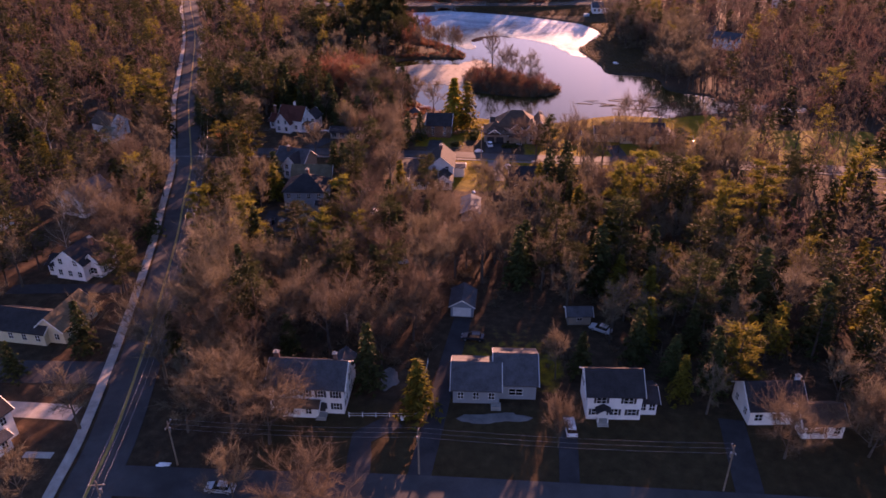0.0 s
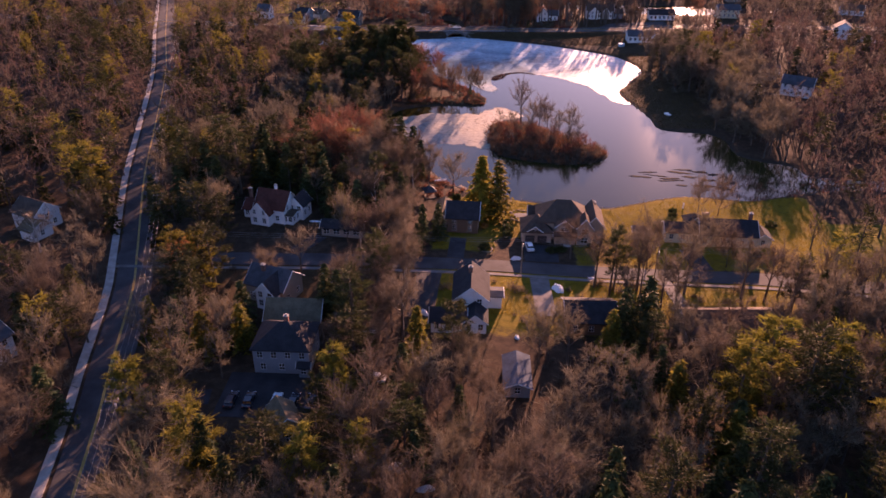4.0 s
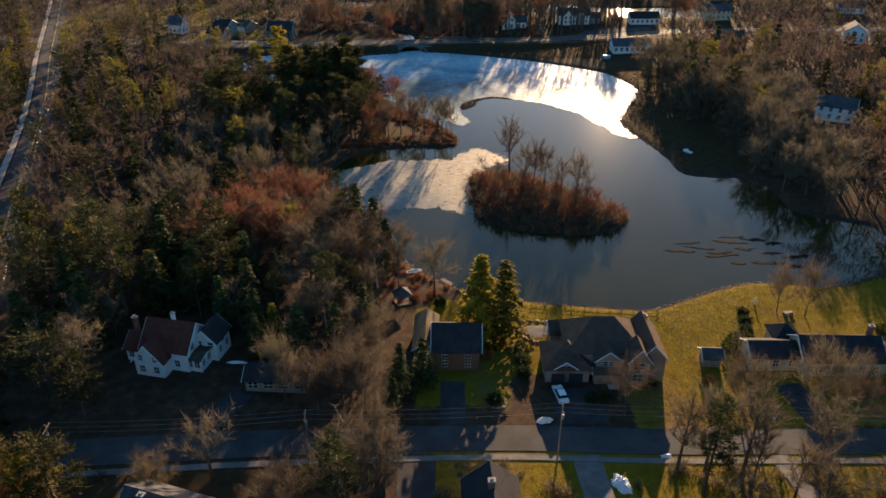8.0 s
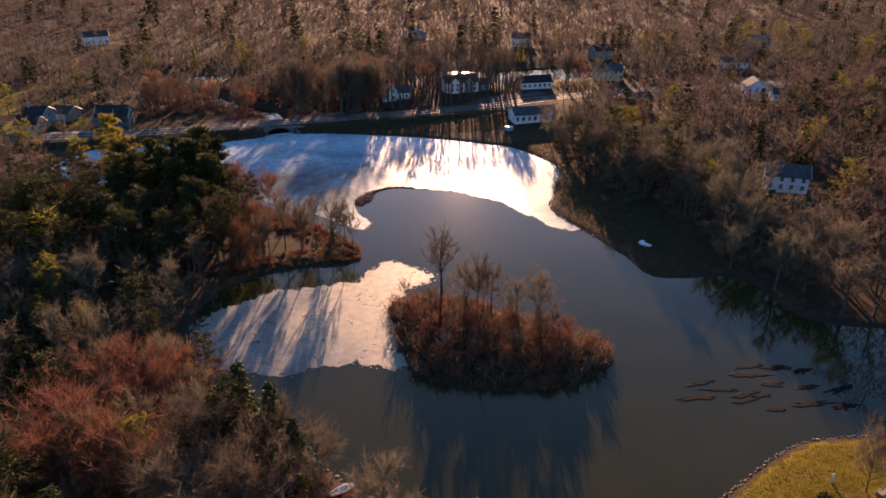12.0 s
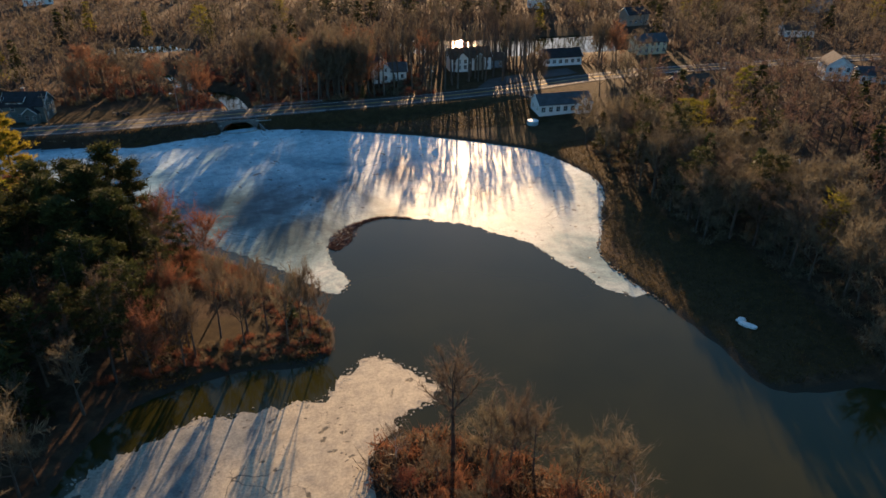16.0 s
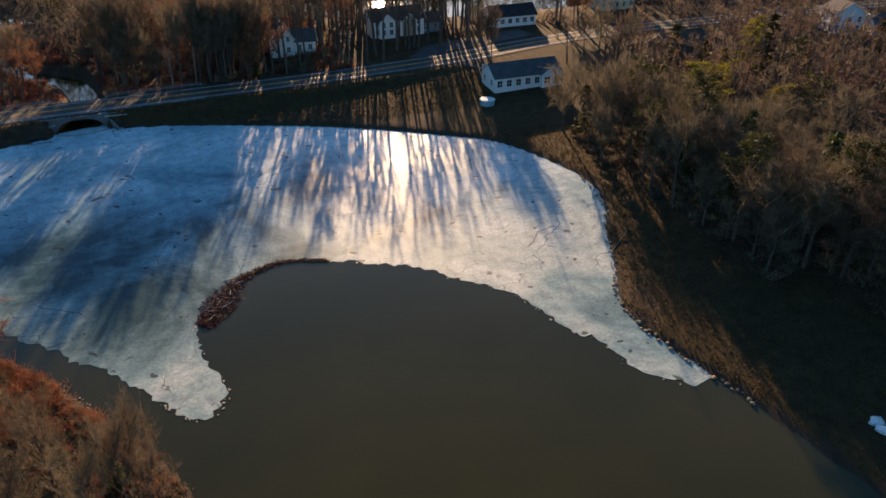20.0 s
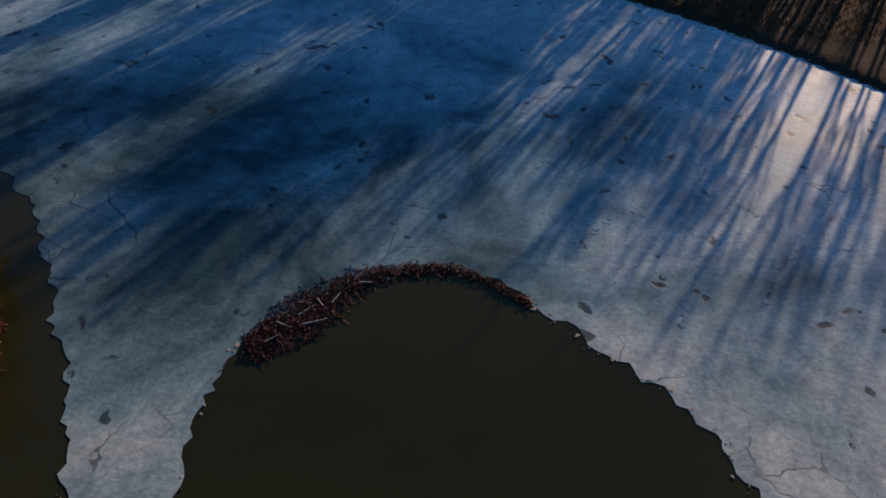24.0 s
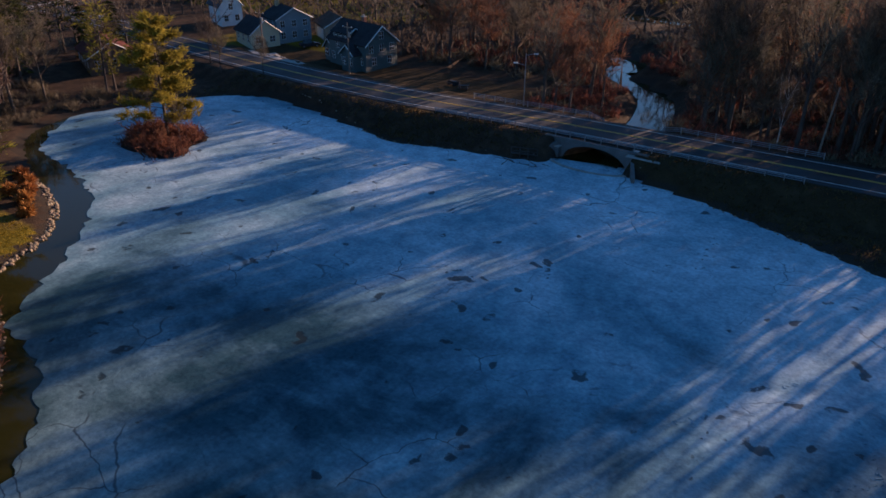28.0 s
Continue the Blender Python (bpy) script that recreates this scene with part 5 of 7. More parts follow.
def free(x, y, gap=1.0):
    x, y = np.asarray(x, float), np.asarray(y, float)
    ok = np.ones(x.shape, bool)
    near = (x > -110) & (x < 175) & (y > 260) & (y < 515)
    ok[near] &= ~inside(POND, x[near], y[near]) & (distance(POND, x[near], y[near]) > 1.5)
    for line, half in KEEP_OUT:
        ok &= distance(line, x, y, False) > half
    for lake in (FAR_LAKE, FAR_POOL):
        ok &= ~inside(lake, x, y) & (distance(lake, x, y) > 2)
    for hx, hy, r in HOUSE_SPOTS:
        ok &= np.hypot(x - hx, (y - hy + 4) * 0.8) > r + 1.5
    for cx, cy, w, d in CLEAR:
        ok &= (np.abs(x - cx) > w) | (np.abs(y - cy) > d)
    for tx, ty, r in TREE_SPOTS:
        ok &= np.hypot(x - tx, y - ty) > r * gap
    return ok


KINDS = {}


def tree_kind(kind, variants, make, woodmat, crownmat):
    KINDS[kind] = []
    for i in range(variants):
        (wv, wf), (cv, cf) = make(i)
        KINDS[kind].append((sheet("trunk", wv, wf, M[woodmat], True), sheet("crown", cv, cf, M[crownmat]), (wv, wf, cv, cf)))


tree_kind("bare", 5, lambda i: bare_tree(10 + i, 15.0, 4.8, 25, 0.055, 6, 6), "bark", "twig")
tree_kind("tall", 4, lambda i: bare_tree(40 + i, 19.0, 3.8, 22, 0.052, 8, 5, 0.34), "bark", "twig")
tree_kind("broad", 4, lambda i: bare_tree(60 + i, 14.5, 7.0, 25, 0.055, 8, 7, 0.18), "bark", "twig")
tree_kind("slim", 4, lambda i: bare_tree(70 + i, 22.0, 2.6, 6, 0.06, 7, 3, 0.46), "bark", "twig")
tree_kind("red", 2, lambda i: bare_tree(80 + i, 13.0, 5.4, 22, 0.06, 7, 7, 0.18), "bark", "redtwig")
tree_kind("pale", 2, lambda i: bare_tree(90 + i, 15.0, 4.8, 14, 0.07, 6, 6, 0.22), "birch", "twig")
tree_kind("spruce", 3, lambda i: spruce_tree(100 + i, 15.0, 3.7, 16, 24, 0.68), "bark", "spruce")
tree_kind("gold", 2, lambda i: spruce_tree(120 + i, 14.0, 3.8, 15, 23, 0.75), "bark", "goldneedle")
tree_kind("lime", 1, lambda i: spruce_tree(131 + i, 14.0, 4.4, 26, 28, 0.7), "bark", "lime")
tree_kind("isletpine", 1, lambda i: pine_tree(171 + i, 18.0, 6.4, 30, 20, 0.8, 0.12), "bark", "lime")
tree_kind("pine", 3, lambda i: pine_tree(140 + i, 18.0, 4.6, 10, 13, 0.72), "bark", "needle")
tree_kind("grovepine", 3, lambda i: pine_tree(150 + i, 18.0, 5.2, 22, 15, 0.72, 0.2, 0.86), "bark", "needle")
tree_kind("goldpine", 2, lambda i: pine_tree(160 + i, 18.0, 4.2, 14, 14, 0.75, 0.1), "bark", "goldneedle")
tree_kind("rust", 1, lambda i: leaf_tree(180 + i, 12.0, 4.6), "bark", "rust")

NAMES = dict(bare=("bare_tree", "leafless brown deciduous tree with fine twigs"), tall=("bare_tree", "tall narrow leafless tree with high twiggy crown"),
             slim=("bare_tree", "very tall slender leafless tree with a small crown"), broad=("bare_tree", "broad spreading leafless tree with grey-brown twigs"), red=("bare_tree", "leafless tree with reddish buds"), pale=("bare_tree", "leafless tree with pale grey bark"),
             spruce=("spruce", "dark green conical spruce"), gold=("spruce", "conical conifer coloured yellow-green as in low sun"), lime=("spruce", "full yellow-green spruce standing on the lawn"), isletpine=("white_pine", "pine coloured golden as if sunlit, with layered plumes on the islet"), pine=("white_pine", "tall white pine with layered green plumes"),
             grovepine=("white_pine", "tall dark full-crowned white pine on the peninsula"), goldpine=("white_pine", "pine coloured yellow-green as in low sun"), rust=("oak", "oak holding rust-brown dead leaves"))
DEEP = {}


def plant(kind, x, y, size=1.0, wide=1.0, var=None, gap=2.5, group=""):
    rng = RNG
    lib = KINDS[kind]
    k = rng.randrange(len(lib)) if var is None else var % len(lib)
    name, label = NAMES[kind]
    z = high(x, y)
    m = pose(x, y, z, 0, 0, rng.uniform(0, 360)) @ Matrix.Diagonal((size * wide, size * wide, size, 1))
    if (kind, k) in DEEP:
        ob = copy_thing(DEEP[kind, k], Matrix())
        ob.matrix_basis = m
    else:
        ob = new(name)
        ob.empty_display_size = 0.2
        for pname, me in (("trunk", lib[k][0]), ("crown", lib[k][1])):
            c = new(pname, me)
            c.parent = ob
        tagged(ob, label, "tree")
        DEEP[kind, k] = ob
        ob.matrix_basis = m
    if group:
        tagged(ob, group=group)
    TREE_SPOTS.append((x, y, gap))
    return ob


def thicket(name, label, spots, kinds, mats, category="woodland"):
    """Many trees in one mesh: spots are x, y, size."""
    rs = np.random.RandomState(len(spots) + len(name))
    vs, fs, ids, n = [], [], [], 0
    for (x, y, size), z in zip(spots, height([s[0] for s in spots], [s[1] for s in spots])):
        wv, wf, cv, cf = kinds[rs.randint(len(kinds))]
        a = rs.rand() * 6.283
        rot = np.array([[math.cos(a), -math.sin(a), 0], [math.sin(a), math.cos(a), 0], [0, 0, 1]]) * size
        wide = rs.uniform(0.85, 1.2)
        for v, f, mi in ((wv, wf, 0), (cv, cf, 1)):
            vs.append(v @ rot.T * (wide, wide, 1) + (x, y, z))
            fs.append(f + n)
            ids.append(np.full(len(f), mi, np.int32))
            n += len(v)
    me = sheet(name, np.concatenate(vs), np.concatenate(fs), [M[m] for m in mats])
    me.attributes.new("material_index", "INT", "FACE").data.foreach_set("value", np.concatenate(ids))
    return tagged(new(name, me), label, category, kind="stuff")


def hero_trees():
    for kind, x, y, size, wide in (
            # the pair of spruces on the lawn, trees added to shade the south yards, and those round the villa
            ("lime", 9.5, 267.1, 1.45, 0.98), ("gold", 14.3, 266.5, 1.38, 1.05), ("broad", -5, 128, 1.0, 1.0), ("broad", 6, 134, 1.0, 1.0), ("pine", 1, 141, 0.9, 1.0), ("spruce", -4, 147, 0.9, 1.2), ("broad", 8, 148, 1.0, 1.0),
            ("broad", 73.8, 274.3, 0.8, 0.6), ("broad", 79.1, 272.6, 0.8, 0.7),
            # island
            ("tall", 24.5, 345, 1.08, 1.05), ("bare", 31, 340, 0.95, 0.85), ("bare", 41.5, 331, 0.95, 0.9), ("bare", 36.5, 335, 0.5, 0.8), ("bare", 28.5, 342, 0.8, 1.0), ("bare", 34, 338.5, 0.85, 0.9), ("tall", 38, 333.5, 0.65, 1.0), ("pale", 44, 329.5, 0.6, 1.0), ("bare", 21, 340, 0.55, 1.0), ("pale", 16.5, 346, 0.5, 0.9), ("bare", 27.5, 337, 0.5, 0.7),
            ("pale", 20.0, 325, 0.45, 0.9), ("bare", 33.5, 343, 0.55, 0.6), ("bare", 44, 327, 0.45, 0.7),
            ("red", 18, 332, 0.34, 1.1), ("red", 22, 329, 0.4, 1.1), ("red", 27, 331, 0.42, 1.1), ("red", 32, 328, 0.42, 1.1), ("red", 37, 324, 0.4, 1.2), ("red", 43, 321, 0.4, 1.2), ("red", 48, 319.5, 0.34, 1.2), ("red", 25, 322, 0.36, 1.2), ("red", 31, 319, 0.38, 1.2), ("red", 39, 316.5, 0.36, 1.2),
            ("red", 19, 323, 0.34, 1.2), ("red", 46, 325, 0.42, 1.1), ("red", 36, 331, 0.42, 1.1), ("red", 29, 337, 0.4, 1.1), ("red", 22, 337, 0.42, 1.0), ("red", 17, 340, 0.34, 1.0), ("broad", 28, 325, 0.4, 0.9), ("broad", 41, 327, 0.42, 0.9), ("broad", 34, 322, 0.4, 0.9), ("broad", 24, 334, 0.42, 0.9),
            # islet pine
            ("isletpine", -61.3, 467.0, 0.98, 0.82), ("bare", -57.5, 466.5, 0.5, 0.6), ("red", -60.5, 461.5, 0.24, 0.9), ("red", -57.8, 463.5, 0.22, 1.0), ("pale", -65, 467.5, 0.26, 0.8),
            # point of the peninsula
            ("bare", 9, 378.5, 0.8, 0.5), ("bare", 6, 380.5, 0.95, 0.55), ("bare", 3.4, 378, 1.0, 0.55), ("tall", 0, 383, 0.85, 0.6), ("bare", -4, 380, 0.95, 0.6), ("tall", -8, 383, 0.9, 0.7), ("bare", 7.6, 383, 0.9, 0.55), ("tall", -12, 378, 0.85, 0.6), ("bare", -2, 390, 0.8, 0.7),
            ("bare", 6, 387, 0.6, 0.7), ("spruce", 4.5, 386, 0.35, 1.0),
            # conifers of the west wood, seen past the white house
            ("spruce", -13, 303, 1.05, 1.1), ("spruce", -17.5, 306, 1.2, 1.1), ("spruce", -10, 296, 0.9, 1.1), ("pine", -20, 300, 1.0, 1.0), ("red", -29, 318, 1.05, 1.2), ("red", -34, 312, 1.0, 1.3), ("red", -38, 300, 1.2, 1.3), ("red", -44, 307, 1.2, 1.3), ("red", -33, 295, 1.1, 1.2), ("red", -48, 297, 1.2, 1.3), ("red", -40, 318, 1.1, 1.3),
            ("broad", -24, 300, 1.1, 1.0), ("broad", -27, 290, 1.1, 1.0), ("broad", -17, 289, 1.0, 0.9), ("bare", -7, 287, 0.8, 0.7), ("gold", -58, 280, 0.95, 1.3), ("spruce", -62, 300, 1.0, 1.2),
            ("rust", -61, 224, 1.0, 1.0), ("goldpine", -64, 226, 0.75, 1.1), ("spruce", -2, 252, 0.75, 1.1), ("spruce", -6, 249, 0.8, 1.0), ("broad", -12, 245, 0.85, 0.8), ("broad", -20, 244, 0.85, 0.8),
            ("broad", -26, 247, 1.0, 0.6), ("spruce", -7, 243, 0.6, 1.0),
            # along the middle street
            ("tall", 37, 228, 0.9, 1.0), ("bare", 42, 229, 1.1, 0.9), ("tall", 47, 227, 1.0, 1.1), ("bare", 33, 243, 0.8, 1.0), ("broad", 52, 240, 1.0, 0.7), ("tall", 58, 226, 0.95, 1.1), ("broad", 66, 242, 0.95, 0.8),
            ("broad", 72, 240, 0.7, 0.9), ("spruce", 44, 205, 1.15, 1.2), ("spruce", 39, 203, 1.05, 1.1), ("gold", 36, 199, 0.9, 1.1), ("spruce", -24, 208, 0.9, 1.1), ("spruce", -42, 207, 0.8, 1.2), ("gold", -47, 196, 0.8, 1.4),
            ("gold", -40, 199, 0.8, 1.3), ("pine", 4, 196, 0.85, 1.0), ("broad", -9, 228, 0.95, 0.8), ("broad", -14, 222, 0.9, 0.8), ("spruce", -18, 197, 0.8, 1.2), ("broad", -42, 226, 0.6, 0.8),
            # yards on the south street
            ("broad", -16, 99, 0.95, 1.35), ("broad", -24, 104, 0.95, 1.2), ("broad", 0.5, 121, 0.75, 0.8), ("broad", 33, 100, 0.75, 0.6), ("bare", 34, 118, 0.8, 0.7), ("gold", 56, 113, 0.75, 0.9), ("goldpine", 66, 116, 0.85, 1.2),
            ("broad", 70, 99, 0.85, 1.0), ("broad", 84, 100, 0.85, 1.1), ("gold", 93, 110, 0.85, 1.2), ("gold", 55, 140, 0.95, 1.1), ("goldpine", -18, 158, 0.85, 1.1), ("goldpine", -10, 162, 0.75, 1.1), ("broad", -30, 144, 1.0, 1.0),
            ("broad", -40, 136, 1.0, 1.0), ("broad", -44, 121, 1.0, 1.0), ("broad", -33, 120, 1.0, 1.0), ("spruce", -70, 115, 0.6, 1.3), ("pale", -82, 160, 0.9, 1.0), ("pale", -96, 184, 0.8, 1.0), ("goldpine", -100, 262, 1.15, 1.3),
            ("pale", -104, 236, 0.9, 1.2), ("broad", -95, 250, 0.8, 1.0), ("pale", -125, 232, 1.0, 1.0), ("gold", -84, 215, 0.7, 1.2), ("spruce", -84, 262, 0.8, 1.2),
            ("spruce", -66, 266, 1.1, 1.2), ("spruce", -71, 272, 1.2, 1.2), ("pine", -63, 275, 1.15, 1.2), ("spruce", -56, 276, 1.0, 1.2), ("spruce", -49, 279, 1.1, 1.2), ("pine", -43, 277, 1.1, 1.1), ("spruce", -37, 274, 1.0, 1.1), ("spruce", -76, 262, 1.0, 1.2), ("pine", -70, 284, 1.2, 1.2), ("spruce", -58, 290, 1.1, 1.2), ("pine", -46, 289, 1.1, 1.2), ("spruce", -40, 286, 1.0, 1.2), ("spruce", -34, 265, 0.9, 1.1), ("pine", -78, 276, 1.1, 1.2),
            # added to shade the main road and the yards beside it
            ("bare", -62.5, 146, 1.0, 1.0), ("broad", -71, 166, 1.1, 1.0), ("spruce", -67, 173, 1.0, 1.1), ("broad", -36, 130, 1.2, 1.0), ("broad", -38, 147, 1.2, 1.0), ("spruce", -31, 134, 1.0, 1.2), ("pine", -26, 130, 1.0, 1.1),
            # tall conifers between the two streets
            ("goldpine", 55, 179, 1.15, 1.0), ("goldpine", 61, 184, 1.2, 1.0), ("pine", 67, 180, 1.2, 1.1), ("goldpine", 73, 185, 1.1, 1.0), ("goldpine", 79, 171, 1.05, 1.2), ("goldpine", 90, 178, 1.15, 1.2), ("spruce", 58, 153, 1.1, 1.1), ("goldpine", 61, 149, 0.7, 1.3),
            # this row is added to shade the south lawns
            ("spruce", 28, 152, 1.1, 1.0), ("pine", 36, 151, 1.2, 1.0), ("spruce", 46, 150, 1.2, 1.1), ("pine", 52, 159, 1.1, 1.1), ("spruce", 70, 136, 1.1, 1.1), ("spruce", 78, 141, 1.2, 1.1), ("pine", 62, 132, 1.1, 1.0), ("tall", 20, 153, 1.1, 1.1), ("spruce", 86, 130, 1.1, 1.1),
            # the first three are added to shade the western yards
            ("broad", -82, 172, 1.1, 1.0), ("bare", -75, 179, 1.0, 1.0), ("broad", -86, 206, 1.0, 1.0), ("bare", 70, 201, 1.0, 1.1), ("tall", 77, 203, 0.95, 1.1), ("bare", 83, 202, 1.0, 1.2), ("bare", 60, 200, 0.95, 1.1),
            # the pine grove on the peninsula's north side
            ("grovepine", -24, 417, 1.2, 0.9), ("grovepine", -29, 421, 1.35, 0.95), ("grovepine", -35, 418, 1.25, 1.0), ("grovepine", -31, 412, 1.3, 1.0), ("grovepine", -42, 421, 1.2, 1.0), ("grovepine", -38, 410, 1.2, 1.0), ("grovepine", -26, 405, 1.15, 1.0), ("grovepine", -48, 414, 1.25, 1.0), ("grovepine", -34, 402, 1.15, 1.0), ("grovepine", -45, 404, 1.2, 1.0),
            # north-west shore and beyond the road
            ("goldpine", -49, 433.5, 0.95, 1.0), ("spruce", -46, 428, 0.7, 1.0), ("goldpine", -57, 438, 1.05, 1.0), ("goldpine", -66, 441, 1.0, 1.0), ("tall", -93, 459, 0.85, 1.0), ("bare", -96, 466, 0.95, 1.0), ("tall", -90, 453, 0.8, 1.0), ("bare", -101, 461, 0.9, 1.0), ("tall", -92, 477, 0.75, 0.9), ("broad", -104, 452, 0.9, 1.0), ("bare", -97, 446, 0.9, 1.0), ("tall", -107, 465, 0.9, 1.0), ("bare", -88, 484, 0.7, 0.8), ("bare", -83, 494, 0.6, 0.7), ("bare", -90, 497, 0.6, 0.8), ("bare", -74, 497, 0.5, 0.7), ("pale", 15.5, 512, 0.75, 0.5),
            ("spruce", 36, 512, 0.3, 1.3),
            # east shore
            ("pine", 96, 405, 1.0, 1.1), ("bare", 101, 414, 1.1, 1.1), ("broad", 94.5, 399, 1.0, 0.8), ("pine", 104, 427, 1.1, 1.1), ("bare", 99, 440, 1.1, 1.1), ("spruce", 107, 418, 1.1, 1.1), ("bare", 108, 437, 1.1, 1.2), ("tall", 102, 402, 1.0, 1.2), ("broad", 98, 424, 1.1, 0.9), ("bare", 103, 390, 1.0, 1.1), ("pine", 108, 396, 1.0, 1.2), ("tall", 105, 380, 0.9, 1.2), ("bare", 96, 450, 1.0, 1.0), ("spruce", 112, 405, 1.1, 1.1),
            ("goldpine", 112, 436, 0.8, 1.1), ("goldpine", 118, 447, 0.8, 1.1), ("gold", 131, 455, 1.0, 0.9), ("goldpine", 126, 432, 0.7, 1.2), ("spruce", 104, 428, 0.6, 1.1), ("goldpine", 150, 468, 0.8, 1.1)):
        plant(kind, x, y, size, wide)
    # slender trees beyond the far road, whose long thin shadows lie across the ice
    rs = np.random.RandomState(17)
    for k in range(84):
        y = rs.uniform(513, 562)
        x = 20 + 60 * (k + rs.uniform(0, 1)) / 84 + 0.2717 * (y - 440)
        if distance(FAR_ROAD, np.array([x]), np.array([y]), False)[0] > 6.5 and all(math.hypot(x - h[0], y - h[1]) > h[2] for h in HOUSE_SPOTS):
            plant("slim", x, y, rs.uniform(0.85, 1.1), rs.uniform(0.8, 1.1))
    # tall full crowns that keep the middle of the ice in shade
    for lo, hi in ((-26, -12.5), (-2, 16)):
        for q in np.arange(lo, hi, 1.1):
            y = rs.uniform(512.5, 530)
            x = q + 0.2717 * (y - 440)
            if distance(STREAM, np.array([x]), np.array([y]), False)[0] > 4.5 and distance(FAR_ROAD, np.array([x]), np.array([y]), False)[0] > 6.5:
                plant(("tall", "tall", "bare")[int(q * 7) % 3], x, y, rs.uniform(1.1, 1.3), rs.uniform(0.8, 1.0))
    # a few trees round the white ranch house
    for kind, x, y, size, wide in (("broad", 93, 502.3, 1.1, 0.55), ("bare", 95.6, 501.4, 1.15, 0.6), ("tall", 121, 490, 0.9, 0.8), ("bare", 119, 479, 0.85, 0.7), ("tall", 126, 484, 0.9, 0.8), ("bare", 122.5, 500, 0.8, 0.8)):
        plant(kind, x, y, size, wide)


def forest():
    rs = np.random.RandomState(5)
    # the tall screen of trees south of the middle street
    for x, y in rs.uniform((36, 176), (104, 226), (90, 2)):
        if free([x], [y])[0]:
            plant(rs.choice(["tall", "bare", "spruce", "pine"], p=[0.45, 0.27, 0.18, 0.1]), x, y, rs.uniform(0.75, 1.0), rs.uniform(0.9, 1.15), gap=3.4)

    def candidates(x0, x1, y0, y1, step):
        gx, gy = np.meshgrid(np.arange(x0, x1, step), np.arange(y0, y1, step))
        x = gx.ravel() + rs.uniform(-0.45, 0.45, gx.size) * step
        y = gy.ravel() + rs.uniform(-0.45, 0.45, gx.size) * step
        ok = free(x, y)
        return x[ok], y[ok]

    def dense(x, y):
        n = np.array([noise.noise(Vector((a * 0.025, b * 0.025, 3.0))) for a, b in zip(x, y)])
        return n

    # the peninsula's pines
    x, y = candidates(-75, 8, 374, 428, 5.5)
    k = 0
    for a, b in zip(x, y):
        if a < -15 - (b - 376) * 0.12 or (a < 0 and rs.rand() < 0.25):
            plant("pine" if a < -15 and rs.rand() < 0.66 else ("tall", "red", "bare")[k % 3], a, b, rs.uniform(0.75, 1.05), rs.uniform(0.8, 1.1), gap=3.0)
            k += 1
    near, conifer, far = [], [], []
    x, y = candidates(-230, 210, 62, 300, 6.6)
    d = dense(x, y)
    lawn = lawn_at(x, y)
    for a, b, q, g in zip(x, y, d, lawn):
        if (b < 99 and -62 < a < 110 and rs.rand() < 0.9) or rs.rand() < (0.75 if g > 0.3 else 0.10) or q < -0.42 or abs(a - 18) > 30 + 0.7 * (b - 8):
            continue
        east = (a > 40 and 120 < b < 205) or (a < -2 and b > 140)
        if rs.rand() < (0.42 if east else 0.15) + 0.3 * max(0, q - 0.1):
            conifer.append((a, b, rs.uniform(0.65, 1.05)))
        else:
            near.append((a, b, rs.uniform(0.65, 1.0)))
    x, y = candidates(-300, -20, 300, 500, 7.0)
    for a, b in zip(x, y):
        if a < 10 - 0.7 * (b - 8):
            continue
        if b > 440 and a > -100:
            if b > 482 or rs.rand() < 0.75:
                continue
        (conifer if rs.rand() < 0.34 else near).append((a, b, rs.uniform(0.65, 1.05)))
    x, y = candidates(78, 330, 290, 500, 5.6)
    for a, b, g in zip(x, y, lawn_at(x, y, MEADOWS_AND_SHADE)):
        if rs.rand() < (1.0 if g > 0.3 else 0.1) or (a < 89 and b > 365) or a > 30 + 0.62 * (b - 40):
            continue
        (conifer if rs.rand() < 0.1 else near).append((a, b, rs.uniform(0.7, 1.05)))
    x, y = candidates(-300, 420, 512, 640, 7.5)
    belt = []
    x5, y5 = candidates(-58, 44, 511, 556, 7.5)
    x, y = np.concatenate([x, x5]), np.concatenate([y, y5])
    for a, b, g in zip(x, y, lawn_at(x, y)):
        if rs.rand() < (0.8 if g > 0.3 else 0.2):
            continue
        (conifer if rs.rand() < (0.13 if not (-62 < a < 60 and b < 565) else 0.0) else belt).append((a, b, rs.uniform(0.7, 1.05)))
    # the trees nearest the flight line stand alone, the rest as woodland
    flight = np.array([(10, 60), (-2, 150), (-8, 190), (6, 280), (20, 330), (40, 400)], float)
    rank = sorted(near, key=lambda s: distance(flight, np.array([s[0]]), np.array([s[1]]), False)[0])
    for a, b, s in rank[:60]:
        plant(rs.choice(["bare", "tall", "broad", "bare", "broad", "pale"], p=[0.26, 0.2, 0.22, 0.1, 0.14, 0.08]), a, b, s, rs.uniform(0.85, 1.15))
    crank = sorted(conifer, key=lambda s: distance(flight, np.array([s[0]]), np.array([s[1]]), False)[0])
    for a, b, s in crank[:90]:
        plant(rs.choice(["spruce", "gold", "pine", "goldpine"], p=[0.42, 0.13, 0.33, 0.12]), a, b, s, rs.uniform(0.9, 1.2))
    hard = [(*a, *b) for a, b in [bare_tree(400 + i, 15, 5.0, 15, 0.085, 6, 5) for i in range(5)] + [bare_tree(410 + i, 18.5, 3.9, 12, 0.09, 8, 4, 0.3) for i in range(4)] + [bare_tree(420 + i, 14, 6.2, 16, 0.085, 7, 5, 0.18) for i in range(3)]]
    rest = rank[60:]
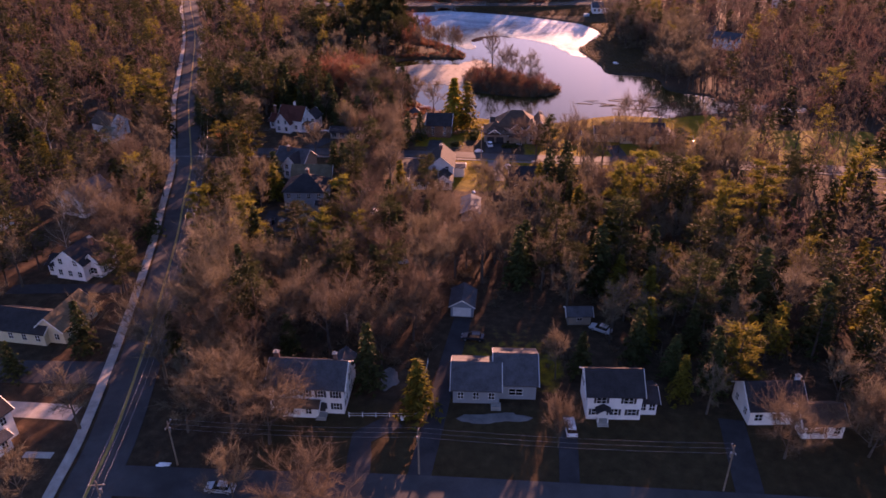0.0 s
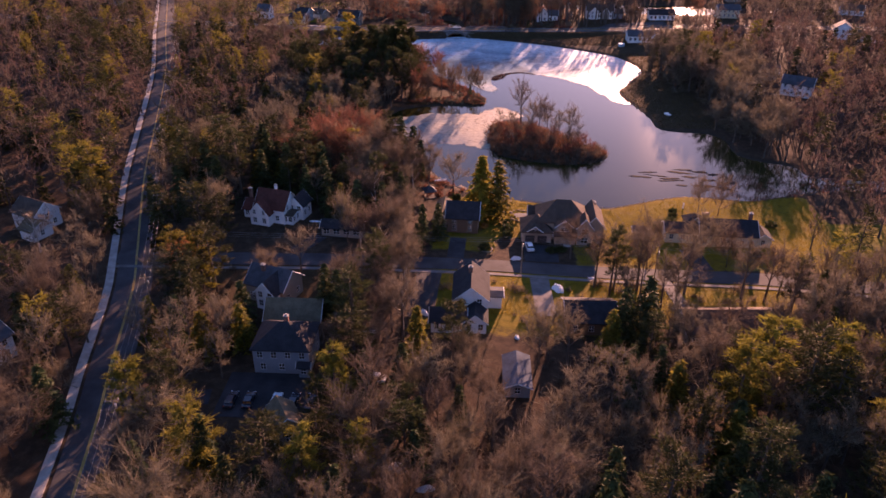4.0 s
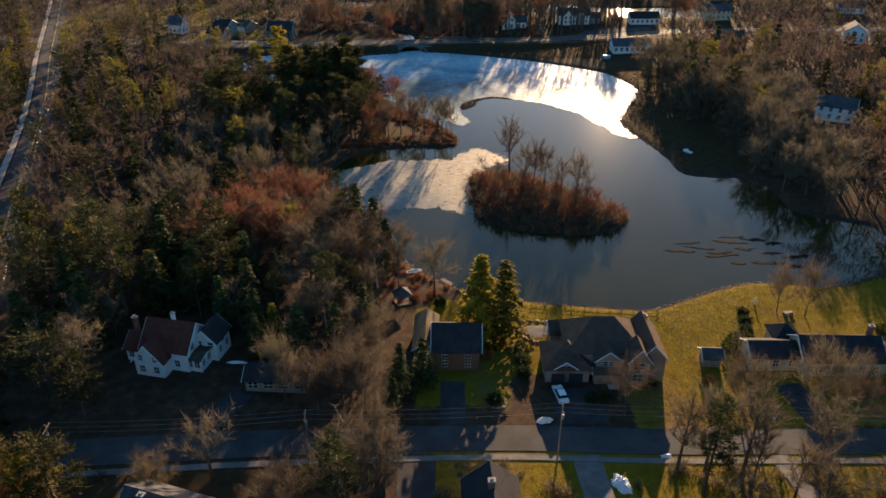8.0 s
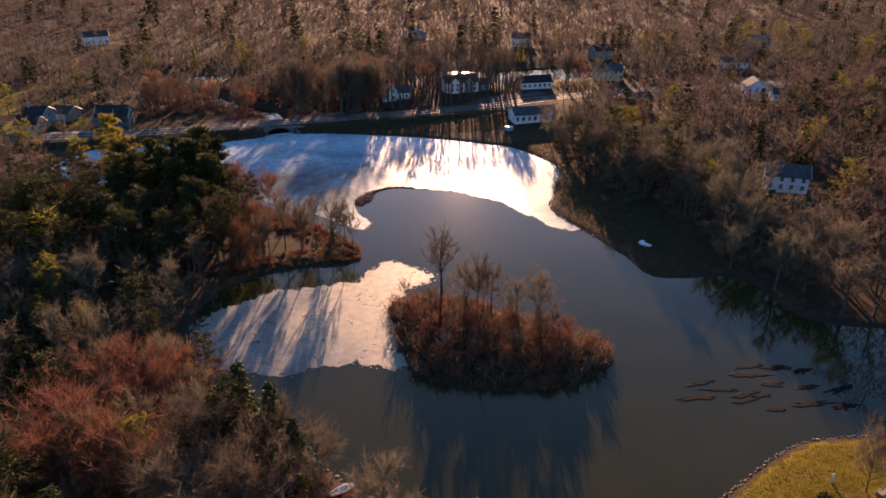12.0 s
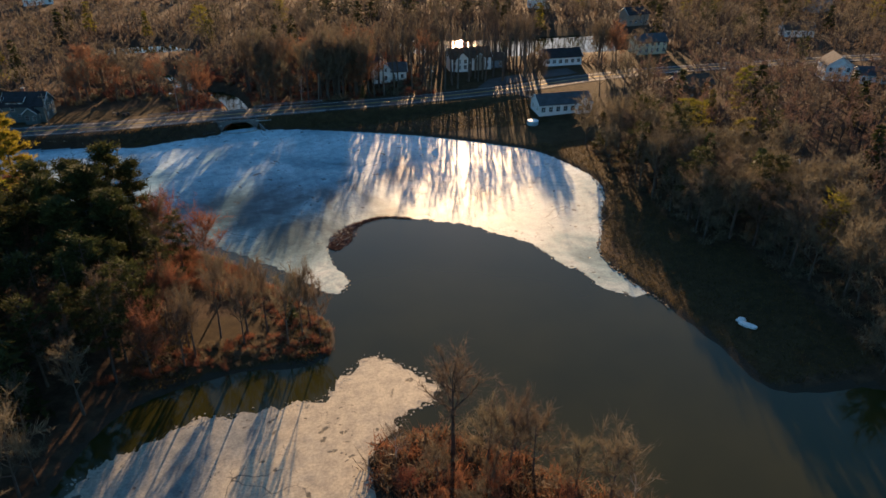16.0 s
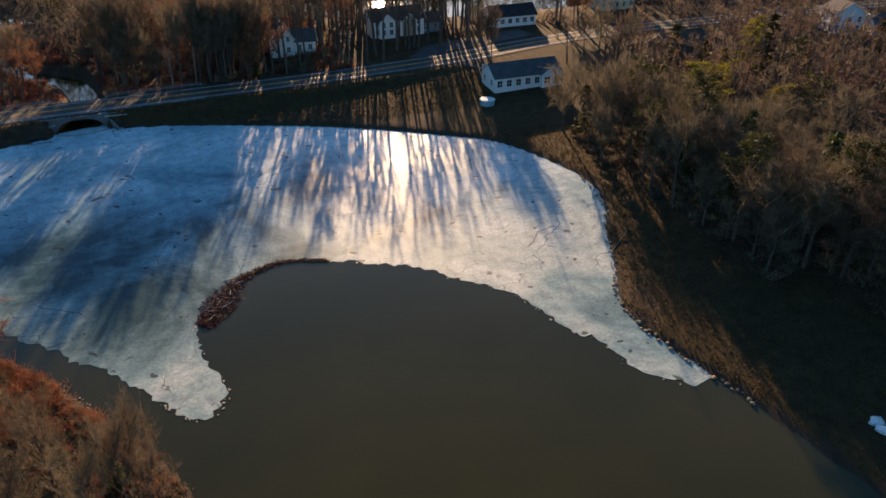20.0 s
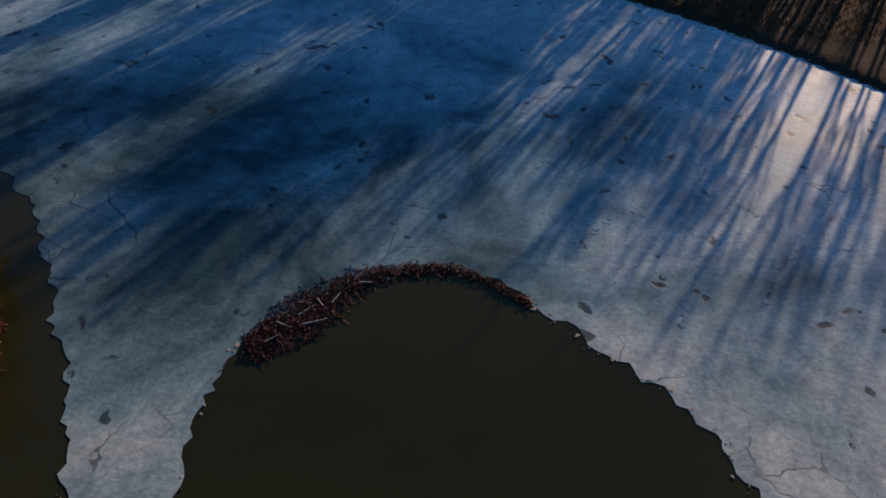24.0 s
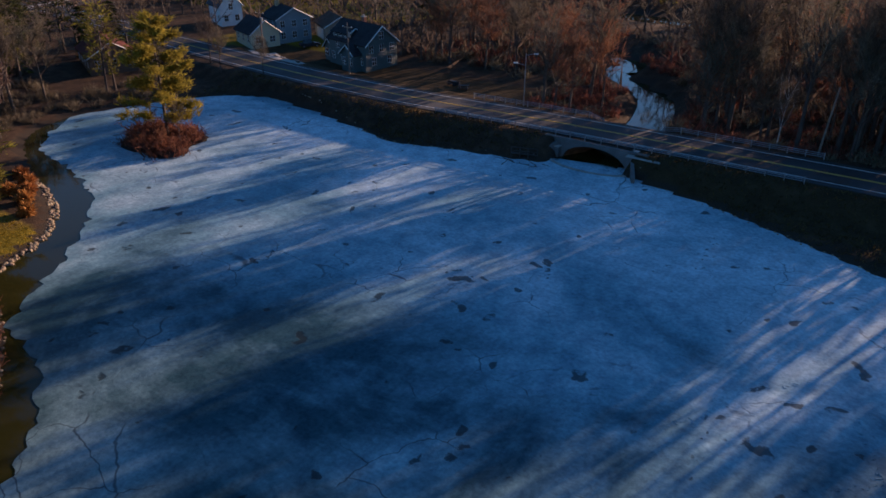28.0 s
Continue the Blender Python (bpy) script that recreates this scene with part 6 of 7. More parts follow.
    mid = [(*a, *b) for a, b in (bare_tree(340 + i, 15, 5.0, 6, 0.19, 4, 2, 0.2 + 0.04 * (i % 3)) for i in range(7))]
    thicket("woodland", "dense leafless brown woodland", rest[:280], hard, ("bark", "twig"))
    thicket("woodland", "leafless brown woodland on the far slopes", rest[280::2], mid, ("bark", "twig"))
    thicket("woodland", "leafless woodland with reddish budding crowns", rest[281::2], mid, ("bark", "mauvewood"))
    belt += [(a, b, s) for a, b, s in zip(rs.uniform(22, 140, 190), rs.uniform(512, 570, 190), rs.uniform(0.85, 1.15, 190)) if free([a], [b])[0]]
    lane = [a - 0.2717 * (b - 440) for a, b, s in belt]
    belt = [p for p, q in zip(belt, lane) if not (31 < q < 93 and p[1] < 590) or rs.rand() < (0.2 if p[1] < 540 else 0.7)]
    front = [s for s in belt if s[1] < 545 and s[0] > -60 and s[0] < 150]
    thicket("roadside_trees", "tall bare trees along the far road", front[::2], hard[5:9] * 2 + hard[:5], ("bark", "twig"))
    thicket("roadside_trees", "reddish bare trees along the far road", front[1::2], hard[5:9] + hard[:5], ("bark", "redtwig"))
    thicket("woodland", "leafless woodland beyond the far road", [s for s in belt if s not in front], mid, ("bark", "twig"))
    soft = [(*a, *b) for a, b in [spruce_tree(360 + i, 15, 3.8, 7, 14, 1.15) for i in range(3)] + [pine_tree(370 + i, 17, 4.4, 5, 6, 1.2, 0.25) for i in range(3)]]
    thicket("conifer_wood", "scattered dark green conifers in the woodland", [s for k, s in enumerate(crank[90:]) if k % 4], soft, ("bark", "needle"))
    thicket("conifer_wood", "conifers coloured yellow-green as in low sun", crank[90::4], soft, ("bark", "goldneedle"))
    # far woods, coarser
    coarse = [(*a, *b) for a, b in (bare_tree(300 + i, 16, 5.6, 4, 0.42, 3, 1, 0.25) for i in range(5))]
    cone = [(*a, *b) for a, b in (spruce_tree(320 + i, 15, 4.2, 6, 9, 1.6) for i in range(3))]
    x, y = candidates(-560, 1000, 640, 1250, 16.0)
    keep = rs.rand(len(x)) < np.where(y < 760, 0.8, 1.0)
    keep &= np.abs(x - 90) < 150 + (y - 300) * 0.85
    spots = [(a, b, s) for a, b, s in zip(x[keep], y[keep], rs.uniform(0.8, 1.15, keep.sum()))]
    x, y = candidates(-520, -230, 120, 640, 12)
    x2, y2 = candidates(210, 560, 120, 512, 12)
    x3, y3 = candidates(420, 720, 512, 640, 12)
    for xa, ya in ((x, y), (x2, y2), (x3, y3)):
        spots += [(a, b, s) for a, b, s in zip(xa, ya, rs.uniform(0.75, 1.1, len(xa)))]
    pick = rs.rand(len(spots)) < 0.9
    p = np.concatenate([rs.uniform((-560, 630), (1000, 1300), (22000, 2)), rs.uniform((-300, 530), (460, 650), (2600, 2))])
    p = p[(np.abs(p[:, 0] - 90) < 160 + (p[:, 1] - 300) * 0.85) & free(p[:, 0], p[:, 1], 0.2)]
    s = Soup()
    for _ in range(7):
        a = np.column_stack([p + rs.normal(size=p.shape) * 3.0, height(p[:, 0], p[:, 1]) - 0.3])
        s.slivers(a, a + rs.normal(size=a.shape) * (2.2, 2.2, 0.8) + (0, 0, 3.6), rs.uniform(0.3, 0.9, len(a)), rs)
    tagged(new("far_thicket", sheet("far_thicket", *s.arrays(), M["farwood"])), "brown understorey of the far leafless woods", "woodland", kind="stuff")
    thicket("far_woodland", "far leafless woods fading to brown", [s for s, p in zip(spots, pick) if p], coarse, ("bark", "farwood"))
    thicket("far_conifer_wood", "far dark conifers between the bare woods", [s for s, p in zip(spots, pick) if not p], cone, ("bark", "needle"))


def undergrowth():
    rs = np.random.RandomState(9)

    def brush(name, label, pts, mat, h0, h1):
        shapes = [bush_shape(i, 1.0, 1.0, 50, 0.055) for i in range(5)]
        vs, fs, n = [], [], 0
        zs = height(pts[:, 0], pts[:, 1])
        for (x, y), z in zip(pts, zs):
            v, f = shapes[rs.randint(5)]
            s = rs.uniform(h0, h1)
            a = rs.rand() * 6.28
            rot = np.array([[math.cos(a), -math.sin(a), 0], [math.sin(a), math.cos(a), 0], [0, 0, 1]]) * s
            vs.append(v @ rot.T + (x, y, z))
            fs.append(f + n)
            n += len(v)
        return tagged(new(name, sheet(name, np.concatenate(vs), np.concatenate(fs), M[mat])), label, "shrubs", kind="stuff")

    def within(line, step):
        lo, hi = line.min(0), line.max(0)
        gx, gy = np.meshgrid(np.arange(lo[0], hi[0], step), np.arange(lo[1], hi[1], step))
        p = np.stack([gx.ravel(), gy.ravel()], 1) + rs.uniform(-0.5, 0.5, (gx.size, 2)) * step
        return p[inside(line, p[:, 0], p[:, 1]) & (distance(line, p[:, 0], p[:, 1]) > 0.3)]
    g = within(ISLE, 2.0)
    brush("island_brush", "russet leafless brush covering the island", g[::2], "redtwig", 1.0, 3.4)
    brush("island_brush", "grey-brown leafless saplings on the island", g[1::2], "twig", 1.2, 4.4)
    brush("islet_brush", "low russet brush round the islet pine", within(ISLET_LINE, 1.35), "redtwig", 0.6, 3.2)
    g = rs.uniform((-34, 374), (11, 424), (2600, 2))
    ok = ~inside(POND, g[:, 0], g[:, 1]) & (distance(POND, g[:, 0], g[:, 1]) < 9)
    brush("shore_brush", "russet brush along the peninsula's shore", g[ok][:420], "redtwig", 0.4, 1.4)
    brush("shore_brush", "low grey-brown brush on the peninsula's point", g[ok][420:760], "twig", 0.4, 1.4)
    g = rs.uniform((-34, 396), (10, 430), (1500, 2))
    dd = distance(POND, g[:, 0], g[:, 1])
    ok = ~inside(POND, g[:, 0], g[:, 1]) & (dd > 0.6) & (dd < 11)
    brush("shore_brush", "dense red-brown brush on the wooded north shore", g[ok][:300], "redtwig", 0.7, 2.1)
    g = rs.uniform((76, 340), (132, 470), (2600, 2))
    dd = distance(POND, g[:, 0], g[:, 1])
    ok = ~inside(POND, g[:, 0], g[:, 1]) & (lawn_at(g[:, 0], g[:, 1], MEADOWS_AND_SHADE) < 0.2) & (dd > 6) & (dd < 40)
    brush("shore_brush", "dark brush below the east woods", g[ok][:420], "twig", 1.0, 2.6)
    g = rs.uniform((-60, 278), (20, 345), (1500, 2))
    dd = distance(POND, g[:, 0], g[:, 1])
    ok = ~inside(POND, g[:, 0], g[:, 1]) & (dd > 1) & (dd < 14) & (g[:, 0] < 4)
    brush("shore_brush", "reddish brush between wood and pond", g[ok][:220], "redtwig", 0.7, 1.8)
    g = rs.uniform((-62, 511), (62, 575), (1500, 2))
    ok = (distance(STREAM, g[:, 0], g[:, 1], False) > 5.5) & ((g[:, 0] > -26) | (g[:, 1] > 527))
    brush("woodland_brush", "reddish brush below the trees beyond the road", g[ok][:520], "redtwig", 1.0, 2.8)
    brush("woodland_brush", "dark brush below the trees beyond the road", g[ok][520:950], "twig", 1.0, 2.8)
    g = rs.uniform((-118, 440), (-80, 482), (900, 2))
    dd = distance(POND, g[:, 0], g[:, 1])
    ok = ~inside(POND, g[:, 0], g[:, 1]) & (dd > 1) & (free(g[:, 0], g[:, 1], 0.2))
    brush("shore_brush", "dark tangled brush on the west bank", g[ok][:260], "twig", 0.8, 2.2)
    g = rs.uniform((-70, 120), (110, 235), (4200, 2))
    ok = free(g[:, 0], g[:, 1], 0.3)
    brush("woodland_brush", "brown undergrowth between the houses", g[ok][:750], "twig", 0.9, 2.4)


def turf():
    """Winter grass on the lawns that the low sun rakes."""
    rs = np.random.RandomState(31)
    pts = []
    for x0, x1, y0, y1, n in ((-2, 108, 240, 287, 80000), (-30, 80, 214, 233, 22000), (-62, -38, 428, 444, 5000)):
        p = rs.uniform((x0, y0), (x1, y1), (n, 2))
        ok = (lawn_at(p[:, 0], p[:, 1]) > 0.6) & ~inside(POND, p[:, 0], p[:, 1]) & (distance(MID_STREET, p[:, 0], p[:, 1], False) > 3.6)
        for cx, cy, w, d in ((25.5, 245.5, 4.8, 5.5), (24.3, 223.5, 2.6, 10), (-3.5, 223, 3.4, 11), (65.5, 244, 2.9, 6.5), (56, 223, 2.0, 9.5), (3.2, 247, 2.6, 6.5), (11, 100, 2.5, 9), (63, 99, 2.7, 9), (34.5, 97, 2.0, 7), (0, 98, 3, 8)):
            ok &= (np.abs(p[:, 0] - cx) > w) | (np.abs(p[:, 1] - cy) > d)
        for hx, hy, r in HOUSE_SPOTS:
            ok &= np.hypot(p[:, 0] - hx, p[:, 1] - hy) > r * 0.55
        pts.append(p[ok])
    p = np.concatenate(pts)
    a = np.column_stack([p, height(p[:, 0], p[:, 1])])
    b = a + np.column_stack([rs.normal(size=(len(p), 2)) * 0.14, rs.uniform(0.06, 0.2, len(p))])
    s = Soup()
    s.slivers(a, b, 0.13, rs)
    tagged(new("grass", sheet("grass", *s.arrays(), M["grass"])), "short yellow-green winter grass on the lawns", "grass", kind="stuff")


def dry_grass():
    """Straw-coloured unmown grass on the banks and the peninsula."""
    rs = np.random.RandomState(37)
    pts = []
    for x0, x1, y0, y1, n in ((-22, 11, 371, 394, 12000), (70, 102, 348, 462, 18000), (-40, 90, 478, 500, 18000), (-80, -22, 486, 500, 5000), (-38, 4, 396, 428, 7000)):
        p = rs.uniform((x0, y0), (x1, y1), (n, 2))
        ok = ~inside(POND, p[:, 0], p[:, 1]) & (distance(POND, p[:, 0], p[:, 1]) > 0.4) & (distance(FAR_ROAD, p[:, 0], p[:, 1], False) > 5.2) & (np.abs(p[:, 0] + 5) > 8)
        pts.append(p[ok])
    p = np.concatenate(pts)
    a = np.column_stack([p, height(p[:, 0], p[:, 1])])
    b = a + np.column_stack([rs.normal(size=(len(p), 2)) * 0.22, rs.uniform(0.12, 0.45, len(p))])
    s = Soup()
    s.slivers(a, b, 0.16, rs)
    tagged(new("dry_grass", sheet("dry_grass", *s.arrays(), M["straw"])), "dull straw-coloured winter grass on the banks", "grass", kind="stuff")


hero_trees()
turf()
dry_grass()
forest()
undergrowth()

# ---- vehicles, poles, fences, the outlet and small things ----
def car(x, y, yaw, paint, label, length=4.7, high_roof=1.55, van=False):
    c = tagged(empty("car", x, y, high(x, y) + 0.1, yaw), label, "car")
    w = 1.84

    def shell(profile, half, inset):
        bm = bmesh.new()
        rings = []
        for px, z, k in profile:
            hw = half - inset * k
            rings.append([bm.verts.new((s * hw, px, z)) for s in (-1, 1)])
        n = len(rings)
        for i in range(n):
            a, b = rings[i], rings[(i + 1) % n]
            bm.faces.new((a[0], b[0], b[1], a[1]))
        bm.faces.new([r[0] for r in rings][::-1])
        bm.faces.new([r[1] for r in rings])
        bmesh.ops.recalc_face_normals(bm, faces=bm.faces)
        bmesh.ops.bevel(bm, geom=bm.edges[:], offset=0.05, segments=2, affect="EDGES")
        return bm
    hl = length / 2
    back = -hl + (0.25 if van else 0.75)
    part("body", shell([(-hl, 0.4, 0), (-hl, 0.85, 0.2), (-hl + 0.12, 0.98, 0.4), (hl - 1.1, 0.98, 0.4), (hl - 0.15, 0.82, 0.5), (hl, 0.6, 0.3), (hl, 0.4, 0), (0, 0.28, 0)], w / 2, 0.1), M[paint], c)
    cab = part("cabin", shell([(back, 0.98, 0), (back + 0.3, high_roof, 1.6), (hl - 2.2, high_roof, 1.6), (hl - 1.25, 0.98, 0)], w / 2 - 0.06, 0.12), M["glass"], c, "dark glazed cabin")
    part("roof_panel", boxed(0, (back + hl - 2.0) / 2, high_roof - 0.02, w - 0.5, hl - 2.3 - back, 0.05, 0, 0.02), M[paint], cab)
    for s in (-1, 1):
        for py in (-hl + 0.85, hl - 0.9):
            wb = bmesh.new()
            bmesh.ops.create_cone(wb, cap_ends=True, segments=14, radius1=0.33, radius2=0.33, depth=0.22, matrix=pose(s * (w / 2 - 0.1), py, 0.33, 0, 90))
            wh = part("wheel", wb, M["rubber"], c)
            rb = bmesh.new()
            bmesh.ops.create_cone(rb, cap_ends=True, segments=10, radius1=0.2, radius2=0.2, depth=0.24, matrix=pose(s * (w / 2 - 0.09), py, 0.33, 0, 90))
            part("rim", rb, M["steel"], wh)
        part("headlight", boxed(s * 0.65, hl - 0.05, 0.62, 0.36, 0.12, 0.15, 0, 0.02), M["trim"], c)
        part("tail_light", boxed(s * 0.68, -hl + 0.03, 0.7, 0.26, 0.1, 0.16, 0, 0.02), M["redpaint"], c)
    return c


def utility_pole(x, y, yaw, tall=10.5, arm=True, lean=0.0):
    p = tagged(empty("utility_pole", x, y, high(x, y), yaw), "weathered wooden utility pole with a crossarm" if arm else "bare leaning wooden pole", "pole", "poles along the street" if arm else "")
    p.matrix_basis = p.matrix_basis @ pose(0, 0, 0, 0, lean, 0)
    part("shaft", rod(bmesh.new(), (0, 0, -0.4), (0, 0, tall), 0.16, 0.11, 8), M["wood"], p)
    if arm:
        part("crossarm", boxed(0, 0, tall - 0.9, 2.4, 0.11, 0.13), M["wood"], p)
        for k in (-1.05, 0.0, 1.05):
            part("insulator", rod(bmesh.new(), (k, 0, tall - 0.77), (k, 0, tall - 0.55), 0.05, 0.03, 6), M["trim"], p)
        part("transformer", rod(bmesh.new(), (0.32, 0.1, tall - 2.6), (0.32, 0.1, tall - 1.7), 0.2, 0.2, 10), M["steel"], p)
    return p


def wire(a, b, sag, name="power_line", r=0.012):
    cu = bpy.data.curves.new(name, "CURVE")
    cu.dimensions, cu.bevel_depth, cu.bevel_resolution = "3D", r, 0
    s = cu.splines.new("POLY")
    n = 8
    s.points.add(n)
    for i in range(n + 1):
        t = i / n
        p = Vector(a).lerp(Vector(b), t)
        s.points[i].co = (p.x, p.y, p.z - sag * 4 * t * (1 - t), 1)
    cu.materials.append(M["steel"])
    return tagged(new(name, cu), "thin sagging overhead power line", "cable")


def pole_row(spots, tall=10.5):
    poles = []
    for i, (x, y) in enumerate(spots):
        j = min(i, len(spots) - 2)
        dx, dy = spots[j + 1][0] - spots[j][0], spots[j + 1][1] - spots[j][1]
        yaw = math.degrees(math.atan2(dy, dx)) - 90
        utility_pole(x, y, yaw, tall)
        c, s = math.cos(radians(yaw)), math.sin(radians(yaw))
        poles.append([(x + k * c, y + k * s, high(x, y) + tall - 0.55) for k in (-1.05, 0, 1.05)])
    for a, b in zip(poles, poles[1:]):
        for p, q in zip(a, b):
            wire(p, q, 0.6)


def street_lamp(x, y, yaw, tall=8.5):
    p = tagged(empty("street_lamp", x, y, high(x, y), yaw), "tall grey street lamp with two arms", "street lamp")
    part("pole", rod(bmesh.new(), (0, 0, -0.3), (0, 0, tall), 0.1, 0.06, 8), M["steel"], p)
    for s, z in ((1, tall), (-1, tall - 1.6)):
        a = part("arm", rod(bmesh.new(), (0, 0, z - 0.3), (s * 1.4, 0, z), 0.045, 0.04, 6), M["steel"], p)
        part("lamp_head", boxed(s * 1.6, 0, z - 0.08, 0.75, 0.28, 0.16, 0, 0.04), M["trim"], a)


def rail_fence(line, name, label, tall=1.1, gap=2.6, rails=(0.4, 0.8), mat="wood", square=0.07):
    """Posts and rails along a line."""
    p = [np.array(line[0], float)]
    for a, b in zip(line[:-1], line[1:]):
        a, b = np.array(a, float), np.array(b, float)
        n = max(1, int(np.hypot(*(b - a)) / gap + 0.5))
        p += [a + (b - a) * (k + 1) / n for k in range(n)]
    f = tagged(empty(name, 0, 0, 0), label, "fence")
    zs = [float(height_uncut(q[0], q[1])[0]) for q in p]
    for q, z in zip(p, zs):
        part("post", boxed(q[0], q[1], z - 0.3, square * 2, square * 2, tall + 0.3), M[mat], f)
    for (a, za), (b, zb) in zip(zip(p, zs), list(zip(p, zs))[1:]):
        for r in rails:
            part("rail", rod(bmesh.new(), (*a, za + r), (*b, zb + r), square * 0.7, square * 0.7, 4), M[mat], f)
    return f


def lump(seed, r, squash=0.6):
    bm = bmesh.new()
    bmesh.ops.create_icosphere(bm, subdivisions=1, radius=r)
    for v in bm.verts:
        v.co *= 1 + 0.28 * noise.noise(v.co * (1.6 / r) + Vector((seed, seed * 2, 0)))
        v.co.z *= squash
    return bm


STONES = []
for k in range(8):
    me = bpy.data.meshes.new("stone")
    b = lump(k * 3.1, 0.5)
    b.to_mesh(me)
    b.free()
    me.materials.append(M["stone"])
    STONES.append(me)


def stone_edge(line, name, label, step=0.75, size=(0.5, 1.1), wide=0.7):
    """A row of loose stones along the waterline."""
    e = tagged(empty(name, 0, 0, 0), label, "stone edging", kind="structure")
    pts = []
    for a, b in zip(line[:-1], line[1:]):
        n = max(1, int(np.hypot(*(b - a)) / step))
        pts += [a + (b - a) * k / n for k in range(n)]
    for q in pts[:300]:
        x, y = q[0] + RNG.uniform(-wide, wide), q[1] + RNG.uniform(-wide, wide)
        s = RNG.uniform(*size)
        o = new("stone", RNG.choice(STONES))
        o.parent = e
        o.matrix_basis = pose(x, y, max(0.02, high(x, y)) + 0.08 * s, RNG.uniform(-20, 20), RNG.uniform(-20, 20), RNG.uniform(0, 360)) @ Matrix.Diagonal((s, s * RNG.uniform(0.7, 1.2), s, 1))


def patch(x, y, w, d, yaw, mat, name, label, category, rise=0.18, seed=1.0, fray=0.45, wave=1.3):
    """A low uneven heap or sheet with a frayed outline."""
    bm = bmesh.new()
    n, rings = 26, 4
    grid = [[bm.verts.new((0, 0, rise))]]
    for r in range(1, rings + 1):
        row = []
        for i in range(n):
            a = i * 2 * math.pi / n
            k = r / rings * (1 + fray * noise.fractal(Vector((math.cos(a) * wave, math.sin(a) * wave, seed)), 0.8, 2.0, 3))
            row.append(bm.verts.new((math.cos(a) * w / 2 * k, math.sin(a) * d / 2 * k, rise * (1 - (r / rings) ** 2) * (1 + 0.5 * noise.noise(Vector((i * 0.7, r * 1.3, seed)))) - (0.12 if r == rings else 0))))
        grid.append(row)
    for i in range(n):
        bm.faces.new((grid[0][0], grid[1][i], grid[1][(i + 1) % n]))
        for r in range(1, rings):
            bm.faces.new((grid[r][i], grid[r + 1][i], grid[r + 1][(i + 1) % n], grid[r][(i + 1) % n]))
    ob = part(name, bm, M[mat])
    ob.matrix_basis = pose(x, y, max(0.03, high(x, y)) + 0.05, 0, 0, yaw)
    return tagged(ob, label, category)


def rowing_boat(x, y, yaw, label, tilt=0.0, length=4.0):
    bm = bmesh.new()
    rows = []
    for i in range(9):
        t = i / 8
        w = 0.72 * math.sin(math.pi * (0.08 + 0.84 * t)) ** 0.6
        px = (t - 0.5) * length
        rows.append([bm.verts.new((px, s * w, z)) for s, z in ((-1, 0.5), (-0.8, 0.15), (0, 0.02), (0.8, 0.15), (1, 0.5), (0.9, 0.5), (0.7, 0.2), (0, 0.08), (-0.7, 0.2), (-0.9, 0.5))])
    for a, b in zip(rows, rows[1:]):
        for j in range(10):
            bm.faces.new((a[j], a[(j + 1) % 10], b[(j + 1) % 10], b[j]))
    bm.faces.new(rows[0]), bm.faces.new(rows[-1][::-1])
    bmesh.ops.recalc_face_normals(bm, faces=bm.faces)
    boat = tagged(empty("rowing_boat", x, y, max(0.05, high(x, y)) + (0.5 if tilt > 90 else 0.02), yaw), label, "boat")
    boat.matrix_basis = boat.matrix_basis @ pose(0, 0, 0, tilt)
    part("hull", bm, M["tarp"], boat)
    for px in (-0.8, 0.7):
        part("thwart", boxed(px, 0, 0.32, 0.25, 1.2, 0.05), M["wood"], boat)


def hedge_bush(x, y, r, tall, mat="spruce", name="bush", label="round dark evergreen bush"):
    rs = np.random.RandomState(int(x * 7 + y * 3) % 9999)
    n = 420
    d = rs.normal(size=(n, 3))
    d /= np.linalg.norm(d, axis=1)[:, None]
    a = d * rs.uniform(0.6, 1.0, (n, 1)) * (r, r, tall / 2) + (0, 0, tall / 2)
    s = Soup()
    s.slivers(a, a + (d + rs.normal(size=(n, 3)) * 0.6) * 0.4, 0.3, rs)
    s.add([(0, 0, 0.0), (0.3, 0, 0), (0, 0.3, 0), (0, 0, tall * 0.6)], [(0, 1, 3), (1, 2, 3), (2, 0, 3)])
    v, f = s.arrays()
    ob = new(name, sheet(name, v, f, M[mat]))
    ob.matrix_basis = pose(x, y, high(x, y))
    return tagged(ob, label, "bush")


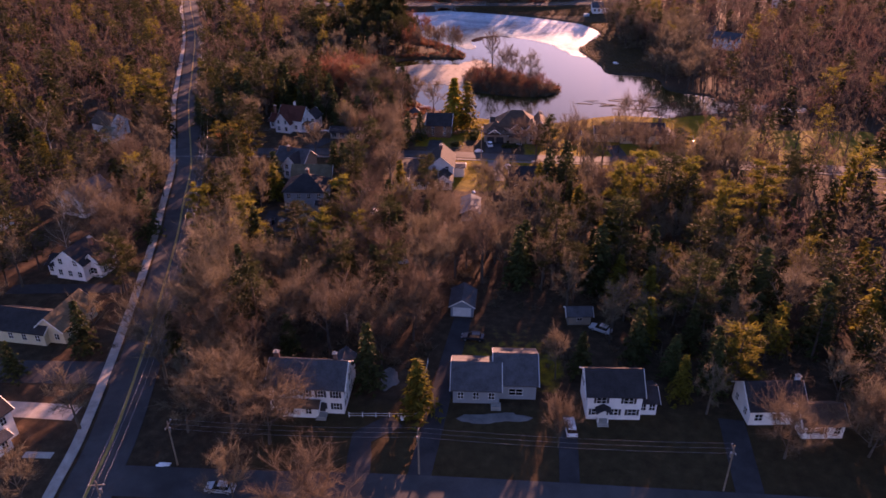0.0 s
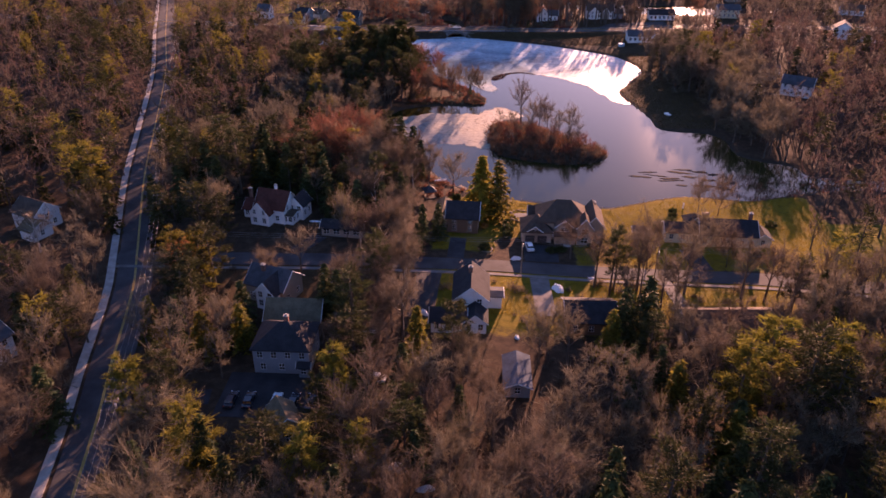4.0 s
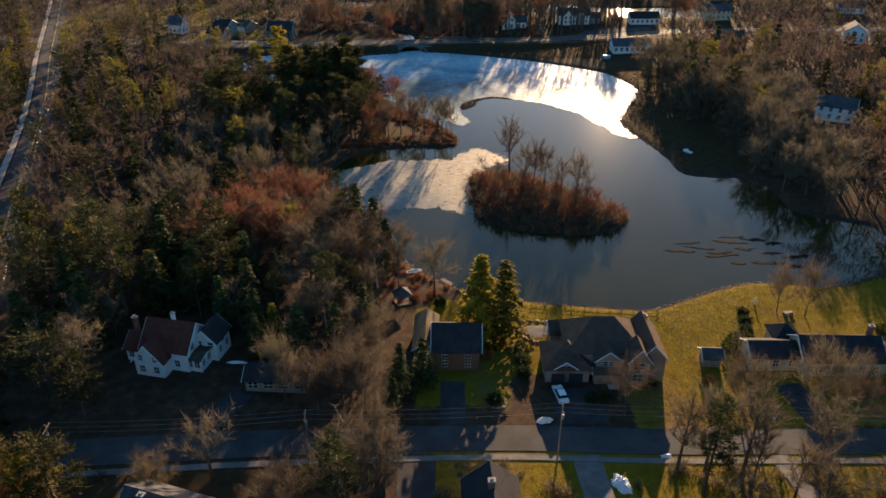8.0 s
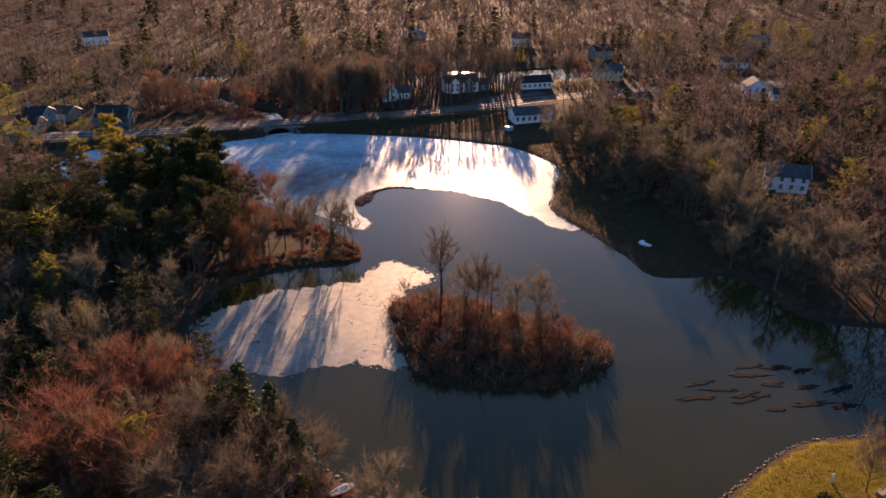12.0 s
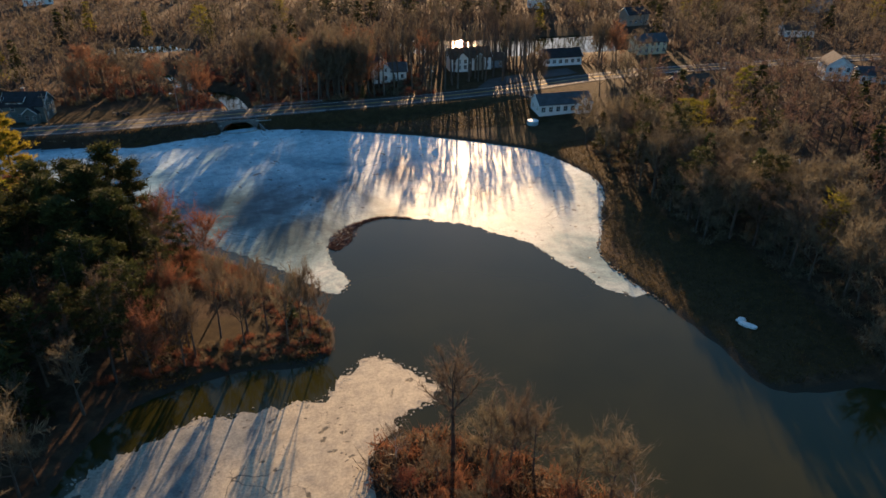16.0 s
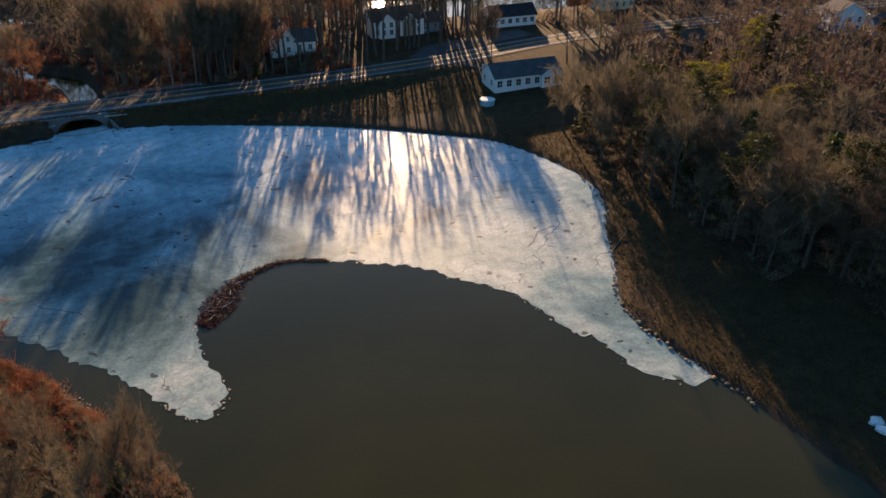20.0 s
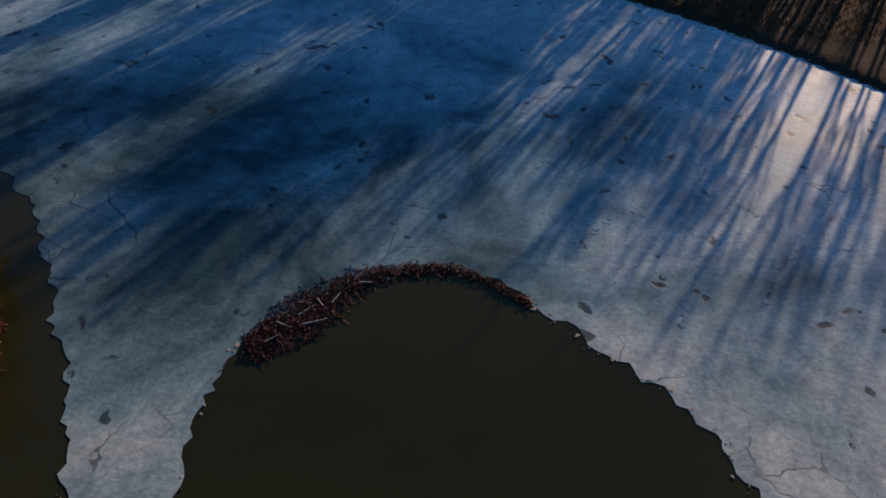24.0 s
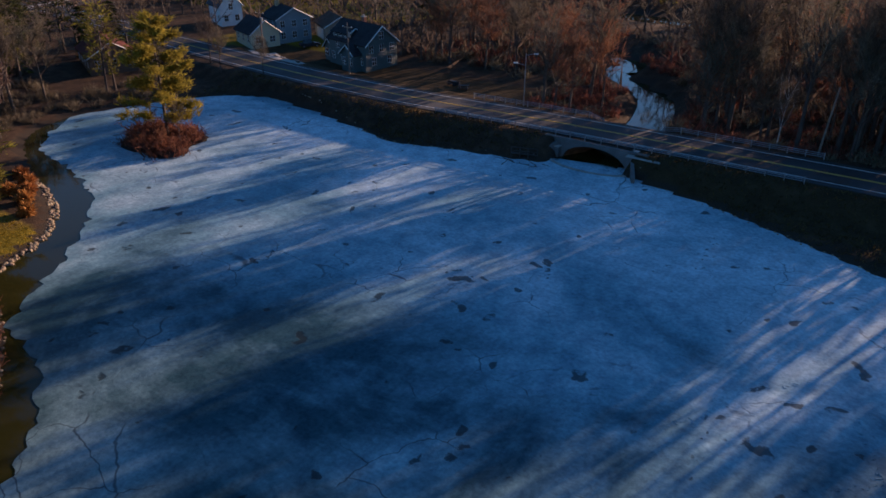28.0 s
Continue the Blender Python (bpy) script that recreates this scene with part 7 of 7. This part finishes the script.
def outlet():
    """The concrete arch where the pond drains below the road."""
    cx, y0, y1, half, top, crown = -5.0, 497.6, 509.6, 4.9, 2.8, 2.5
    o = tagged(empty("culvert", cx, y0, 0), "concrete arched culvert under the road with a rusty lining", "culvert")

    def wall(y, side):
        bm = bmesh.new()
        arch = [(math.cos(t) * half, math.sin(t) * crown) for t in np.linspace(0, math.pi, 21)]
        f, b = [], []
        for dst, yy in ((f, -0.3), (b, 0.3)):
            inner = [bm.verts.new((px, y - y0 + yy, pz - 0.2)) for px, pz in arch]
            outer = [bm.verts.new((px * 1.5 if abs(px) > half * 0.75 else px * 1.15, y - y0 + yy, top)) for px, pz in arch]
            outer[0].co.x, outer[-1].co.x = half + 3.0, -half - 3.0
            low = [bm.verts.new((s * (half + 3.0), y - y0 + yy, -0.6)) for s in (1, -1)]
            dst.append((inner, outer, low))
        (fi, fo, fl), (bi, bo, bl) = f[0], b[0]
        for i in range(20):
            bm.faces.new((fi[i], fi[i + 1], fo[i + 1], fo[i]))
            bm.faces.new((bi[i], bo[i], bo[i + 1], bi[i + 1]))
            bm.faces.new((fi[i], bi[i], bi[i + 1], fi[i + 1]))
            bm.faces.new((fo[i], fo[i + 1], bo[i + 1], bo[i]))
        for k, i in ((0, 0), (1, 20)):
            bm.faces.new((fl[k], fi[i], fo[i]))
            bm.faces.new((bl[k], bo[i], bi[i]))
            bm.faces.new((fl[k], fo[i], bo[i], bl[k]))
        bmesh.ops.recalc_face_normals(bm, faces=bm.faces)
        return part("headwall", bm, M["paving"], o)
    wall(y0, -1)
    # added wall: closes the passage so that the inside catches sky light
    part("back_wall", boxed(0, 5.2, -0.5, half * 1.4, 0.4, 2.0), M["paving"], o, "added back wall closing the inlet")
    part("floor", boxed(0, 2.5, -0.75, half * 2, 5.0, 0.5), M["concrete"], o, "wet stained concrete floor")
    for mat, t0, t1, lab in (("concrete", 0.0, 0.55, "pale concrete side of the arch"), ("rust_metal", 0.55, 1.0, "rusty steel side of the arch")):
        bm = bmesh.new()
        rows = []
        for yy in np.linspace(0.2, 5.0, 10):
            # made to narrow inwards, so that the sides take light from the front
            k = 1 - 0.1 * yy
            rows.append([bm.verts.new((math.cos(t) * half * k, yy, math.sin(t) * crown * k - 0.2)) for t in np.linspace(t0 * math.pi, t1 * math.pi, 12)])
        for a, b in zip(rows, rows[1:]):
            for i in range(11):
                bm.faces.new((a[i], b[i], b[i + 1], a[i + 1]))
        part("lining", bm, M[mat], o, lab)
    for s in (-1, 1):
        bm = bmesh.new()
        pts = [(s * (half + 0.4), -0.2, 2.5), (s * (half + 2.6), -4.2, 0.9)]
        a, b = pts
        v = [bm.verts.new(p) for p in ((a[0], a[1], -0.6), (b[0], b[1], -0.6), (b[0], b[1], b[2]), (a[0], a[1], a[2]))]
        q = bm.faces.new(v)
        r = bmesh.ops.extrude_face_region(bm, geom=[q])
        bmesh.ops.translate(bm, verts=[e for e in r["geom"] if isinstance(e, bmesh.types.BMVert)], vec=(s * 0.35, 0.3, 0))
        bmesh.ops.recalc_face_normals(bm, faces=bm.faces)
        part("wing_wall", bm, M["paving"], o)
    for s, w in ((-1, 4.2), (1, 4.6)):
        part("abutment", boxed(s * (half + 0.3 + w / 2), -0.7, -0.6, w, 0.7, 2.5 + 0.4 * s, 0, 0.04), M["paving"], o, "flat concrete abutment")
        part("coping", boxed(s * (half + 0.3 + w / 2), -0.75, 1.92 + 0.4 * s, w + 0.2, 0.95, 0.18, 0, 0.03), M["concrete"], o)
    for k in range(9):
        t0, t1 = (math.pi * (1.04 + 0.92 * (k + q) / 9) for q in (0, 1))
        ax, ay, bx, by = math.cos(t0) * 6.6, math.sin(t0) * 3.6 - 0.6, math.cos(t1) * 6.6, math.sin(t1) * 3.6 - 0.6
        part("sill", boxed((ax + bx) / 2, (ay + by) / 2, -0.3, math.hypot(bx - ax, by - ay) + 0.08, 0.42, 0.48, math.degrees(math.atan2(by - ay, bx - ax))), M["concrete"], o, "low concrete weir sill")
    d = tagged(empty("platform", -14.0, 493.8, 0.0, 20), "dark wooden platform with rails on posts beside the weir", "platform")
    for k in range(7):
        part("plank", boxed(-1.8 + k * 0.6, 0, 0.75, 0.55, 2.4, 0.08), M["darkwood"], d)
    for a in (-1.9, -0.6, 0.6, 1.9):
        for b in (-1.1, 1.1):
            part("post", boxed(a, b, -0.8, 0.14, 0.14, 2.6), M["darkwood"], d)
    for b in (-1.1, 1.1):
        for z in (1.2, 1.7):
            part("rail", boxed(0, b, z, 4.0, 0.07, 0.1), M["darkwood"], d)
    rs = np.random.RandomState(44)
    for k in range(7):
        x, y = rs.uniform(-19, -9), rs.uniform(489.8, 491.8)
        br = tagged(empty("fallen_branch", x, y, 0.05, rs.uniform(0, 360)), "dark bare branch washed against the platform", "branch")
        part("limb", rod(bmesh.new(), (-1.2, 0, 0.05), (1.3, 0.2, 0.7), 0.06, 0.02, 5), M["bark"], br)
        part("side_branch", rod(bmesh.new(), (0, 0.1, 0.35), (0.7, -0.8, 0.8), 0.035, 0.012, 5), M["bark"], br)


def guard_rail(shift, x0, x1):
    keep = FAR_ROAD[(FAR_ROAD[:, 0] > x0) & (FAR_ROAD[:, 0] < x1)]
    line = [(x, y + shift) for x, y in keep]
    rail_fence(line, "guard_rail", "grey steel guard rail along the road", 0.95, 2.2, (0.35, 0.6, 0.85), "steel", 0.06)


def debris():
    """Reeds, twigs and leaves pushed against the ice edge."""
    rs = np.random.RandomState(3)
    mid = spline([(15.0, 412.6), (16.8, 416.2), (18.4, 418.8), (20.6, 422.2), (24, 424.3), (28, 425.2), (34, 423.4)], 12, False)
    wide = np.interp(np.arange(len(mid)), (0, 10, 24, 38, 52, 72), (0.6, 1.5, 1.3, 0.6, 0.3, 0.15))
    n = 6500
    k = np.minimum((rs.rand(n) ** 2.0 * len(mid)).astype(int), len(mid) - 1)
    off = np.clip(rs.normal(size=n), -1.6, 1.6)
    a = np.column_stack([mid[k] + np.column_stack([off * 0.75, -off * 0.65]) * wide[k][:, None] + rs.normal(size=(n, 2)) * 0.25, 0.05 + rs.rand(n) * 0.22 * np.exp(-off ** 2)])
    d = np.column_stack([rs.normal(size=(n, 2)), rs.normal(size=n) * 0.15])
    s = Soup()
    s.slivers(a, a + d * rs.uniform(0.1, 0.42, (n, 1)), 0.11, rs)
    v, f = s.arrays()
    tagged(new("debris", sheet("debris", v, f, M["raft"])), "raft of dark reddish twigs and leaves along the ice edge", "debris", kind="stuff")
    for x, y, l, yaw in ((18.4, 416.4, 2.0, 35), (16.2, 415.4, 1.4, -10), (19.0, 419.3, 1.2, 80), (17.3, 417.4, 1.7, 60), (20.6, 421.6, 1.1, 15), (16.0, 413.9, 1.3, 50), (18.0, 418.4, 0.9, -40)):
        b = rod(bmesh.new(), (-l / 2, 0, 0.2), (l / 2, 0, 0.22), 0.06, 0.03, 6)
        ob = part("driftwood", b, M["birch"])
        ob.matrix_basis = pose(x, y, 0.0, 0, 0, yaw)
        tagged(ob, "pale stripped branch lying on debris", "branch")


def ice_scraps():
    """Loose bits of ice along the edges, and open leads."""
    rs = np.random.RandomState(8)
    ridges = ([(28, 438), (33, 444), (34, 449), (38, 453), (36, 460), (41, 468)], [(36, 430), (40, 437), (44, 437), (47, 442), (53, 440)], [(46, 424), (47, 434), (44, 440), (46, 448), (51, 452)],
              [(20, 447), (26, 452), (27, 457), (32, 462)], [(40, 445), (46, 449), (45, 455), (52, 461)], [(52, 428), (55, 436), (60, 438)])
    rim = spline(ICE_REST, 8, False)
    rim = rim + (np.array((20, 440)) - rim) * 0.012
    for line, n, base, size, loose in ((spline(ICE_SOUTH, 6), 900, "frost", 0.26, 0.55), (spline(ICE_NORTH[:17], 6, False), 220, "frost", 0.2, 0.3), (rim[rim[:, 0] > 10], 1300, "rime", 0.26, 0.3),
                                      *((spline(r, 8, False), 130, "ice", 0.17, 0.16) for r in ridges)):
        vs, fs, c = [], [], 0
        for _ in range(n):
            i = rs.randint(len(line) - 1)
            q = line[i] + (line[i + 1] - line[i]) * rs.rand() + rs.normal(size=2) * loose
            m = rs.randint(5, 8)
            ang = np.sort(rs.rand(m)) * 6.283
            r = size * (0.2 + 1.1 * rs.rand() ** 3) * rs.uniform(0.7, 1.2, m)
            ring = np.column_stack([q[0] + np.cos(ang) * r, q[1] + np.sin(ang) * r])
            vs += [(*q, 0.075)] + [(x, y, 0.07) for x, y in ring] + [(x, y, 0.0) for x, y in ring]
            for i in range(m):
                j = (i + 1) % m
                fs += [(c, c + 1 + i, c + 1 + j), (c + 1 + i, c + 1 + m + i, c + 1 + m + j), (c + 1 + i, c + 1 + m + j, c + 1 + j)]
            c += 2 * m + 1
        tagged(new("ice_scraps", sheet("ice_scraps", vs, fs, M[base])), "loose broken scraps of thin ice", "ice", kind="stuff")


def reed_marsh():
    rs = np.random.RandomState(21)
    for x, y in ((69, 304), (79, 309.5), (75, 299.5), (81, 295.5), (87, 305), (74, 296), (66, 306.5), (84, 300), (72, 301.6), (90, 298), (78, 303), (83, 308), (70, 299), (87, 293.5), (63.5, 303), (76.5, 306.5)):
        patch(x + rs.uniform(-1, 1), y + rs.uniform(-1, 1), rs.uniform(3, 8), rs.uniform(0.7, 2.0), rs.uniform(-20, 12), "mud", "mud_bank", "low dark mud bank just above the water", "mud", 0.015, x, 0.9, 2.4)
    n = 5200
    p = rs.uniform((88, 281), (140, 305), (n, 2))
    keep = np.array([noise.noise(Vector((x * 0.12, y * 0.2, 4))) for x, y in p]) > -0.05
    p = p[keep & (height(p[:, 0], p[:, 1]) < 0.6)]
    a = np.column_stack([p, np.maximum(0, height(p[:, 0], p[:, 1]))])
    b = a + np.column_stack([rs.normal(size=(len(p), 2)) * 0.35, rs.uniform(0.3, 1.0, len(p))])
    s = Soup()
    s.slivers(a, b, 0.14, rs)
    tagged(new("reeds", sheet("reeds", *s.arrays(), M["redtwig"])), "dead matted reeds in the marshy corner", "reeds", kind="stuff")


def build_things():
    car(22.6, 248.0, 8, "carwhite", "white estate car parked on the black driveway")
    car(35.4, 104.2, 2, "carwhite", "white sport utility car on a driveway", 4.7, 1.75, True)
    car(18.2, 130.2, 85, "cardark", "dark saloon parked by the garage")
    car(-21.1, 88.4, 87, "carsilver", "pale car parked on the south street")
    for x, p in ((-37.4, "cardark"), (-34.0, "cardark"), (-28.8, "carwhite"), (-25.5, "cardark"), (-22.1, "cardark")):
        car(x, 181.6, RNG.uniform(-6, 6), p, ("white" if p == "carwhite" else "dark") + " car in the parking court", 4.6, 1.5)
    car(-11.2, 189.4, 80, "carwhite", "white car parked beside bare shrubs")
    car(84, 189, 20, "cardark", "dark car between trees")
    car(44.8, 134.2, 60, "carsilver", "pale trailer-like car beside the shed")
    car(-88, 522.5, -30, "cardark", "dark car before the brown garage")
    pole_row([(-32.5, 60), (-35, 80), (-40.5, 116), (-53.2, 170), (-64, 210), (-78, 252), (-97, 304), (-117, 362), (-137, 424), (-158, 485)])
    pole_row([(-58, 231), (-20, 232.6), (19.6, 233.4), (52, 231.5), (86, 228.5)])
    pole_row([(58, 91.6), (10, 93), (-30, 93.6)], 9.5)
    street_lamp(-23.3, 508.4, 20), street_lamp(180.7, 528, 0), street_lamp(210, 525.5, 0)
    utility_pole(21, 511.5, 0, 9.5, False, 4.0)
    for x, y in ((-86, 507.5), (-61, 507.0), (60, 512.8), (140, 525)):
        utility_pole(x, y, 2, 9.5)
    outlet()
    guard_rail(-5.4, -38, 24), guard_rail(5.4, -34, 26)
    rail_fence([(22, 279.3), (36, 277), (48.3, 275.2)], "rail_fence", "low weathered post-and-rail fence along the pond's edge", 1.0)
    rail_fence([(48.3, 275.2), (51, 262), (50.5, 254)], "wire_fence", "thin garden fence across the lawn", 0.9, 3.0, (0.4, 0.8), "wood", 0.03)
    rail_fence([(-3.5, 106), (8.5, 106.3), (9.5, 122)], "garden_fence", "white picket-like garden fence", 1.1, 2.4, (0.35, 0.85), "trim", 0.05)
    rail_fence([(-33, 216), (-22, 216)], "garden_fence", "low wooden yard fence", 1.0)
    stone_edge(spline([(48, 277.2), (56, 280.7), (65, 284.7), (73, 287.2), (81, 286.6), (91, 285.2)], 6, False), "stone_edging", "low fieldstone edging along the lawn's waterline", 0.45, (0.3, 0.6), 0.25)
    stone_edge(spline([(-38.5, 430), (-43.5, 438.5), (-51, 443.5), (-61.5, 446.5)], 6, False), "stone_edging", "tan fieldstone bank below the lawn", 0.12, (0.28, 0.6), 0.45)
    stone_edge(spline([(-30, 427.5), (-19, 422), (-13, 416.6), (-7.6, 411), (-4, 407), (1, 400)], 6, False), "stone_edging", "tan stones along the wooded shore", 0.3, (0.15, 0.4), 0.5)
    stone_edge(spline([(74.5, 374), (72, 384), (70.3, 395.5), (75.5, 407), (80, 417), (84.5, 425), (86.5, 437)], 6, False), "stone_edging", "scattered stones along the east bank", 0.6, (0.3, 0.8), 0.4)
    stone_edge(spline([(3, 495.2), (20.8, 489.7), (33, 485), (45.7, 479.5), (57.6, 473), (68, 466), (79, 457)], 6, False), "stone_edging", "dark rubble along the road bank", 0.7, (0.2, 0.45), 0.3)
    stone_edge(spline([(-17, 492.3), (-26, 489.5), (-34.5, 487.3), (-45, 490), (-58, 492.5), (-70.5, 492.7)], 6, False), "stone_edging", "dark rubble along the road bank", 0.7, (0.2, 0.45), 0.3)
    stone_edge(spline([(-16, 316), (-10, 307.5), (-4, 297), (2.5, 290), (8, 286.5)], 6, False), "stone_edging", "stones along the wooded pond edge", 0.8, (0.4, 0.9), 0.6)
    stone_edge(spline([(25, 269), (23.5, 272), (20, 273), (18.2, 270), (19, 266.5), (22, 265)], 6, False), "rock_border", "pale rocks bordering the villa's patio", 0.6, (0.5, 1.2), 0.3)
    stone_edge(spline([(9, 247), (10.5, 245.2), (12.5, 245.6), (12.6, 248)], 6, False), "rock_border", "ring of pale stones round a shrub bed", 0.5, (0.4, 0.7), 0.1)
    tagged(patch(21.6, 268.8, 5.6, 5.0, 20, "paving", "patio", "round pale stone patio behind the villa", "patio", 0.05, 2.0), kind="structure")
    tagged(patch(2.5, 117, 4.2, 7.2, 0, "paving", "patio", "pale square patio beside the white house", "patio", 0.04, 8.0), kind="structure")
    tagged(patch(22, 106.6, 13.0, 3.2, 3, "paving", "front_walk", "curved pale front walk of the ranch house", "footpath", 0.04, 4.0), kind="structure")
    rowing_boat(-3.6, 293.6, 20, "white rowing boat pulled up on the bank")
    rowing_boat(84.6, 364.4, -50, "white boat lying upturned on the grass", 180.0, 3.3)
    patch(84.6, 366.4, 2.2, 1.6, 10, "tarp", "tarpaulin", "crumpled white tarpaulin beside the boat", "tarpaulin", 0.3, 3.0)
    d = tagged(empty("dock", 3.9, 289.6, 0.3, 40), "short wooden dock at the pond's edge", "dock")
    for k in range(8):
        part("plank", boxed(0, -1.6 + k * 0.45, 0.1, 1.2, 0.4, 0.06), M["wood"], d)
    for a in (-0.55, 0.55):
        for b in (-1.5, 1.6):
            part("post", boxed(a, b, -0.9, 0.12, 0.12, 1.3), M["wood"], d)
    for x, y, w, dd, yaw, lab in ((18.6, 241.4, 3.2, 1.3, 5, "pale crumpled cover over a heap at the kerb"), (28.2, 226.6, 2.6, 4.4, 20, "white tarpaulin over a boat on its trailer"), (-14.6, 204.9, 5.5, 1.6, 25, "crumpled pale tarpaulin on the ground"), (-3.0, 213.5, 1.6, 2.6, 30, "white cover over a garden heap"),
                                  (-4.4, 166.2, 4.4, 2.4, 0, "pale tarpaulin over a heap"), (1.0, 161.8, 3.6, 1.2, 10, "pale sheet lying in the yard")):
        patch(x, y, w, dd, yaw, "tarp", "tarpaulin", lab, "tarpaulin", 0.9, x * 0.1)
    for x, y, w, dd, yaw in ((-32.4, 93.5, 2.6, 1.2, 10), (-22.7, 211.7, 2.4, 0.8, 0), (-37.2, 258.8, 3.8, 0.9, 0), (37, 232.4, 2.2, 1.0, 10), (17.6, 205.5, 1.2, 2.0, 10), (-16.6, 212.1, 1.6, 0.7, 0), (6.1, 106.1, 1.0, 1.6, 0), (-23.2, 177.4, 1.8, 0.6, 0)):
        patch(x, y, w, dd, yaw, "snow", "snow_patch", "small dirty remnant of old snow", "snow", 0.3, y * 0.1)
    for x, y, r, t in ((60, 262.8, 1.5, 2.8), (62.2, 264.2, 1.4, 2.2), (58.2, 260.8, 1.6, 3.0), (65.5, 270.8, 1.2, 1.2), (66.3, 274, 1.1, 1.1), (64.3, 267.6, 1.2, 1.3), (28.5, 246.9, 1.6, 0.9), (31, 247.6, 1.4, 0.8), (39.5, 251, 1.3, 1.0),
                       (17.2, 258, 1.5, 2.2), (17.3, 261.5, 1.5, 2.2), (17, 254.4, 1.3, 1.8), (10.5, 246.8, 1.4, 1.4), (110.8, 460.5, 2.2, 2.4), (88, 262, 1.4, 1.4), (92, 266, 1.6, 1.5), (77, 247, 1.4, 1.2), (82, 246.5, 1.5, 1.2), (2.6, 279.4, 0.5, 1.8), (1.4, 279, 0.5, 1.8)):
        hedge_bush(x, y, r, t)
    for x, y in ((10.6, 260.5), (51, 251.5), (-56, 443.2), (-53.4, 441.4), (-59.6, 444.8), (-49.5, 439.8), (-62.5, 445.4), (-57.5, 441.6)):
        hedge_bush(x, y, 0.8, 1.1, "rust", "bush", "small shrub with orange leaves")
    pl = tagged(empty("garden_pool", 84.4, 477.8, high(84.4, 477.8)), "small round pale-blue above-ground pool behind the ranch house", "pool")
    wall = rod(bmesh.new(), (0, 0, -0.3), (0, 0, 1.2), 1.75, 1.75, 24)
    part("wall", wall, M["poolblue"], pl)
    part("cover", rod(bmesh.new(), (0, 0, 1.2), (0, 0, 1.27), 1.85, 1.6, 24), M["tarp"], pl, "pale stretched cover")
    for x, y, yaw, mat, label in ((75.6, 273.0, 15, "wood", "grey wooden picnic table between two trees"), (-43.5, 516.5, -15, "shutter", "dark picnic table on the lawn beyond the road"), (-40.2, 515.2, 30, "shutter", "dark picnic table on the lawn beyond the road")):
        t = tagged(empty("picnic_table", x, y, high(x, y), yaw), label, "table")
        part("tabletop", boxed(0, 0, 0.72, 2.0, 0.8, 0.06, 0, 0.01), M[mat], t)
        for q in (-1, 1):
            part("bench", boxed(0, q * 0.75, 0.42, 2.0, 0.3, 0.05, 0, 0.01), M[mat], t)
            part("leg", boxed(q * 0.7, 0, 0, 0.1, 1.5, 0.72), M[mat], t)
    p = tagged(empty("marker_post", 70.2, 277.4, high(70.2, 277.4)), "white marker post on the lawn", "post")
    part("shaft", boxed(0, 0, -0.2, 0.35, 0.2, 1.9, 0, 0.03), M["trim"], p)
    tr = tagged(empty("fallen_branch", 79.5, 411.5, 0.35, 30), "bare branch fallen across the bank", "branch")
    part("limb", rod(bmesh.new(), (-2.6, 0, -0.1), (3.5, 0.6, 0.9), 0.12, 0.04, 6), M["bark"], tr)
    for a, b in (((0.2, 0.1, 0.3), (1.2, -1.6, 0.6)), ((1.2, 0.3, 0.5), (2.8, 2.0, 1.0)), ((-1.0, 0, 0.1), (-0.2, 1.4, 0.6))):
        part("side_branch", rod(bmesh.new(), a, b, 0.06, 0.02, 5), M["bark"], tr)
    debris()
    ice_scraps()
    reed_marsh()


build_things()
